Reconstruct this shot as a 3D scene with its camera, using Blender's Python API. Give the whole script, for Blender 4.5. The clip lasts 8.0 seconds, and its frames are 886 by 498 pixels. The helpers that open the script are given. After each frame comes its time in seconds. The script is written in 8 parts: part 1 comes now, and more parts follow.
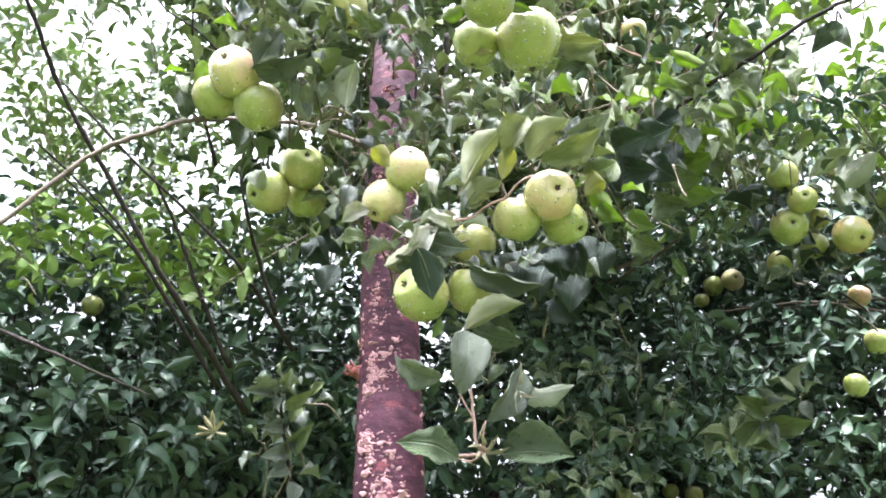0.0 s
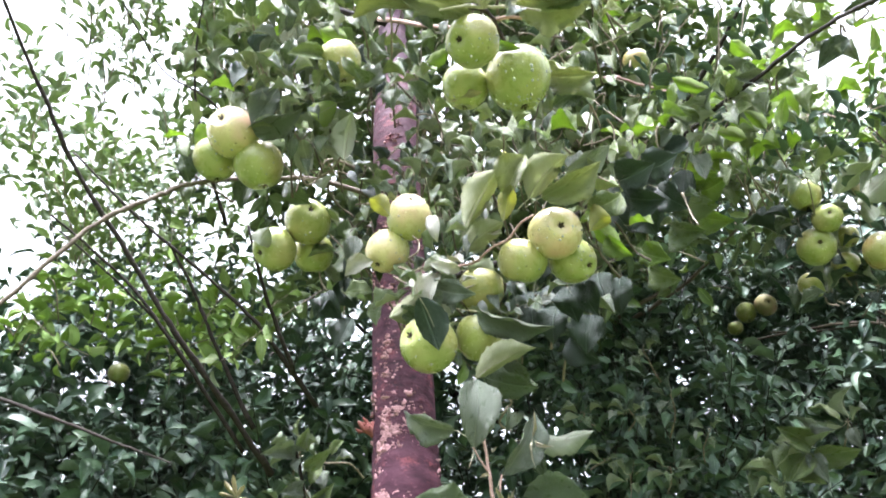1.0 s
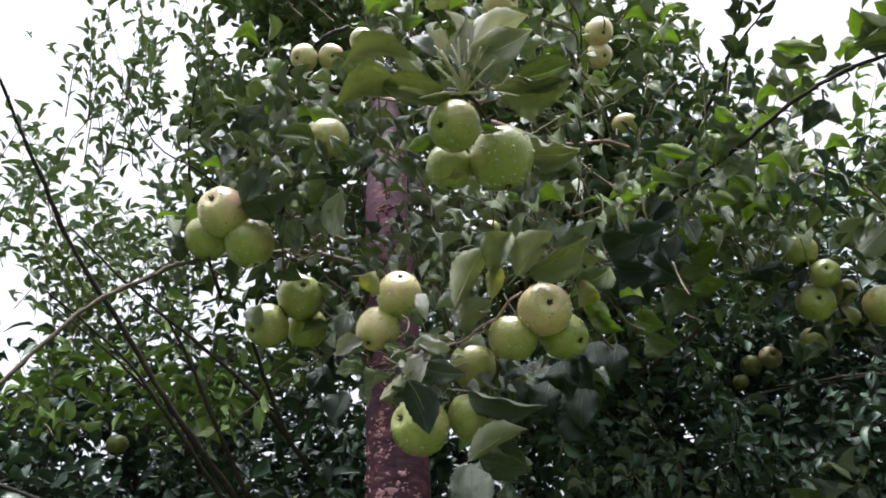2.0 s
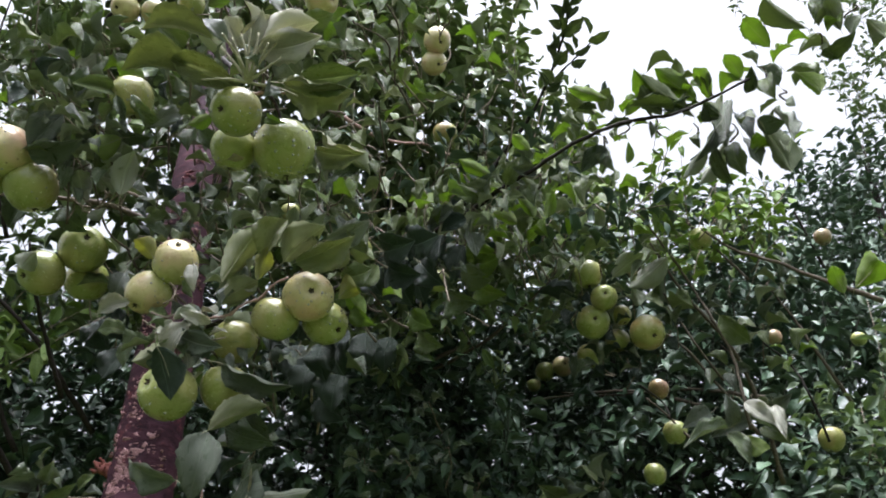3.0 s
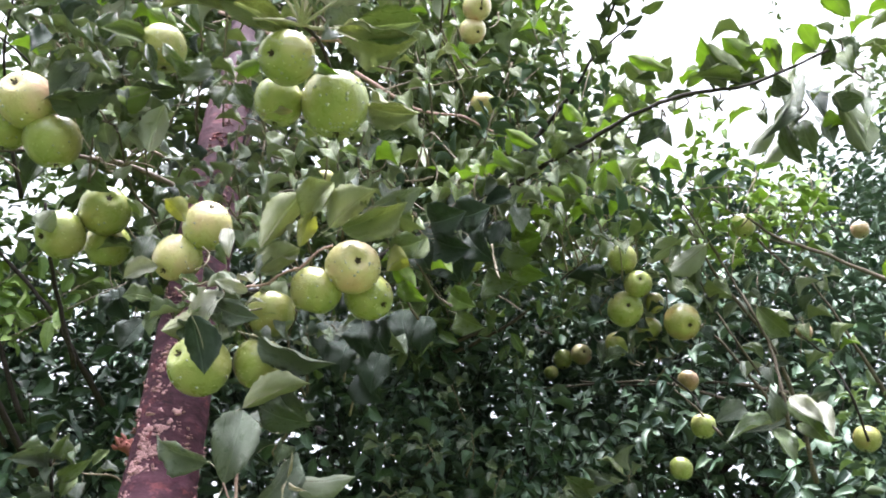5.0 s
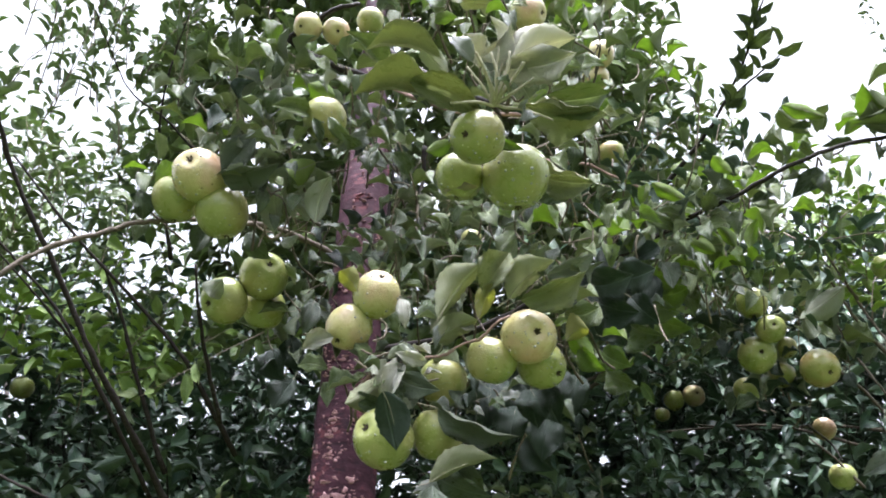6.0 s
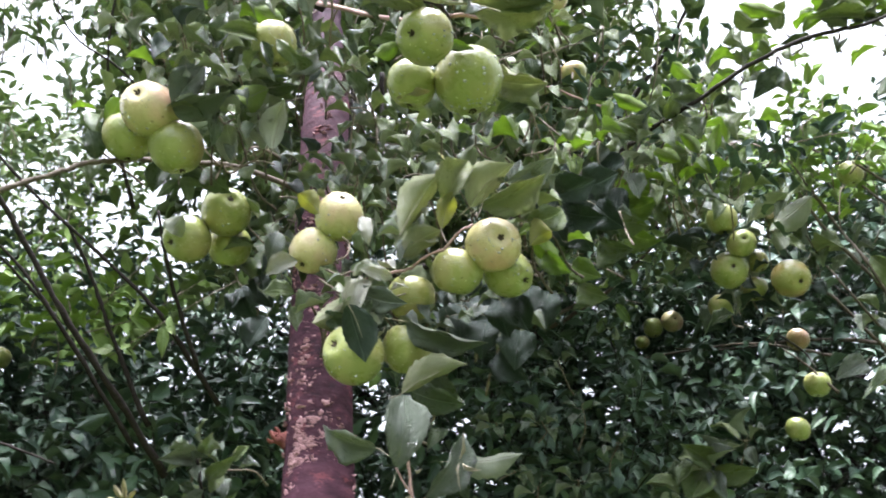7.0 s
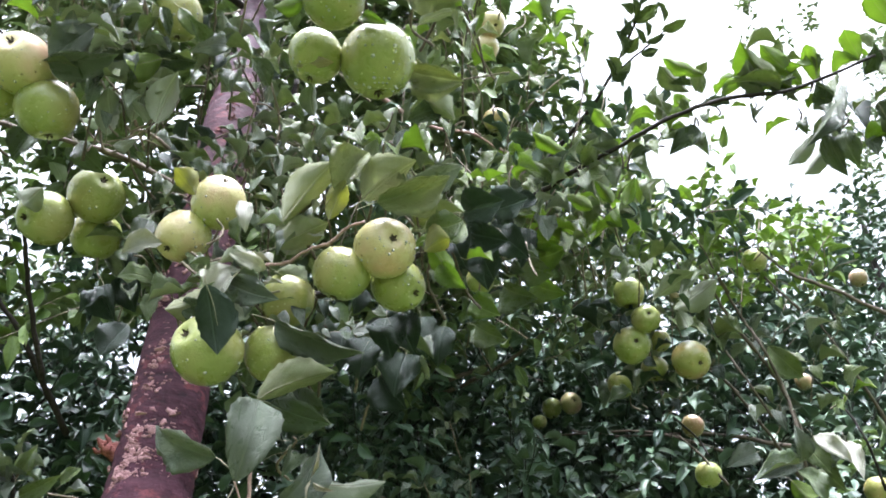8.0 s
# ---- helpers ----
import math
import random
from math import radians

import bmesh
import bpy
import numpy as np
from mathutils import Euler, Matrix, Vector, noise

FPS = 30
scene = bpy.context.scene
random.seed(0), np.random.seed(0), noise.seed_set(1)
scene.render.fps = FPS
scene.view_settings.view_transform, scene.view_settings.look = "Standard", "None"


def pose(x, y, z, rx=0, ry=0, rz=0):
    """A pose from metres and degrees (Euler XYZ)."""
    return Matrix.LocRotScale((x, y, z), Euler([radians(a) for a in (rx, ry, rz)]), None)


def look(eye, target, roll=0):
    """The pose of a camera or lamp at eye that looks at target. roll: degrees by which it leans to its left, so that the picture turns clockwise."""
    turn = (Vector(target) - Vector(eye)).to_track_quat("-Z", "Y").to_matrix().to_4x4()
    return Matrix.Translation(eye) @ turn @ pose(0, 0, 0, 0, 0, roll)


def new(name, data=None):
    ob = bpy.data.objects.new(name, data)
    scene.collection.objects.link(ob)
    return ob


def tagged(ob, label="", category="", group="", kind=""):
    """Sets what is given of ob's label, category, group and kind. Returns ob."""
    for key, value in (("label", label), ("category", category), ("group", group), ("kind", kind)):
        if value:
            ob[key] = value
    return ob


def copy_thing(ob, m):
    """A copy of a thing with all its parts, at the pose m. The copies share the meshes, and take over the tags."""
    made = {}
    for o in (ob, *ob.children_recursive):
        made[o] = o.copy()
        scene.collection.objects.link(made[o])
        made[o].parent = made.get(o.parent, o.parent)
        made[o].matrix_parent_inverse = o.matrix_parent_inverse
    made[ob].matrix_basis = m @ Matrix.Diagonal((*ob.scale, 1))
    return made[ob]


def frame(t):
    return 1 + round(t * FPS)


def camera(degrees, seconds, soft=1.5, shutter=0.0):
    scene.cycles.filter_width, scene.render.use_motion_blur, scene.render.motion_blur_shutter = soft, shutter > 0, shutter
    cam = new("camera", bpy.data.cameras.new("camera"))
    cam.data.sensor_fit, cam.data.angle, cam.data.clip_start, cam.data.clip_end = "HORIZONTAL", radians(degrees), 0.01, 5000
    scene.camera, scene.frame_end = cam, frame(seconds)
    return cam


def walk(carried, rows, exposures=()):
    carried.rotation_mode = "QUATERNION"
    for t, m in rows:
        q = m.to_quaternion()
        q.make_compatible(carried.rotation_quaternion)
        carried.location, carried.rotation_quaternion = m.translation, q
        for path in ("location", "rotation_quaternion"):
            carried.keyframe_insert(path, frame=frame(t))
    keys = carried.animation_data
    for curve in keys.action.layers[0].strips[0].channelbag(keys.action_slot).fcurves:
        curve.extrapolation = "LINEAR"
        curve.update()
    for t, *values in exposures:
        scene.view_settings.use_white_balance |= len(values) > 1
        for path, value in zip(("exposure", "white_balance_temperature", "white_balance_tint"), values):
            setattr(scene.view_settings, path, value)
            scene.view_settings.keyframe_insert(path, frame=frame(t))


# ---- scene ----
cam = camera(62.3, 8.0, soft=1.8, shutter=0.12)
PATH = [
    (0, (0.067, 0.099, 1.508), (-0.022, 1.929, 2.311), 0.6),
    (0.3, (0.076, 0.119, 1.504), (-0.015, 1.946, 2.311), 1.2),
    (0.5, (0.084, 0.129, 1.498), (-0.02, 1.948, 2.323), 0.9),
    (0.7, (0.096, 0.135, 1.504), (-0.049, 1.939, 2.355), 0.8),
    (0.8, (0.1, 0.135, 1.508), (-0.059, 1.939, 2.358), 0.0),
    (1, (0.1, 0.124, 1.523), (-0.065, 1.897, 2.434), -2.2),
    (1.2, (0.101, 0.119, 1.536), (-0.074, 1.853, 2.517), -2.6),
    (2.3, (0.157, 0.101, 1.556), (0.028, 1.809, 2.589), -4.8),
    (2.5, (0.189, 0.086, 1.541), (0.193, 1.808, 2.558), -6.3),
    (2.7, (0.216, 0.071, 1.539), (0.345, 1.808, 2.521), -4.7),
    (2.9, (0.235, 0.058, 1.536), (0.423, 1.796, 2.507), -2.0),
    (3, (0.237, 0.05, 1.536), (0.458, 1.785, 2.506), -1.2),
    (3.2, (0.227, 0.056, 1.546), (0.506, 1.745, 2.579), -1.8),
    (3.3, (0.217, 0.079, 1.565), (0.436, 1.77, 2.61), -2.0),
    (3.5, (0.21, 0.101, 1.567), (0.51, 1.762, 2.639), -2.9),
    (3.7, (0.218, 0.095, 1.563), (0.578, 1.775, 2.587), -1.5),
    (3.8, (0.223, 0.097, 1.564), (0.6, 1.782, 2.573), -1.2),
    (4, (0.247, 0.103, 1.548), (0.626, 1.848, 2.449), -0.6),
    (4.2, (0.264, 0.111, 1.535), (0.684, 1.872, 2.385), -0.9),
    (5.3, (0.139, 0.141, 1.575), (0.294, 1.892, 2.528), 1.8),
    (5.5, (0.119, 0.138, 1.586), (0.267, 1.893, 2.533), 2.3),
    (5.7, (0.091, 0.128, 1.597), (0.225, 1.861, 2.587), 3.3),
    (5.9, (0.063, 0.128, 1.601), (0.11, 1.859, 2.602), 3.2),
    (6, (0.045, 0.127, 1.602), (0.066, 1.86, 2.599), 2.7),
    (6.1, (0.032, 0.125, 1.601), (0.033, 1.85, 2.612), 2.1),
    (6.2, (0.023, 0.129, 1.599), (0.023, 1.82, 2.669), 0.9),
    (6.3, (0.02, 0.132, 1.597), (0.017, 1.844, 2.631), 0.7),
    (6.4, (0.02, 0.136, 1.589), (0.026, 1.889, 2.552), -1.5),
    (6.5, (0.02, 0.138, 1.584), (0.031, 1.917, 2.498), -3.3),
    (6.7, (0.033, 0.143, 1.579), (0.005, 1.936, 2.465), -2.6),
    (6.8, (0.042, 0.154, 1.568), (0.058, 1.943, 2.462), -3.7),
    (7, (0.07, 0.162, 1.558), (0.147, 1.949, 2.453), -1.9),
    (7.1, (0.098, 0.169, 1.545), (0.2, 1.947, 2.455), 0.1),
    (7.2, (0.119, 0.18, 1.54), (0.252, 1.936, 2.488), 0.8),
    (7.3, (0.13, 0.205, 1.533), (0.306, 1.957, 2.482), -0.1),
    (7.5, (0.145, 0.228, 1.521), (0.323, 1.965, 2.497), 0.3),
    (7.7, (0.141, 0.252, 1.511), (0.383, 1.965, 2.515), 0.9),
    (7.9, (0.125, 0.263, 1.52), (0.407, 1.933, 2.583), 1.3),
    (8, (0.112, 0.279, 1.521), (0.403, 1.932, 2.608), 1.2),
]
EXPOSURES = [(0.0, 3.15, 5950, 16), (0.5, 3.14, 5950, 16), (1.0, 3.04, 5950, 16), (1.2, 2.79, 5950, 16), (2.3, 1.36, 6100, 14), (2.5, 1.40, 6100, 13), (3.0, 1.36, 6050, 14),
             (3.2, 1.58, 6000, 14), (3.5, 1.40, 5950, 14), (3.8, 1.14, 6050, 13), (4.0, 0.92, 6550, 6), (4.2, 1.08, 6550, 6), (5.3, 2.79, 5950, 16), (5.5, 2.74, 5950, 16),
             (5.7, 2.62, 5950, 16), (6.0, 2.08, 5950, 16), (6.3, 1.95, 5950, 16), (6.5, 1.75, 5950, 16), (7.0, 2.41, 5950, 16), (7.2, 2.64, 5950, 17), (7.5, 2.69, 5900, 14), (8.0, 2.49, 5850, 14)]
walk(cam, [(t, look(eye, target, roll)) for t, eye, target, roll in PATH], EXPOSURES)
# ---- light: an overcast sky with a broad, weak sun high overhead ----
SUN_HEIGHT, SUN_TURN = radians(84), radians(190)
world = bpy.data.worlds.new("overcast_sky")
scene.world = world
world.use_nodes = True
wn, wl = world.node_tree.nodes, world.node_tree.links
sky = wn.new("ShaderNodeTexSky")
sky.sky_type, sky.sun_disc = "NISHITA", False
sky.sun_elevation, sky.sun_rotation = SUN_HEIGHT, SUN_TURN
sky.air_density, sky.dust_density, sky.ozone_density = 1.0, 8.0, 1.0
veil = wn.new("ShaderNodeHueSaturation")
veil.inputs["Saturation"].default_value = 0.18
wl.new(sky.outputs[0], veil.inputs["Color"])
wl.new(veil.outputs[0], wn["Background"].inputs["Color"])
wn["Background"].inputs["Strength"].default_value = 0.14
sun = new("sun", bpy.data.lights.new("sun", "SUN"))
sun.data.energy, sun.data.angle, sun.data.color = 4.0, radians(40), (1.0, 0.985, 0.975)
sun.matrix_world = look((0, 0, 0), (-math.sin(SUN_TURN) * math.cos(SUN_HEIGHT), -math.cos(SUN_TURN) * math.cos(SUN_HEIGHT), -math.sin(SUN_HEIGHT)))

# ---- materials ----
def material(name, roughness=0.6, specular=0.4):
    mat = bpy.data.materials.new(name)
    mat.use_nodes = True
    n, l = mat.node_tree.nodes, mat.node_tree.links
    bsdf = n["Principled BSDF"]
    bsdf.inputs["Roughness"].default_value = roughness
    bsdf.inputs["Specular IOR Level"].default_value = specular
    return mat, n, l, bsdf


def ramp(n, l, source, *stops):
    r = n.new("ShaderNodeValToRGB")
    while len(r.color_ramp.elements) < len(stops):
        r.color_ramp.elements.new(0.5)
    for e, (at, c) in zip(r.color_ramp.elements, stops):
        e.position, e.color = at, (*c, 1)
    l.new(source, r.inputs[0])
    return r.outputs[0]


def noise_tex(n, l, scale, detail=4, where="Object", stretch=None, rough=0.55):
    co = n.new("ShaderNodeTexCoord").outputs[where]
    if stretch:
        m = n.new("ShaderNodeMapping")
        m.inputs["Scale"].default_value = stretch
        l.new(co, m.inputs[0])
        co = m.outputs[0]
    t = n.new("ShaderNodeTexNoise")
    t.inputs["Scale"].default_value, t.inputs["Detail"].default_value, t.inputs["Roughness"].default_value = scale, detail, rough
    l.new(co, t.inputs["Vector"])
    return t.outputs["Fac"]


def blend(n, l, fac, a, b, mode="MIX"):
    m = n.new("ShaderNodeMix")
    m.data_type, m.blend_type = "RGBA", mode
    for socket, v in ((m.inputs[0], fac), (m.inputs[6], a), (m.inputs[7], b)):
        if isinstance(v, (int, float)):
            socket.default_value = v
        elif isinstance(v, tuple):
            socket.default_value = (*v, 1)
        else:
            l.new(v, socket)
    return m.outputs[2]


def arith(n, l, op, a, b=0.0, clamp=False):
    m = n.new("ShaderNodeMath")
    m.operation, m.use_clamp = op, clamp
    for socket, v in zip(m.inputs, (a, b)):
        if isinstance(v, (int, float)):
            socket.default_value = v
        else:
            l.new(v, socket)
    return m.outputs[0]


def bump(n, l, bsdf, height, strength, distance):
    b = n.new("ShaderNodeBump")
    b.inputs["Strength"].default_value, b.inputs["Distance"].default_value = strength, distance
    l.new(height, b.inputs["Height"])
    l.new(b.outputs[0], bsdf.inputs["Normal"])


def leaf_material(name, dark, light, roughness, specular, see_through, veins, single):
    """A leaf's one face: its green varies from leaf to leaf, with blotches and, on single leaves, veins."""
    dark, light = (tuple(c + (sum(q) / 3 - c) * (0.12 if single else 0.08) for c in q) for q in (dark, light))
    mat, n, l, bsdf = material(name, roughness, specular)
    chance = n.new("ShaderNodeObjectInfo").outputs["Random"] if single else n.new("ShaderNodeNewGeometry").outputs["Random Per Island"]
    base = blend(n, l, chance, dark, light)
    if not single:
        blade = n.new("ShaderNodeAttribute")
        blade.attribute_name = "blade"
        sep = n.new("ShaderNodeSeparateXYZ")
        l.new(blade.outputs["Vector"], sep.inputs[0])
        across = arith(n, l, "ABSOLUTE", sep.outputs[0])
        slant = arith(n, l, "SUBTRACT", sep.outputs[1], arith(n, l, "MULTIPLY", across, 0.3))
        wave = arith(n, l, "ABSOLUTE", arith(n, l, "SINE", arith(n, l, "MULTIPLY", slant, 22.0)))
        rib = arith(n, l, "MAXIMUM", arith(n, l, "SUBTRACT", 1.0, arith(n, l, "MULTIPLY", across, 9.0), True),
                    arith(n, l, "MULTIPLY", arith(n, l, "SUBTRACT", 1.0, arith(n, l, "MULTIPLY", wave, 4.0), True), 0.3))
        mottle = noise_tex(n, l, 42.0, 4)
        base = blend(n, l, ramp(n, l, mottle, (0.45, (0, 0, 0)), (0.72, (0.55, 0.55, 0.55))), base, light)
        base = blend(n, l, ramp(n, l, noise_tex(n, l, 9.0, 3), (0.58, (0, 0, 0)), (0.74, (0.45, 0.45, 0.45))), base, (light[0] * 1.5, light[1] * 1.25, light[2]))
        base = blend(n, l, arith(n, l, "MULTIPLY", rib, 0.5), base, tuple(min(1, c * 1.5 + 0.03) for c in light))
        l.new(ramp(n, l, noise_tex(n, l, 70.0, 3), (0.3, (roughness * 0.65,) * 3), (0.7, (min(1, roughness * 1.5),) * 3)), bsdf.inputs["Roughness"])
        bump(n, l, bsdf, arith(n, l, "SUBTRACT", mottle, rib), 0.5, 0.0025)
    if single:
        blotch = noise_tex(n, l, 3.0, 5)
        base = blend(n, l, ramp(n, l, blotch, (0.42, (0, 0, 0)), (0.70, (0.8, 0.8, 0.8))), base, light)
        l.new(ramp(n, l, noise_tex(n, l, 5.0, 4), (0.3, (roughness * 0.55,) * 3), (0.7, (min(1, roughness * 1.7),) * 3)), bsdf.inputs["Roughness"])
        sep = n.new("ShaderNodeSeparateXYZ")
        l.new(n.new("ShaderNodeTexCoord").outputs["Object"], sep.inputs[0])
        across = arith(n, l, "ABSOLUTE", sep.outputs[0])
        slant = arith(n, l, "SUBTRACT", sep.outputs[1], arith(n, l, "MULTIPLY", across, 0.55))
        wave = arith(n, l, "ABSOLUTE", arith(n, l, "SINE", arith(n, l, "MULTIPLY", slant, 26.0)))
        side_vein = arith(n, l, "SUBTRACT", 1.0, arith(n, l, "MULTIPLY", wave, 5.0), True)
        mid_vein = arith(n, l, "SUBTRACT", 1.0, arith(n, l, "MULTIPLY", across, 28.0), True)
        vein = arith(n, l, "MAXIMUM", arith(n, l, "MULTIPLY", side_vein, 0.35), mid_vein)
        base = blend(n, l, arith(n, l, "MULTIPLY", vein, veins), base, tuple(min(1, c * 1.35 + 0.03) for c in light))
        fine = noise_tex(n, l, 40.0, 3)
        bump(n, l, bsdf, arith(n, l, "ADD", arith(n, l, "MULTIPLY", vein, -0.9), fine), 0.6, 0.035)
    l.new(base, bsdf.inputs["Base Color"])
    glow = n.new("ShaderNodeBsdfTranslucent")
    l.new(blend(n, l, 0.6, base, (min(1, light[0] * 1.7), min(1, light[1] * 1.7), light[2])), glow.inputs["Color"])
    mix = n.new("ShaderNodeMixShader")
    mix.inputs[0].default_value = see_through
    l.new(bsdf.outputs[0], mix.inputs[1])
    l.new(glow.outputs[0], mix.inputs[2])
    l.new(mix.outputs[0], n["Material Output"].inputs["Surface"])
    return mat


GREENS = {  # upper face dark and light, lower face dark and light
    "dark": ((0.044, 0.078, 0.034), (0.105, 0.150, 0.066), (0.15, 0.19, 0.12), (0.24, 0.28, 0.18)),
    "mid": ((0.090, 0.140, 0.045), (0.190, 0.250, 0.088), (0.18, 0.23, 0.12), (0.30, 0.34, 0.20)),
    "lime": ((0.120, 0.200, 0.030), (0.200, 0.290, 0.060), (0.15, 0.24, 0.04), (0.26, 0.35, 0.09)),
    # bluish grey: the sky's sheen on the leaf is put into the colour
    "grey": ((0.096, 0.128, 0.092), (0.175, 0.210, 0.156), (0.20, 0.235, 0.17), (0.28, 0.32, 0.24)),
    "pale": ((0.090, 0.140, 0.060), (0.150, 0.200, 0.090), (0.28, 0.32, 0.23), (0.42, 0.45, 0.34)),
    "yellow": ((0.240, 0.260, 0.070), (0.340, 0.350, 0.110), (0.30, 0.31, 0.10), (0.40, 0.41, 0.16)),
    "straw": ((0.300, 0.260, 0.120), (0.400, 0.340, 0.180), (0.34, 0.30, 0.16), (0.42, 0.38, 0.22)),
    "olive": ((0.165, 0.200, 0.082), (0.265, 0.300, 0.135), (0.28, 0.305, 0.17), (0.42, 0.44, 0.28)),
    "silver": ((0.300, 0.310, 0.245), (0.440, 0.445, 0.370), (0.46, 0.465, 0.39), (0.60, 0.595, 0.52)),
    "cream": ((0.44, 0.40, 0.27), (0.56, 0.52, 0.38), (0.44, 0.40, 0.27), (0.56, 0.52, 0.38)),
    # near-black copy of the greens: shade between leaves is put into the colour
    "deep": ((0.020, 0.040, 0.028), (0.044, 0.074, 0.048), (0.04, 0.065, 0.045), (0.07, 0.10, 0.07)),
}
leaf_mats = {}
for kind, (ud, ul, ld, ll) in GREENS.items():
    thin = 0.50 if kind in ("lime", "yellow") else 0.25
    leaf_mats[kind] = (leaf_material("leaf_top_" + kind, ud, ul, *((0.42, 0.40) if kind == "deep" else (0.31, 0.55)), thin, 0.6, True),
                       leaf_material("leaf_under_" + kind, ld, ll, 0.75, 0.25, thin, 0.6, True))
crown_mats = {
    "near": (leaf_material("crown_leaf_top", (0.022, 0.050, 0.020), (0.205, 0.295, 0.082), 0.32, 0.55, 0.24, 0, False),
             leaf_material("crown_leaf_under", (0.052, 0.082, 0.040), (0.19, 0.235, 0.118), 0.75, 0.25, 0.24, 0, False)),
    # yellow-green of leaves lit from behind, that light put into the colour
    "bright": (leaf_material("bright_leaf_top", (0.060, 0.120, 0.028), (0.17, 0.26, 0.05), 0.55, 0.18, 0.30, 0, False),
               leaf_material("bright_leaf_under", (0.10, 0.16, 0.05), (0.24, 0.32, 0.10), 0.75, 0.25, 0.35, 0, False)),
    # paler green for leaves against the sky, its glare put into the colour
    "airy": (leaf_material("airy_leaf_top", (0.058, 0.100, 0.052), (0.150, 0.212, 0.118), 0.42, 0.36, 0.42, 0, False),
             leaf_material("airy_leaf_under", (0.10, 0.14, 0.085), (0.23, 0.28, 0.18), 0.75, 0.25, 0.42, 0, False)),
    # bluer green: sky sheen and haze are put into these leaves' colour
    "far": (leaf_material("far_leaf_top", (0.016, 0.044, 0.030), (0.066, 0.124, 0.060), 0.40, 0.42, 0.15, 0, False),
            leaf_material("far_leaf_under", (0.040, 0.070, 0.050), (0.115, 0.160, 0.110), 0.75, 0.25, 0.12, 0, False)),
}


def bark_material(name, dark, mid, light, scale, relief, stretch=5.0):
    mat, n, l, bsdf = material(name, 0.78, 0.14)
    rings = noise_tex(n, l, scale, 6, "Object", (1, 1, stretch))
    patch = noise_tex(n, l, scale * 0.22, 4, "Object", (1, 1, 0.6))
    c = ramp(n, l, rings, (0.32, dark), (0.55, mid), (0.74, light))
    c = blend(n, l, ramp(n, l, patch, (0.4, (0, 0, 0)), (0.65, (0.7, 0.7, 0.7))), c, mid)
    speck = noise_tex(n, l, scale * 3.2, 3)
    c = blend(n, l, ramp(n, l, speck, (0.63, (0, 0, 0)), (0.70, (0.7, 0.7, 0.7))), c, light)
    l.new(c, bsdf.inputs["Base Color"])
    bump(n, l, bsdf, arith(n, l, "ADD", rings, arith(n, l, "MULTIPLY", speck, 0.5)), 0.6, relief)
    return mat


bark = bark_material("red_brown_bark", (0.013, 0.005, 0.009), (0.046, 0.016, 0.026), (0.102, 0.040, 0.054), 38, 0.0032, 2.2)
limb_bark = bark_material("dark_limb_bark", (0.010, 0.008, 0.007), (0.023, 0.018, 0.016), (0.056, 0.046, 0.041), 60, 0.002)
leader_bark = bark_material("dark_purple_bark", (0.014, 0.007, 0.011), (0.042, 0.018, 0.030), (0.105, 0.050, 0.068), 44, 0.003, 2.4)
pale_bark = bark_material("pale_limb_bark", (0.10, 0.08, 0.06), (0.19, 0.155, 0.12), (0.32, 0.28, 0.23), 60, 0.001)
n, l = bark.node_tree.nodes, bark.node_tree.links
skin = n["Principled BSDF"].inputs["Base Color"]
under = skin.links[0].from_socket
spread = ramp(n, l, noise_tex(n, l, 26.0, 6, "Object", (1, 1, 1.6), 0.7), (0.56, (0, 0, 0)), (0.64, (0.8, 0.8, 0.8)))
l.new(blend(n, l, spread, under, (0.135, 0.040, 0.046)), skin)
flake = bark_material("lichen_flake", (0.17, 0.080, 0.088), (0.34, 0.195, 0.200), (0.50, 0.345, 0.345), 120, 0.001)
lichen = bark_material("grey_lichen", (0.26, 0.24, 0.24), (0.42, 0.40, 0.39), (0.56, 0.54, 0.52), 120, 0.001)
gash = bark_material("dark_red_gash", (0.020, 0.006, 0.006), (0.055, 0.012, 0.012), (0.10, 0.03, 0.025), 90, 0.002)
wound = bark_material("torn_red_wood", (0.10, 0.030, 0.028), (0.21, 0.075, 0.064), (0.34, 0.175, 0.145), 90, 0.002)

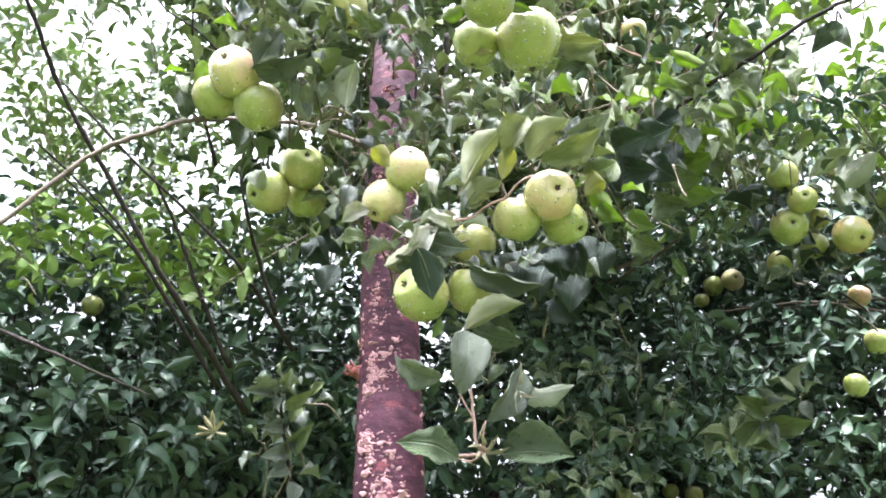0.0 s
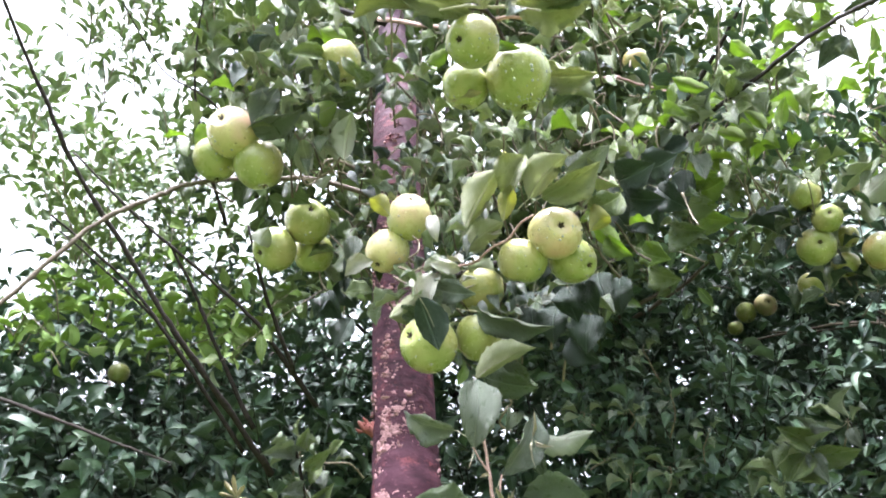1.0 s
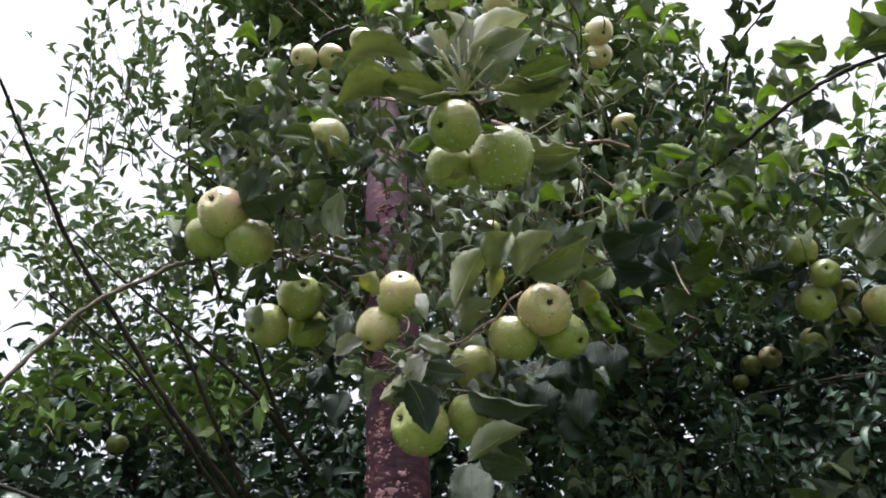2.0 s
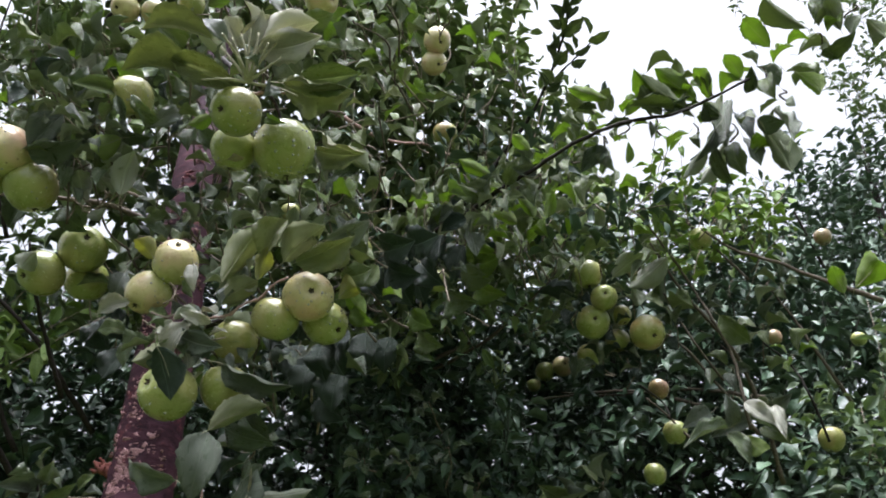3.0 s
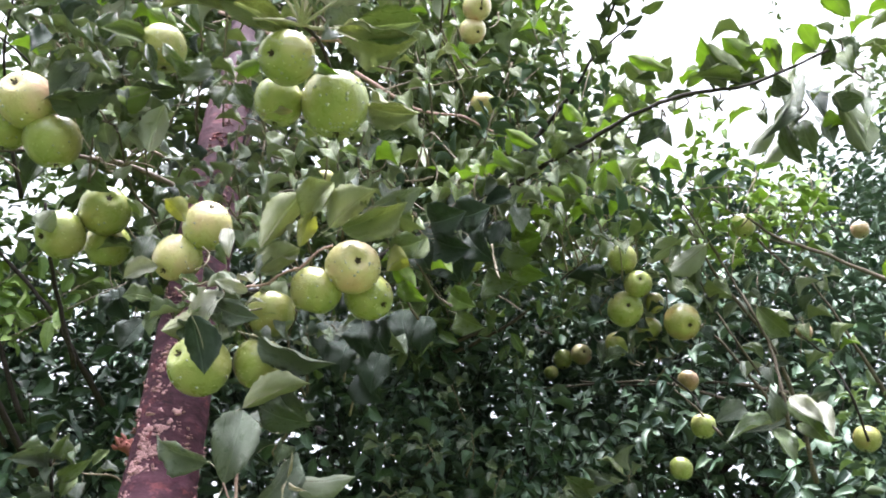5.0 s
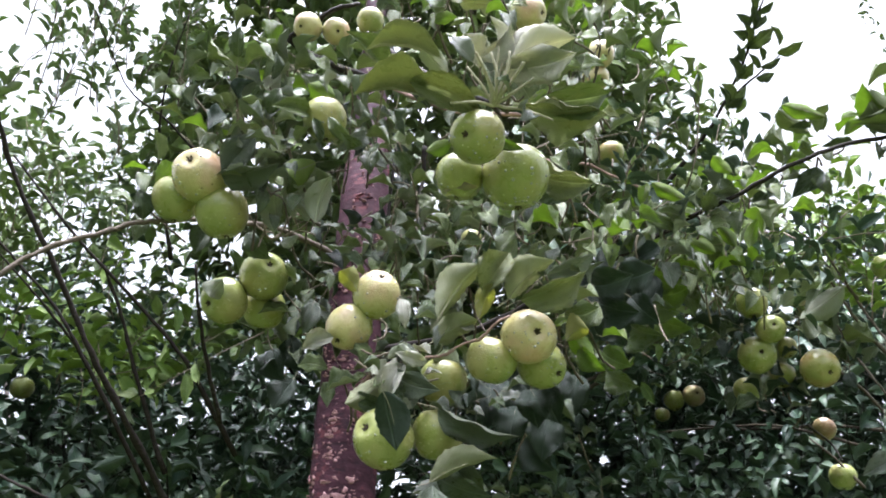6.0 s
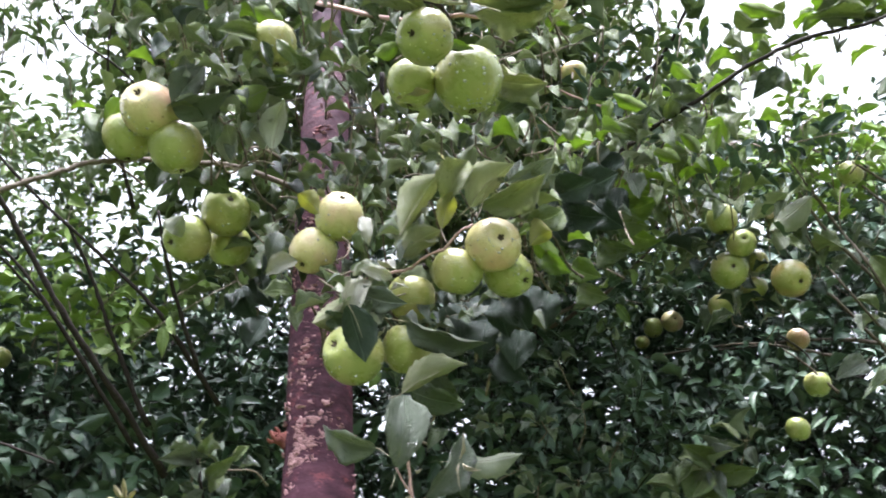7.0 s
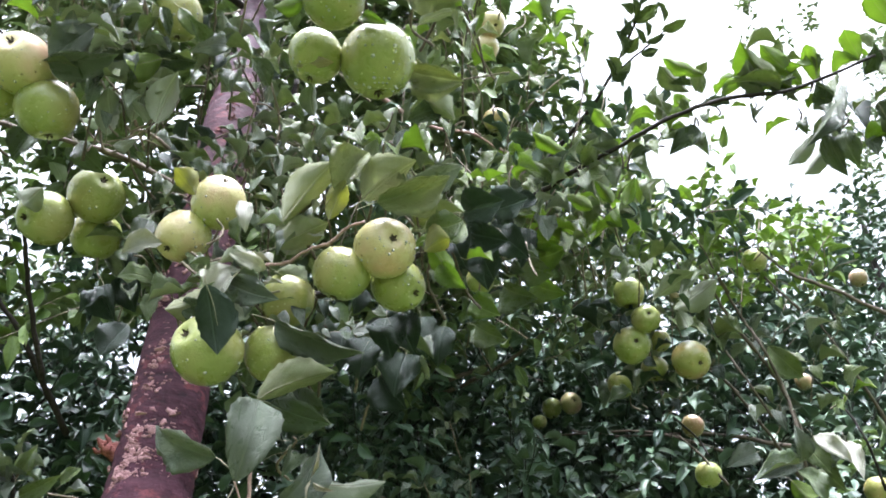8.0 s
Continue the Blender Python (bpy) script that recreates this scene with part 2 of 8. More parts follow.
APPLE_SKIN = {"green": ((0.167, 0.203, 0.043), (0.293, 0.315, 0.095), (0.324, 0.279, 0.117)),
              "pale": ((0.396, 0.356, 0.149), (0.513, 0.432, 0.230), (0.545, 0.320, 0.245)),
              "blush": ((0.225, 0.234, 0.063), (0.315, 0.306, 0.099), (0.378, 0.198, 0.108)),
              "red": ((0.027, 0.005, 0.008), (0.050, 0.007, 0.012), (0.063, 0.013, 0.013)),
              "russet": ((0.153, 0.122, 0.050), (0.225, 0.171, 0.077), (0.270, 0.135, 0.081))}
skins = {}
for tint, (a, b, blush) in APPLE_SKIN.items():
    mat, n, l, bsdf = material("apple_skin_" + tint, 0.36, 0.45)
    co = n.new("ShaderNodeTexCoord").outputs["Object"]
    c = blend(n, l, noise_tex(n, l, 1.6, 4), a, b)
    c = blend(n, l, ramp(n, l, noise_tex(n, l, 1.1, 3, "Object", (1, 1, 0.6)), (0.45, (0, 0, 0)), (0.68, (0.8, 0.8, 0.8))), c, blush)
    if tint == "pale":  # greener towards the stem, which also paints in the apple's shaded side
        end = n.new("ShaderNodeSeparateXYZ")
        l.new(co, end.inputs[0])
        uneven = arith(n, l, "ADD", end.outputs[2], arith(n, l, "MULTIPLY", noise_tex(n, l, 2.2, 3), 0.5))
        c = blend(n, l, ramp(n, l, uneven, (0.05, (0.85, 0.85, 0.85)), (0.48, (0, 0, 0))), c, (0.300, 0.330, 0.095))
    # lenticel dots, enlarged and brightened to paint in glints of rain drops
    dots = n.new("ShaderNodeTexVoronoi")
    dots.inputs["Scale"].default_value = 9.0
    l.new(co, dots.inputs["Vector"])
    c = blend(n, l, ramp(n, l, dots.outputs["Distance"], (0.06, (0.8, 0.8, 0.8)), (0.12, (0, 0, 0))), c, (0.74, 0.72, 0.50))
    spots = n.new("ShaderNodeTexVoronoi")
    spots.inputs["Scale"].default_value = 2.6
    l.new(co, spots.inputs["Vector"])
    c = blend(n, l, ramp(n, l, spots.outputs["Distance"], (0.035, (0.7, 0.7, 0.7)), (0.06, (0, 0, 0))), c, (0.10, 0.07, 0.03))
    l.new(c, bsdf.inputs["Base Color"])
    l.new(ramp(n, l, noise_tex(n, l, 5.0, 4), (0.3, (0.20, 0.20, 0.20)), (0.7, (0.40, 0.40, 0.40))), bsdf.inputs["Roughness"])
    bsdf.inputs["Coat Weight"].default_value, bsdf.inputs["Coat Roughness"].default_value = 0.30, 0.16
    bump(n, l, bsdf, noise_tex(n, l, 14.0, 4), 0.10, 0.02)
    skins[tint] = mat
stem_mat = bark_material("apple_stem", (0.12, 0.10, 0.045), (0.20, 0.18, 0.08), (0.30, 0.28, 0.14), 24, 0.0005)
calyx_mat = bark_material("apple_calyx", (0.025, 0.019, 0.011), (0.062, 0.048, 0.028), (0.16, 0.135, 0.085), 24, 0.01)
downy = bark_material("downy_shoot", (0.26, 0.24, 0.16), (0.36, 0.34, 0.25), (0.48, 0.46, 0.36), 200, 0.0005)
twig_bark = bark_material("brown_twig_bark", (0.045, 0.035, 0.028), (0.105, 0.085, 0.066), (0.20, 0.17, 0.135), 90, 0.001)
pink_shoot = bark_material("pinkish_shoot", (0.17, 0.10, 0.085), (0.29, 0.195, 0.165), (0.42, 0.32, 0.27), 150, 0.0006)
# water kept part white: the drops' glint is put into the base colour
water, n, l, bsdf = material("whitened_rain_water", 0.03, 0.5)
bsdf.inputs["Transmission Weight"].default_value, bsdf.inputs["IOR"].default_value = 0.7, 1.33
bsdf.inputs["Base Color"].default_value = (0.9, 0.9, 0.9, 1)
soil, n, l, bsdf = material("orchard_ground", 0.95, 0.1)
g = blend(n, l, noise_tex(n, l, 0.7, 6), (0.030, 0.055, 0.016), (0.075, 0.105, 0.035))
l.new(blend(n, l, ramp(n, l, noise_tex(n, l, 6.0, 5), (0.5, (0, 0, 0)), (0.7, (1, 1, 1))), g, (0.10, 0.075, 0.045)), bsdf.inputs["Base Color"])
bump(n, l, bsdf, noise_tex(n, l, 30.0, 4), 0.8, 0.05)

# ---- building blocks ----
def empty(name, x, y, z):
    ob = new(name)
    ob.location = (x, y, z)
    return ob


def part(name, mesh, parent, label=""):
    """Links a mesh as one part under a thing; its coordinates are the world's."""
    ob = new(name, mesh)
    ob.parent = parent
    ob.matrix_parent_inverse = Matrix.Translation(parent.location).inverted()
    return tagged(ob, label)


def mesh_from(name, verts, tris, mats, index=None, smooth=True):
    """A mesh from arrays of places and triangles."""
    me = bpy.data.meshes.new(name)
    verts, tris = np.asarray(verts, np.float32), np.asarray(tris, np.int32)
    me.vertices.add(len(verts))
    me.vertices.foreach_set("co", verts.ravel())
    me.loops.add(tris.size)
    me.loops.foreach_set("vertex_index", tris.ravel())
    me.polygons.add(len(tris))
    me.polygons.foreach_set("loop_start", np.arange(0, tris.size, 3, dtype=np.int32))
    for m in mats:
        me.materials.append(m)
    if index is not None:
        me.polygons.foreach_set("material_index", np.asarray(index, np.int32))
    me.polygons.foreach_set("use_smooth", np.full(len(tris), smooth))
    me.update(calc_edges=True)
    me.validate()
    return me


def glide(points, steps):
    """Points (x, y, z, radius) joined by a smooth line."""
    p = np.array(points, float)
    q = np.vstack([2 * p[0] - p[1], p, 2 * p[-1] - p[-2]])
    rows = []
    for i in range(1, len(q) - 2):
        for u in np.linspace(0, 1, steps, endpoint=False):
            a, b, c, d = q[i - 1], q[i], q[i + 1], q[i + 2]
            rows.append(0.5 * (2 * b + (c - a) * u + (2 * a - 5 * b + 4 * c - d) * u * u + (3 * b - a - 3 * c + d) * u ** 3))
    rows.append(p[-1])
    return np.array(rows)


def tube(line, sides=8, rough=0.0, seed=0):
    """A closed tapering tube round a line of (x, y, z, radius), with knobbly flanks."""
    rng = np.random.default_rng(seed)
    way = np.gradient(line[:, :3], axis=0)
    way /= np.linalg.norm(way, axis=1)[:, None] + 1e-9
    ref = np.array([0.31, 0.91, 0.28])
    u = np.cross(way, ref)
    u /= np.linalg.norm(u, axis=1)[:, None]
    w = np.cross(way, u)
    a = np.linspace(0, 2 * np.pi, sides, endpoint=False)
    r = np.maximum(line[:, 3], 0.0006)[:, None] * (1 + rough * (rng.random((len(line), sides)) - 0.5) + rough * (rng.random((len(line), 1)) - 0.5))
    ring = line[:, None, :3] + r[..., None] * (np.cos(a)[None, :, None] * u[:, None] + np.sin(a)[None, :, None] * w[:, None])
    verts = np.vstack([ring.reshape(-1, 3), line[:1, :3], line[-1:, :3]])
    tris, m = [], len(line)
    for i in range(m - 1):
        for k in range(sides):
            p, q = i * sides + k, i * sides + (k + 1) % sides
            tris += [(p, q, q + sides), (p, q + sides, p + sides)]
    for k in range(sides):
        k2 = (k + 1) % sides
        tris += [(m * sides, k2, k), (m * sides + 1, (m - 1) * sides + k, (m - 1) * sides + k2)]
    return verts, np.array(tris)


limb_count = 0


def limb(name, points, parent, label=""):
    global limb_count
    limb_count += 1
    line = glide([(*p[:3], p[3]) for p in points], 6)
    rng = np.random.default_rng(limb_count)
    line[1:-1, :3] += (rng.random((len(line) - 2, 3)) - 0.5) * line[1:-1, 3:] * 0.7
    v, t = tube(line, 8, 0.28, limb_count)
    mat = downy if "whitish" in label else pink_shoot if "reddish" in label or "pinkish" in label or "downy" in label else twig_bark if "slender brown" in label or "brown short" in label else pale_bark if "pale" in label else limb_bark
    return part(name, mesh_from(name, v, t, [mat]), parent, label)


# ---- leaves ----
def leaf_shape(seed, kind):
    """One leaf, 1 long and about 1 wide: a round base, a drawn-out tip, a toothed wavy edge, a fold along the arching midrib and a stalk."""
    rng = np.random.default_rng(seed)
    fold, arch, wave, turn = rng.uniform(0.15, 0.80), rng.uniform(0.05, 0.55), rng.uniform(0.04, 0.13), rng.uniform(0, 6.28)
    sickle, twist, cup = rng.uniform(-0.16, 0.16), rng.uniform(-0.6, 0.6), rng.uniform(-0.6, 1.0)
    lop, peak = rng.uniform(-0.3, 0.3), rng.uniform(0.88, 1.10)
    nv, xs = 15, (-1, -0.66, 0, 0.66, 1)
    top = []
    for j in range(nv + 1):
        v = j / nv
        half = 0.50 * math.sin(math.pi * v ** peak) ** (0.66 if v < 0.55 else 0.80) * (1 - 0.35 * max(0, v - 0.75) / 0.25) if 0 < j < nv else 0.004
        rise = arch * (math.sin(math.pi * v) * 0.45 - 0.55 * v * v + 0.55 * v)
        for x in xs:
            tooth = 1 + ((0.055 if j % 2 else -0.03) + 0.05 * (rng.random() - 0.5)) * (abs(x) == 1)
            px = x * half * tooth
            pz = abs(px) * fold * (1 + lop * (1 if x > 0 else -1)) + cup * abs(x) ** 3 * half * 0.55
            pz += wave * math.sin(13 * v + turn + (1.9 if x > 0 else 0)) * x * x * math.sin(math.pi * v) + rise + twist * px * (v - 0.2)
            top.append((px + sickle * math.sin(math.pi * v), v, pz))
    top = np.array(top)
    low = top - np.array([0, 0, 0.007])
    m, tris, index = len(xs), [], []
    count = len(top)
    for j in range(nv):
        for k in range(m - 1):
            a, b, c, d = j * m + k, j * m + k + 1, (j + 1) * m + k + 1, (j + 1) * m + k
            tris += [(a, b, c), (a, c, d), (count + a, count + c, count + b), (count + a, count + d, count + c)]
            index += [0, 0, 1, 1]
        for k, flip in ((0, 1), (m - 1, 0)):
            a, d = j * m + k, (j + 1) * m + k
            quad = (a, d, count + d, count + a) if flip else (d, a, count + a, count + d)
            tris += [quad[:3], (quad[0], quad[2], quad[3])]
            index += [1, 1]
    rib = [top[j * m + 2] - np.array([0, 0, 0.008]) for j in (0, 4, 9)]
    bend = rng.uniform(-0.10, 0.10)
    stalk, st = tube(glide([(bend, -0.26, 0.05, 0.009), (bend * 0.3, -0.12, 0.01, 0.011), (*rib[0], 0.013), (*rib[1], 0.010), (*rib[2], 0.006)], 3), 5)
    tris = np.vstack([tris, st + 2 * count])
    index += [2] * len(st)
    return mesh_from("leaf", np.vstack([top, low, stalk]), tris, [*leaf_mats[kind], downy], index)


SHAPES, leaf_meshes, leaf_total = 13, {}, 0


def leaf(bx, by, bz, tx, ty, tz, width, nx, ny, nz, kind, parent=None):
    global leaf_total
    leaf_total += 1
    key = (leaf_total * 5 % SHAPES, kind)
    if key not in leaf_meshes:
        leaf_meshes[key] = leaf_shape(100 + key[0], kind)
    along = Vector((tx - bx, ty - by, tz - bz))
    normal = Vector((nx, ny, nz)).normalized()
    side = along.normalized().cross(normal)
    turn = Matrix((side, along.normalized(), normal)).transposed().to_4x4()
    ob = new("leaf", leaf_meshes[key])
    size = along.length
    parent = parent or tree
    ob.parent = parent
    if not parent.data:
        ob.matrix_parent_inverse = Matrix.Translation(parent.location).inverted()
    ob.matrix_basis = Matrix.Translation((bx, by, bz)) @ turn @ Matrix.Diagonal((width, size, (width + size) / 2, 1))
    return ob


def leaf_blade(seed, steps):
    """One small leaf, 1 long: places, blade coordinates and triangles of its upper face; folded, curled, twisted and toothed by chance."""
    r = np.random.default_rng(seed)
    fold, droop, twist, sickle = r.uniform(0.05, 0.75), r.uniform(-0.15, 0.55), r.uniform(-0.7, 0.7), r.uniform(-0.14, 0.14)
    wave, turn, peak, curl = r.uniform(0.02, 0.09), r.uniform(0, 6.28), r.uniform(0.88, 1.12), r.uniform(-0.5, 0.35)
    v, co, t = [], [], []
    for j in range(steps + 1):
        u = j / steps
        half = 0.5 * math.sin(math.pi * u ** peak) ** (0.60 if u < 0.55 else 0.70) if 0 < j < steps else 0.0
        for x in (-1, 0, 1):
            edge = x * half * (1 + (0.07 if j % 2 else -0.04) * (steps > 4))
            lean = twist * (u - 0.3)
            up = abs(edge) * (fold + curl * u) + wave * math.sin(9 * u + turn + x) * abs(x)
            v.append((edge * math.cos(lean) + sickle * math.sin(math.pi * u), u, up + edge * math.sin(lean) - droop * u * u))
            co.append((x, u, 0))
    for j in range(steps):
        for k in (0, 1):
            a, b = j * 3 + k, j * 3 + k + 3
            if j < steps - 1:
                t.append((a, b, b + 1))
            if j > 0:
                t.append((a, b + 1, a + 1))
    return np.array(v), np.array(co, float), np.array(t)


BLADES = {steps: [leaf_blade(60 + k, steps) for k in range(9)] for steps in (3, 4, 5)}


def leaf_cloud(name, base, axis, up, length, width, mats, fine=False):
    """Many small two-faced leaves in one mesh: each has its base, its axis and the way that its face looks; those near the alley have finer edges."""
    axis = axis / np.linalg.norm(axis, axis=1)[:, None]
    up = up - axis * (up * axis).sum(1)[:, None]
    up /= np.linalg.norm(up, axis=1)[:, None] + 1e-9
    side = np.cross(axis, up)
    detail = np.where((base[:, 1] > 0) & (base[:, 1] < (4.0 if fine else 2.75)), 5 if fine else 4, 3)
    verts, coords, faces, index, count = [], [], [], [], 0
    for steps, blades in BLADES.items():
        for k, (shape, co, tri) in enumerate(blades):
            pick = np.flatnonzero((detail == steps) & (np.arange(len(base)) % len(blades) == k))
            if not len(pick):
                continue
            m, n = len(shape), len(pick)
            t = np.vstack([shape, shape - (0, 0, 0.008)])
            ln = length[pick][:, None, None]
            v = base[pick][:, None] + t[None, :, :1] * width[pick][:, None, None] * side[pick][:, None] + t[None, :, 1:2] * ln * axis[pick][:, None] + t[None, :, 2:] * ln * up[pick][:, None]
            f = np.vstack([tri[:, ::-1], tri + m, [(1, m + 1, 4)]])
            verts.append(v.reshape(-1, 3))
            coords.append(np.tile(np.vstack([co, co]), (n, 1)))
            faces.append((f[None] + (count + np.arange(n) * 2 * m)[:, None, None]).reshape(-1, 3))
            index.append(np.tile([0] * len(tri) + [1] * (len(tri) + 1), n))
            count += n * 2 * m
    me = mesh_from(name, np.vstack(verts), np.vstack(faces), mats, np.concatenate(index), True)
    me.attributes.new("blade", "FLOAT_VECTOR", "POINT").data.foreach_set("vector", np.vstack(coords).astype(np.float32).ravel())
    return me


def shoots(rng, start, way, length, leaves, size, droop=0.25, rise=0.0, slim=1.0):
    """Leafy shoots: curved twig lines, and the leaves set spirally along them, the more upright the greater the rise."""
    n = len(start)
    way = way / np.linalg.norm(way, axis=1)[:, None]
    bend = rng.normal(0, 0.25, (n, 3))
    lines, base, axis, up = [], [], [], []
    for s in (0, 0.33, 0.66, 1.0):
        lines.append(start + way * (length * s)[:, None] + bend * (length * s * s)[:, None])
    lines = np.stack(lines, 1)
    for k in range(leaves):
        s = (k + 0.6 + rng.random(n) * 0.6) / leaves
        p = start + way * (length * s)[:, None] + bend * (length * s * s)[:, None]
        a = k * 2.4 + rng.random(n) * 1.5
        ref = np.cross(way, (0.2, 0.3, 0.93))
        ref /= np.linalg.norm(ref, axis=1)[:, None] + 1e-9
        ref2 = np.cross(way, ref)
        out = np.cos(a)[:, None] * ref + np.sin(a)[:, None] * ref2
        ax = out + way * (rng.uniform(0.2, 0.9, (n, 1)) + rise) + np.array([0, 0, -1]) * rng.uniform(-0.1, 2 * droop, (n, 1))
        base.append(p + out * 0.008)
        axis.append(ax)
        up.append(np.array([0, -0.45, 0.85]) + rng.normal(0, 0.65, (n, 3)) + way * 0.3)
    base, axis, up = np.vstack(base), np.vstack(axis), np.vstack(up)
    ln = rng.uniform(0.62, 1.12, len(base)) * size
    return lines, base, axis, up, ln, ln * rng.uniform(0.36, 0.54, len(base)) * slim


def twigs(lines, r0, r1, mat, name="brushwood"):
    """Thin three-sided twigs along the shoots, in one mesh."""
    n, m = lines.shape[:2]
    way = lines[:, -1] - lines[:, 0]
    way /= np.linalg.norm(way, axis=1)[:, None] + 1e-9
    u = np.cross(way, (0.37, 0.21, 0.9))
    u /= np.linalg.norm(u, axis=1)[:, None] + 1e-9
    w = np.cross(way, u)
    rad = np.linspace(r0, r1, m)
    rings = []
    for a in (0, 2.094, 4.189):
        rings.append(lines + rad[None, :, None] * (math.cos(a) * u + math.sin(a) * w)[:, None])
    v = np.stack(rings, 2).reshape(n, m * 3, 3)
    f = []
    for i in range(m - 1):
        for k in range(3):
            p, q = i * 3 + k, i * 3 + (k + 1) % 3
            f += [(p, q, q + 3), (p, q + 3, p + 3)]
    f += [(0, 2, 1), (m * 3 - 3, m * 3 - 2, m * 3 - 1)]
    tris = np.array(f)[None] + (np.arange(n) * m * 3)[:, None, None]
    return mesh_from(name, v.reshape(-1, 3), tris.reshape(-1, 3), [mat])


def crown_points(rng, count, centre, radii, gaps, scale, hollow=0.0):
    """Places within an uneven crown: an ellipsoid with noisy gaps and outline."""
    got = []
    centre, radii = np.array(centre), np.array(radii)
    while len(got) < count:
        p = rng.uniform(-1, 1, 3)
        d = np.linalg.norm(p)
        q = centre + p * radii
        if d < hollow or d > 1.0 + 0.35 * noise.noise(Vector(q * 1.7)):
            continue
        if noise.noise(Vector(q * scale)) < gaps:
            continue
        got.append(q)
    return np.array(got)


FRUIT = []  # places and sizes of the apples, kept clear of leaves towards the camera's spot


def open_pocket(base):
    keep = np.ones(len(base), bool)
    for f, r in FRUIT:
        away = np.array([0.05, 0.0, 1.55]) - np.array(f)  # towards a spot near the camera
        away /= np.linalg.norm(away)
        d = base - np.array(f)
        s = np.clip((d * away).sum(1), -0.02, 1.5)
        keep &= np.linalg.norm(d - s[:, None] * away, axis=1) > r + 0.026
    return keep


def crown(parent, rng, start, centre, mean_length, leaves, size, mats, lift=0.5, twig_r=0.0022, fine=False, rise=0.0):
    """Leafy shoots that grow outward and up from the places in start: a part of leaves and one of twigs."""
    away = start - np.array(centre)
    way = away / (np.linalg.norm(away, axis=1)[:, None] + 1e-9) * 0.6 + np.array([0, 0, lift]) + rng.normal(0, 0.45 - 0.2 * rise, start.shape)
    length = rng.uniform(0.6, 1.4, len(start)) * mean_length
    lines, base, axis, up, ln, wd = shoots(rng, start, way, length, leaves, size, 0.25 - 0.15 * rise, rise, 1.0 - 0.18 * rise)
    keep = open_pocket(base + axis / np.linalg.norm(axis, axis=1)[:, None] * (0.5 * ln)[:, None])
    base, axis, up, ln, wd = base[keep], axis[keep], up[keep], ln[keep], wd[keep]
    tagged(part("leaves", leaf_cloud("leaves", base, axis, up, ln, wd, mats, fine), parent), kind="stuff")
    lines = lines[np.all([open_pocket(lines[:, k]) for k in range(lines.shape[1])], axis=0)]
    tagged(part("brushwood", twigs(lines, twig_r, twig_r * 0.4, pale_bark if fine else limb_bark), parent), kind="stuff")


# ---- apples ----
def apple_body():
    """A ribbed apple, 1 across, its calyx basin towards +z and its stem basin towards -z."""
    bodies = []
    for seed in range(5):
        rng = np.random.default_rng(40 + seed)
        ph, rib, lean, tall = rng.uniform(0, 6.28), rng.uniform(0.010, 0.022), rng.uniform(-0.05, 0.05), rng.uniform(0.88, 1.00)
        around, down = 32, 22
        v, t = [], []
        for j in range(down + 1):
            s = math.pi * j / down
            r = math.sin(s) ** 0.92 * (1 + 0.07 * math.cos(s - 0.35) * -1)
            z = math.cos(s) * tall
            z -= 0.16 * math.exp(-(s / 0.25) ** 2)
            z += 0.22 * math.exp(-((math.pi - s) / 0.20) ** 2)
            for k in range(around):
                a = 2 * math.pi * k / around
                q = r * (1 + rib * math.cos(5 * a + ph) * (0.4 + 0.6 * math.cos(s) ** 2) + 0.02 * math.sin(2 * a + ph))
                v.append((0.5 * q * math.cos(a) + lean * 0.3 * z, 0.5 * q * math.sin(a), 0.5 * z))
        for j in range(down):
            for k in range(around):
                p, q = j * around + k, j * around + (k + 1) % around
                t += [(p, p + around, q + around), (p, q + around, q)]
        bodies.append((np.array(v), np.array(t), 0.5 * (tall - 0.90)))
    return bodies


BODIES, apple_meshes, apple_total = apple_body(), {}, 0


def calyx_mesh():
    """The dry star of sepals in the basin."""
    v, t = [], []
    for k in range(5):
        a = 1.2566 * k
        for r, w, z in ((0.028, 0.020, 0.392), (0.062, 0.017, 0.412), (0.054, 0.003, 0.446)):
            for sgn in (-1, 1):
                v.append((r * math.cos(a) - sgn * w * math.sin(a), r * math.sin(a) + sgn * w * math.cos(a), z))
        b = k * 6
        t += [(b, b + 2, b + 3), (b, b + 3, b + 1), (b + 2, b + 4, b + 5), (b + 2, b + 5, b + 3)]
    n0 = len(v)
    for k in range(10):
        a = 0.6283 * k
        v.append((0.046 * math.cos(a), 0.046 * math.sin(a), 0.382))
    v.append((0, 0, 0.392))
    t += [(n0 + k, n0 + (k + 1) % 10, n0 + 10) for k in range(10)]
    return mesh_from("calyx", v, t, [calyx_mat])


CALYX = calyx_mesh()
STEM = mesh_from("stem", *tube(glide([(0, 0, -0.32, 0.014), (0.01, 0, -0.36, 0.011), (0.02, 0.01, -0.41, 0.011), (0.03, 0.02, -0.47, 0.016)], 3), 7, 0.2), [stem_mat])


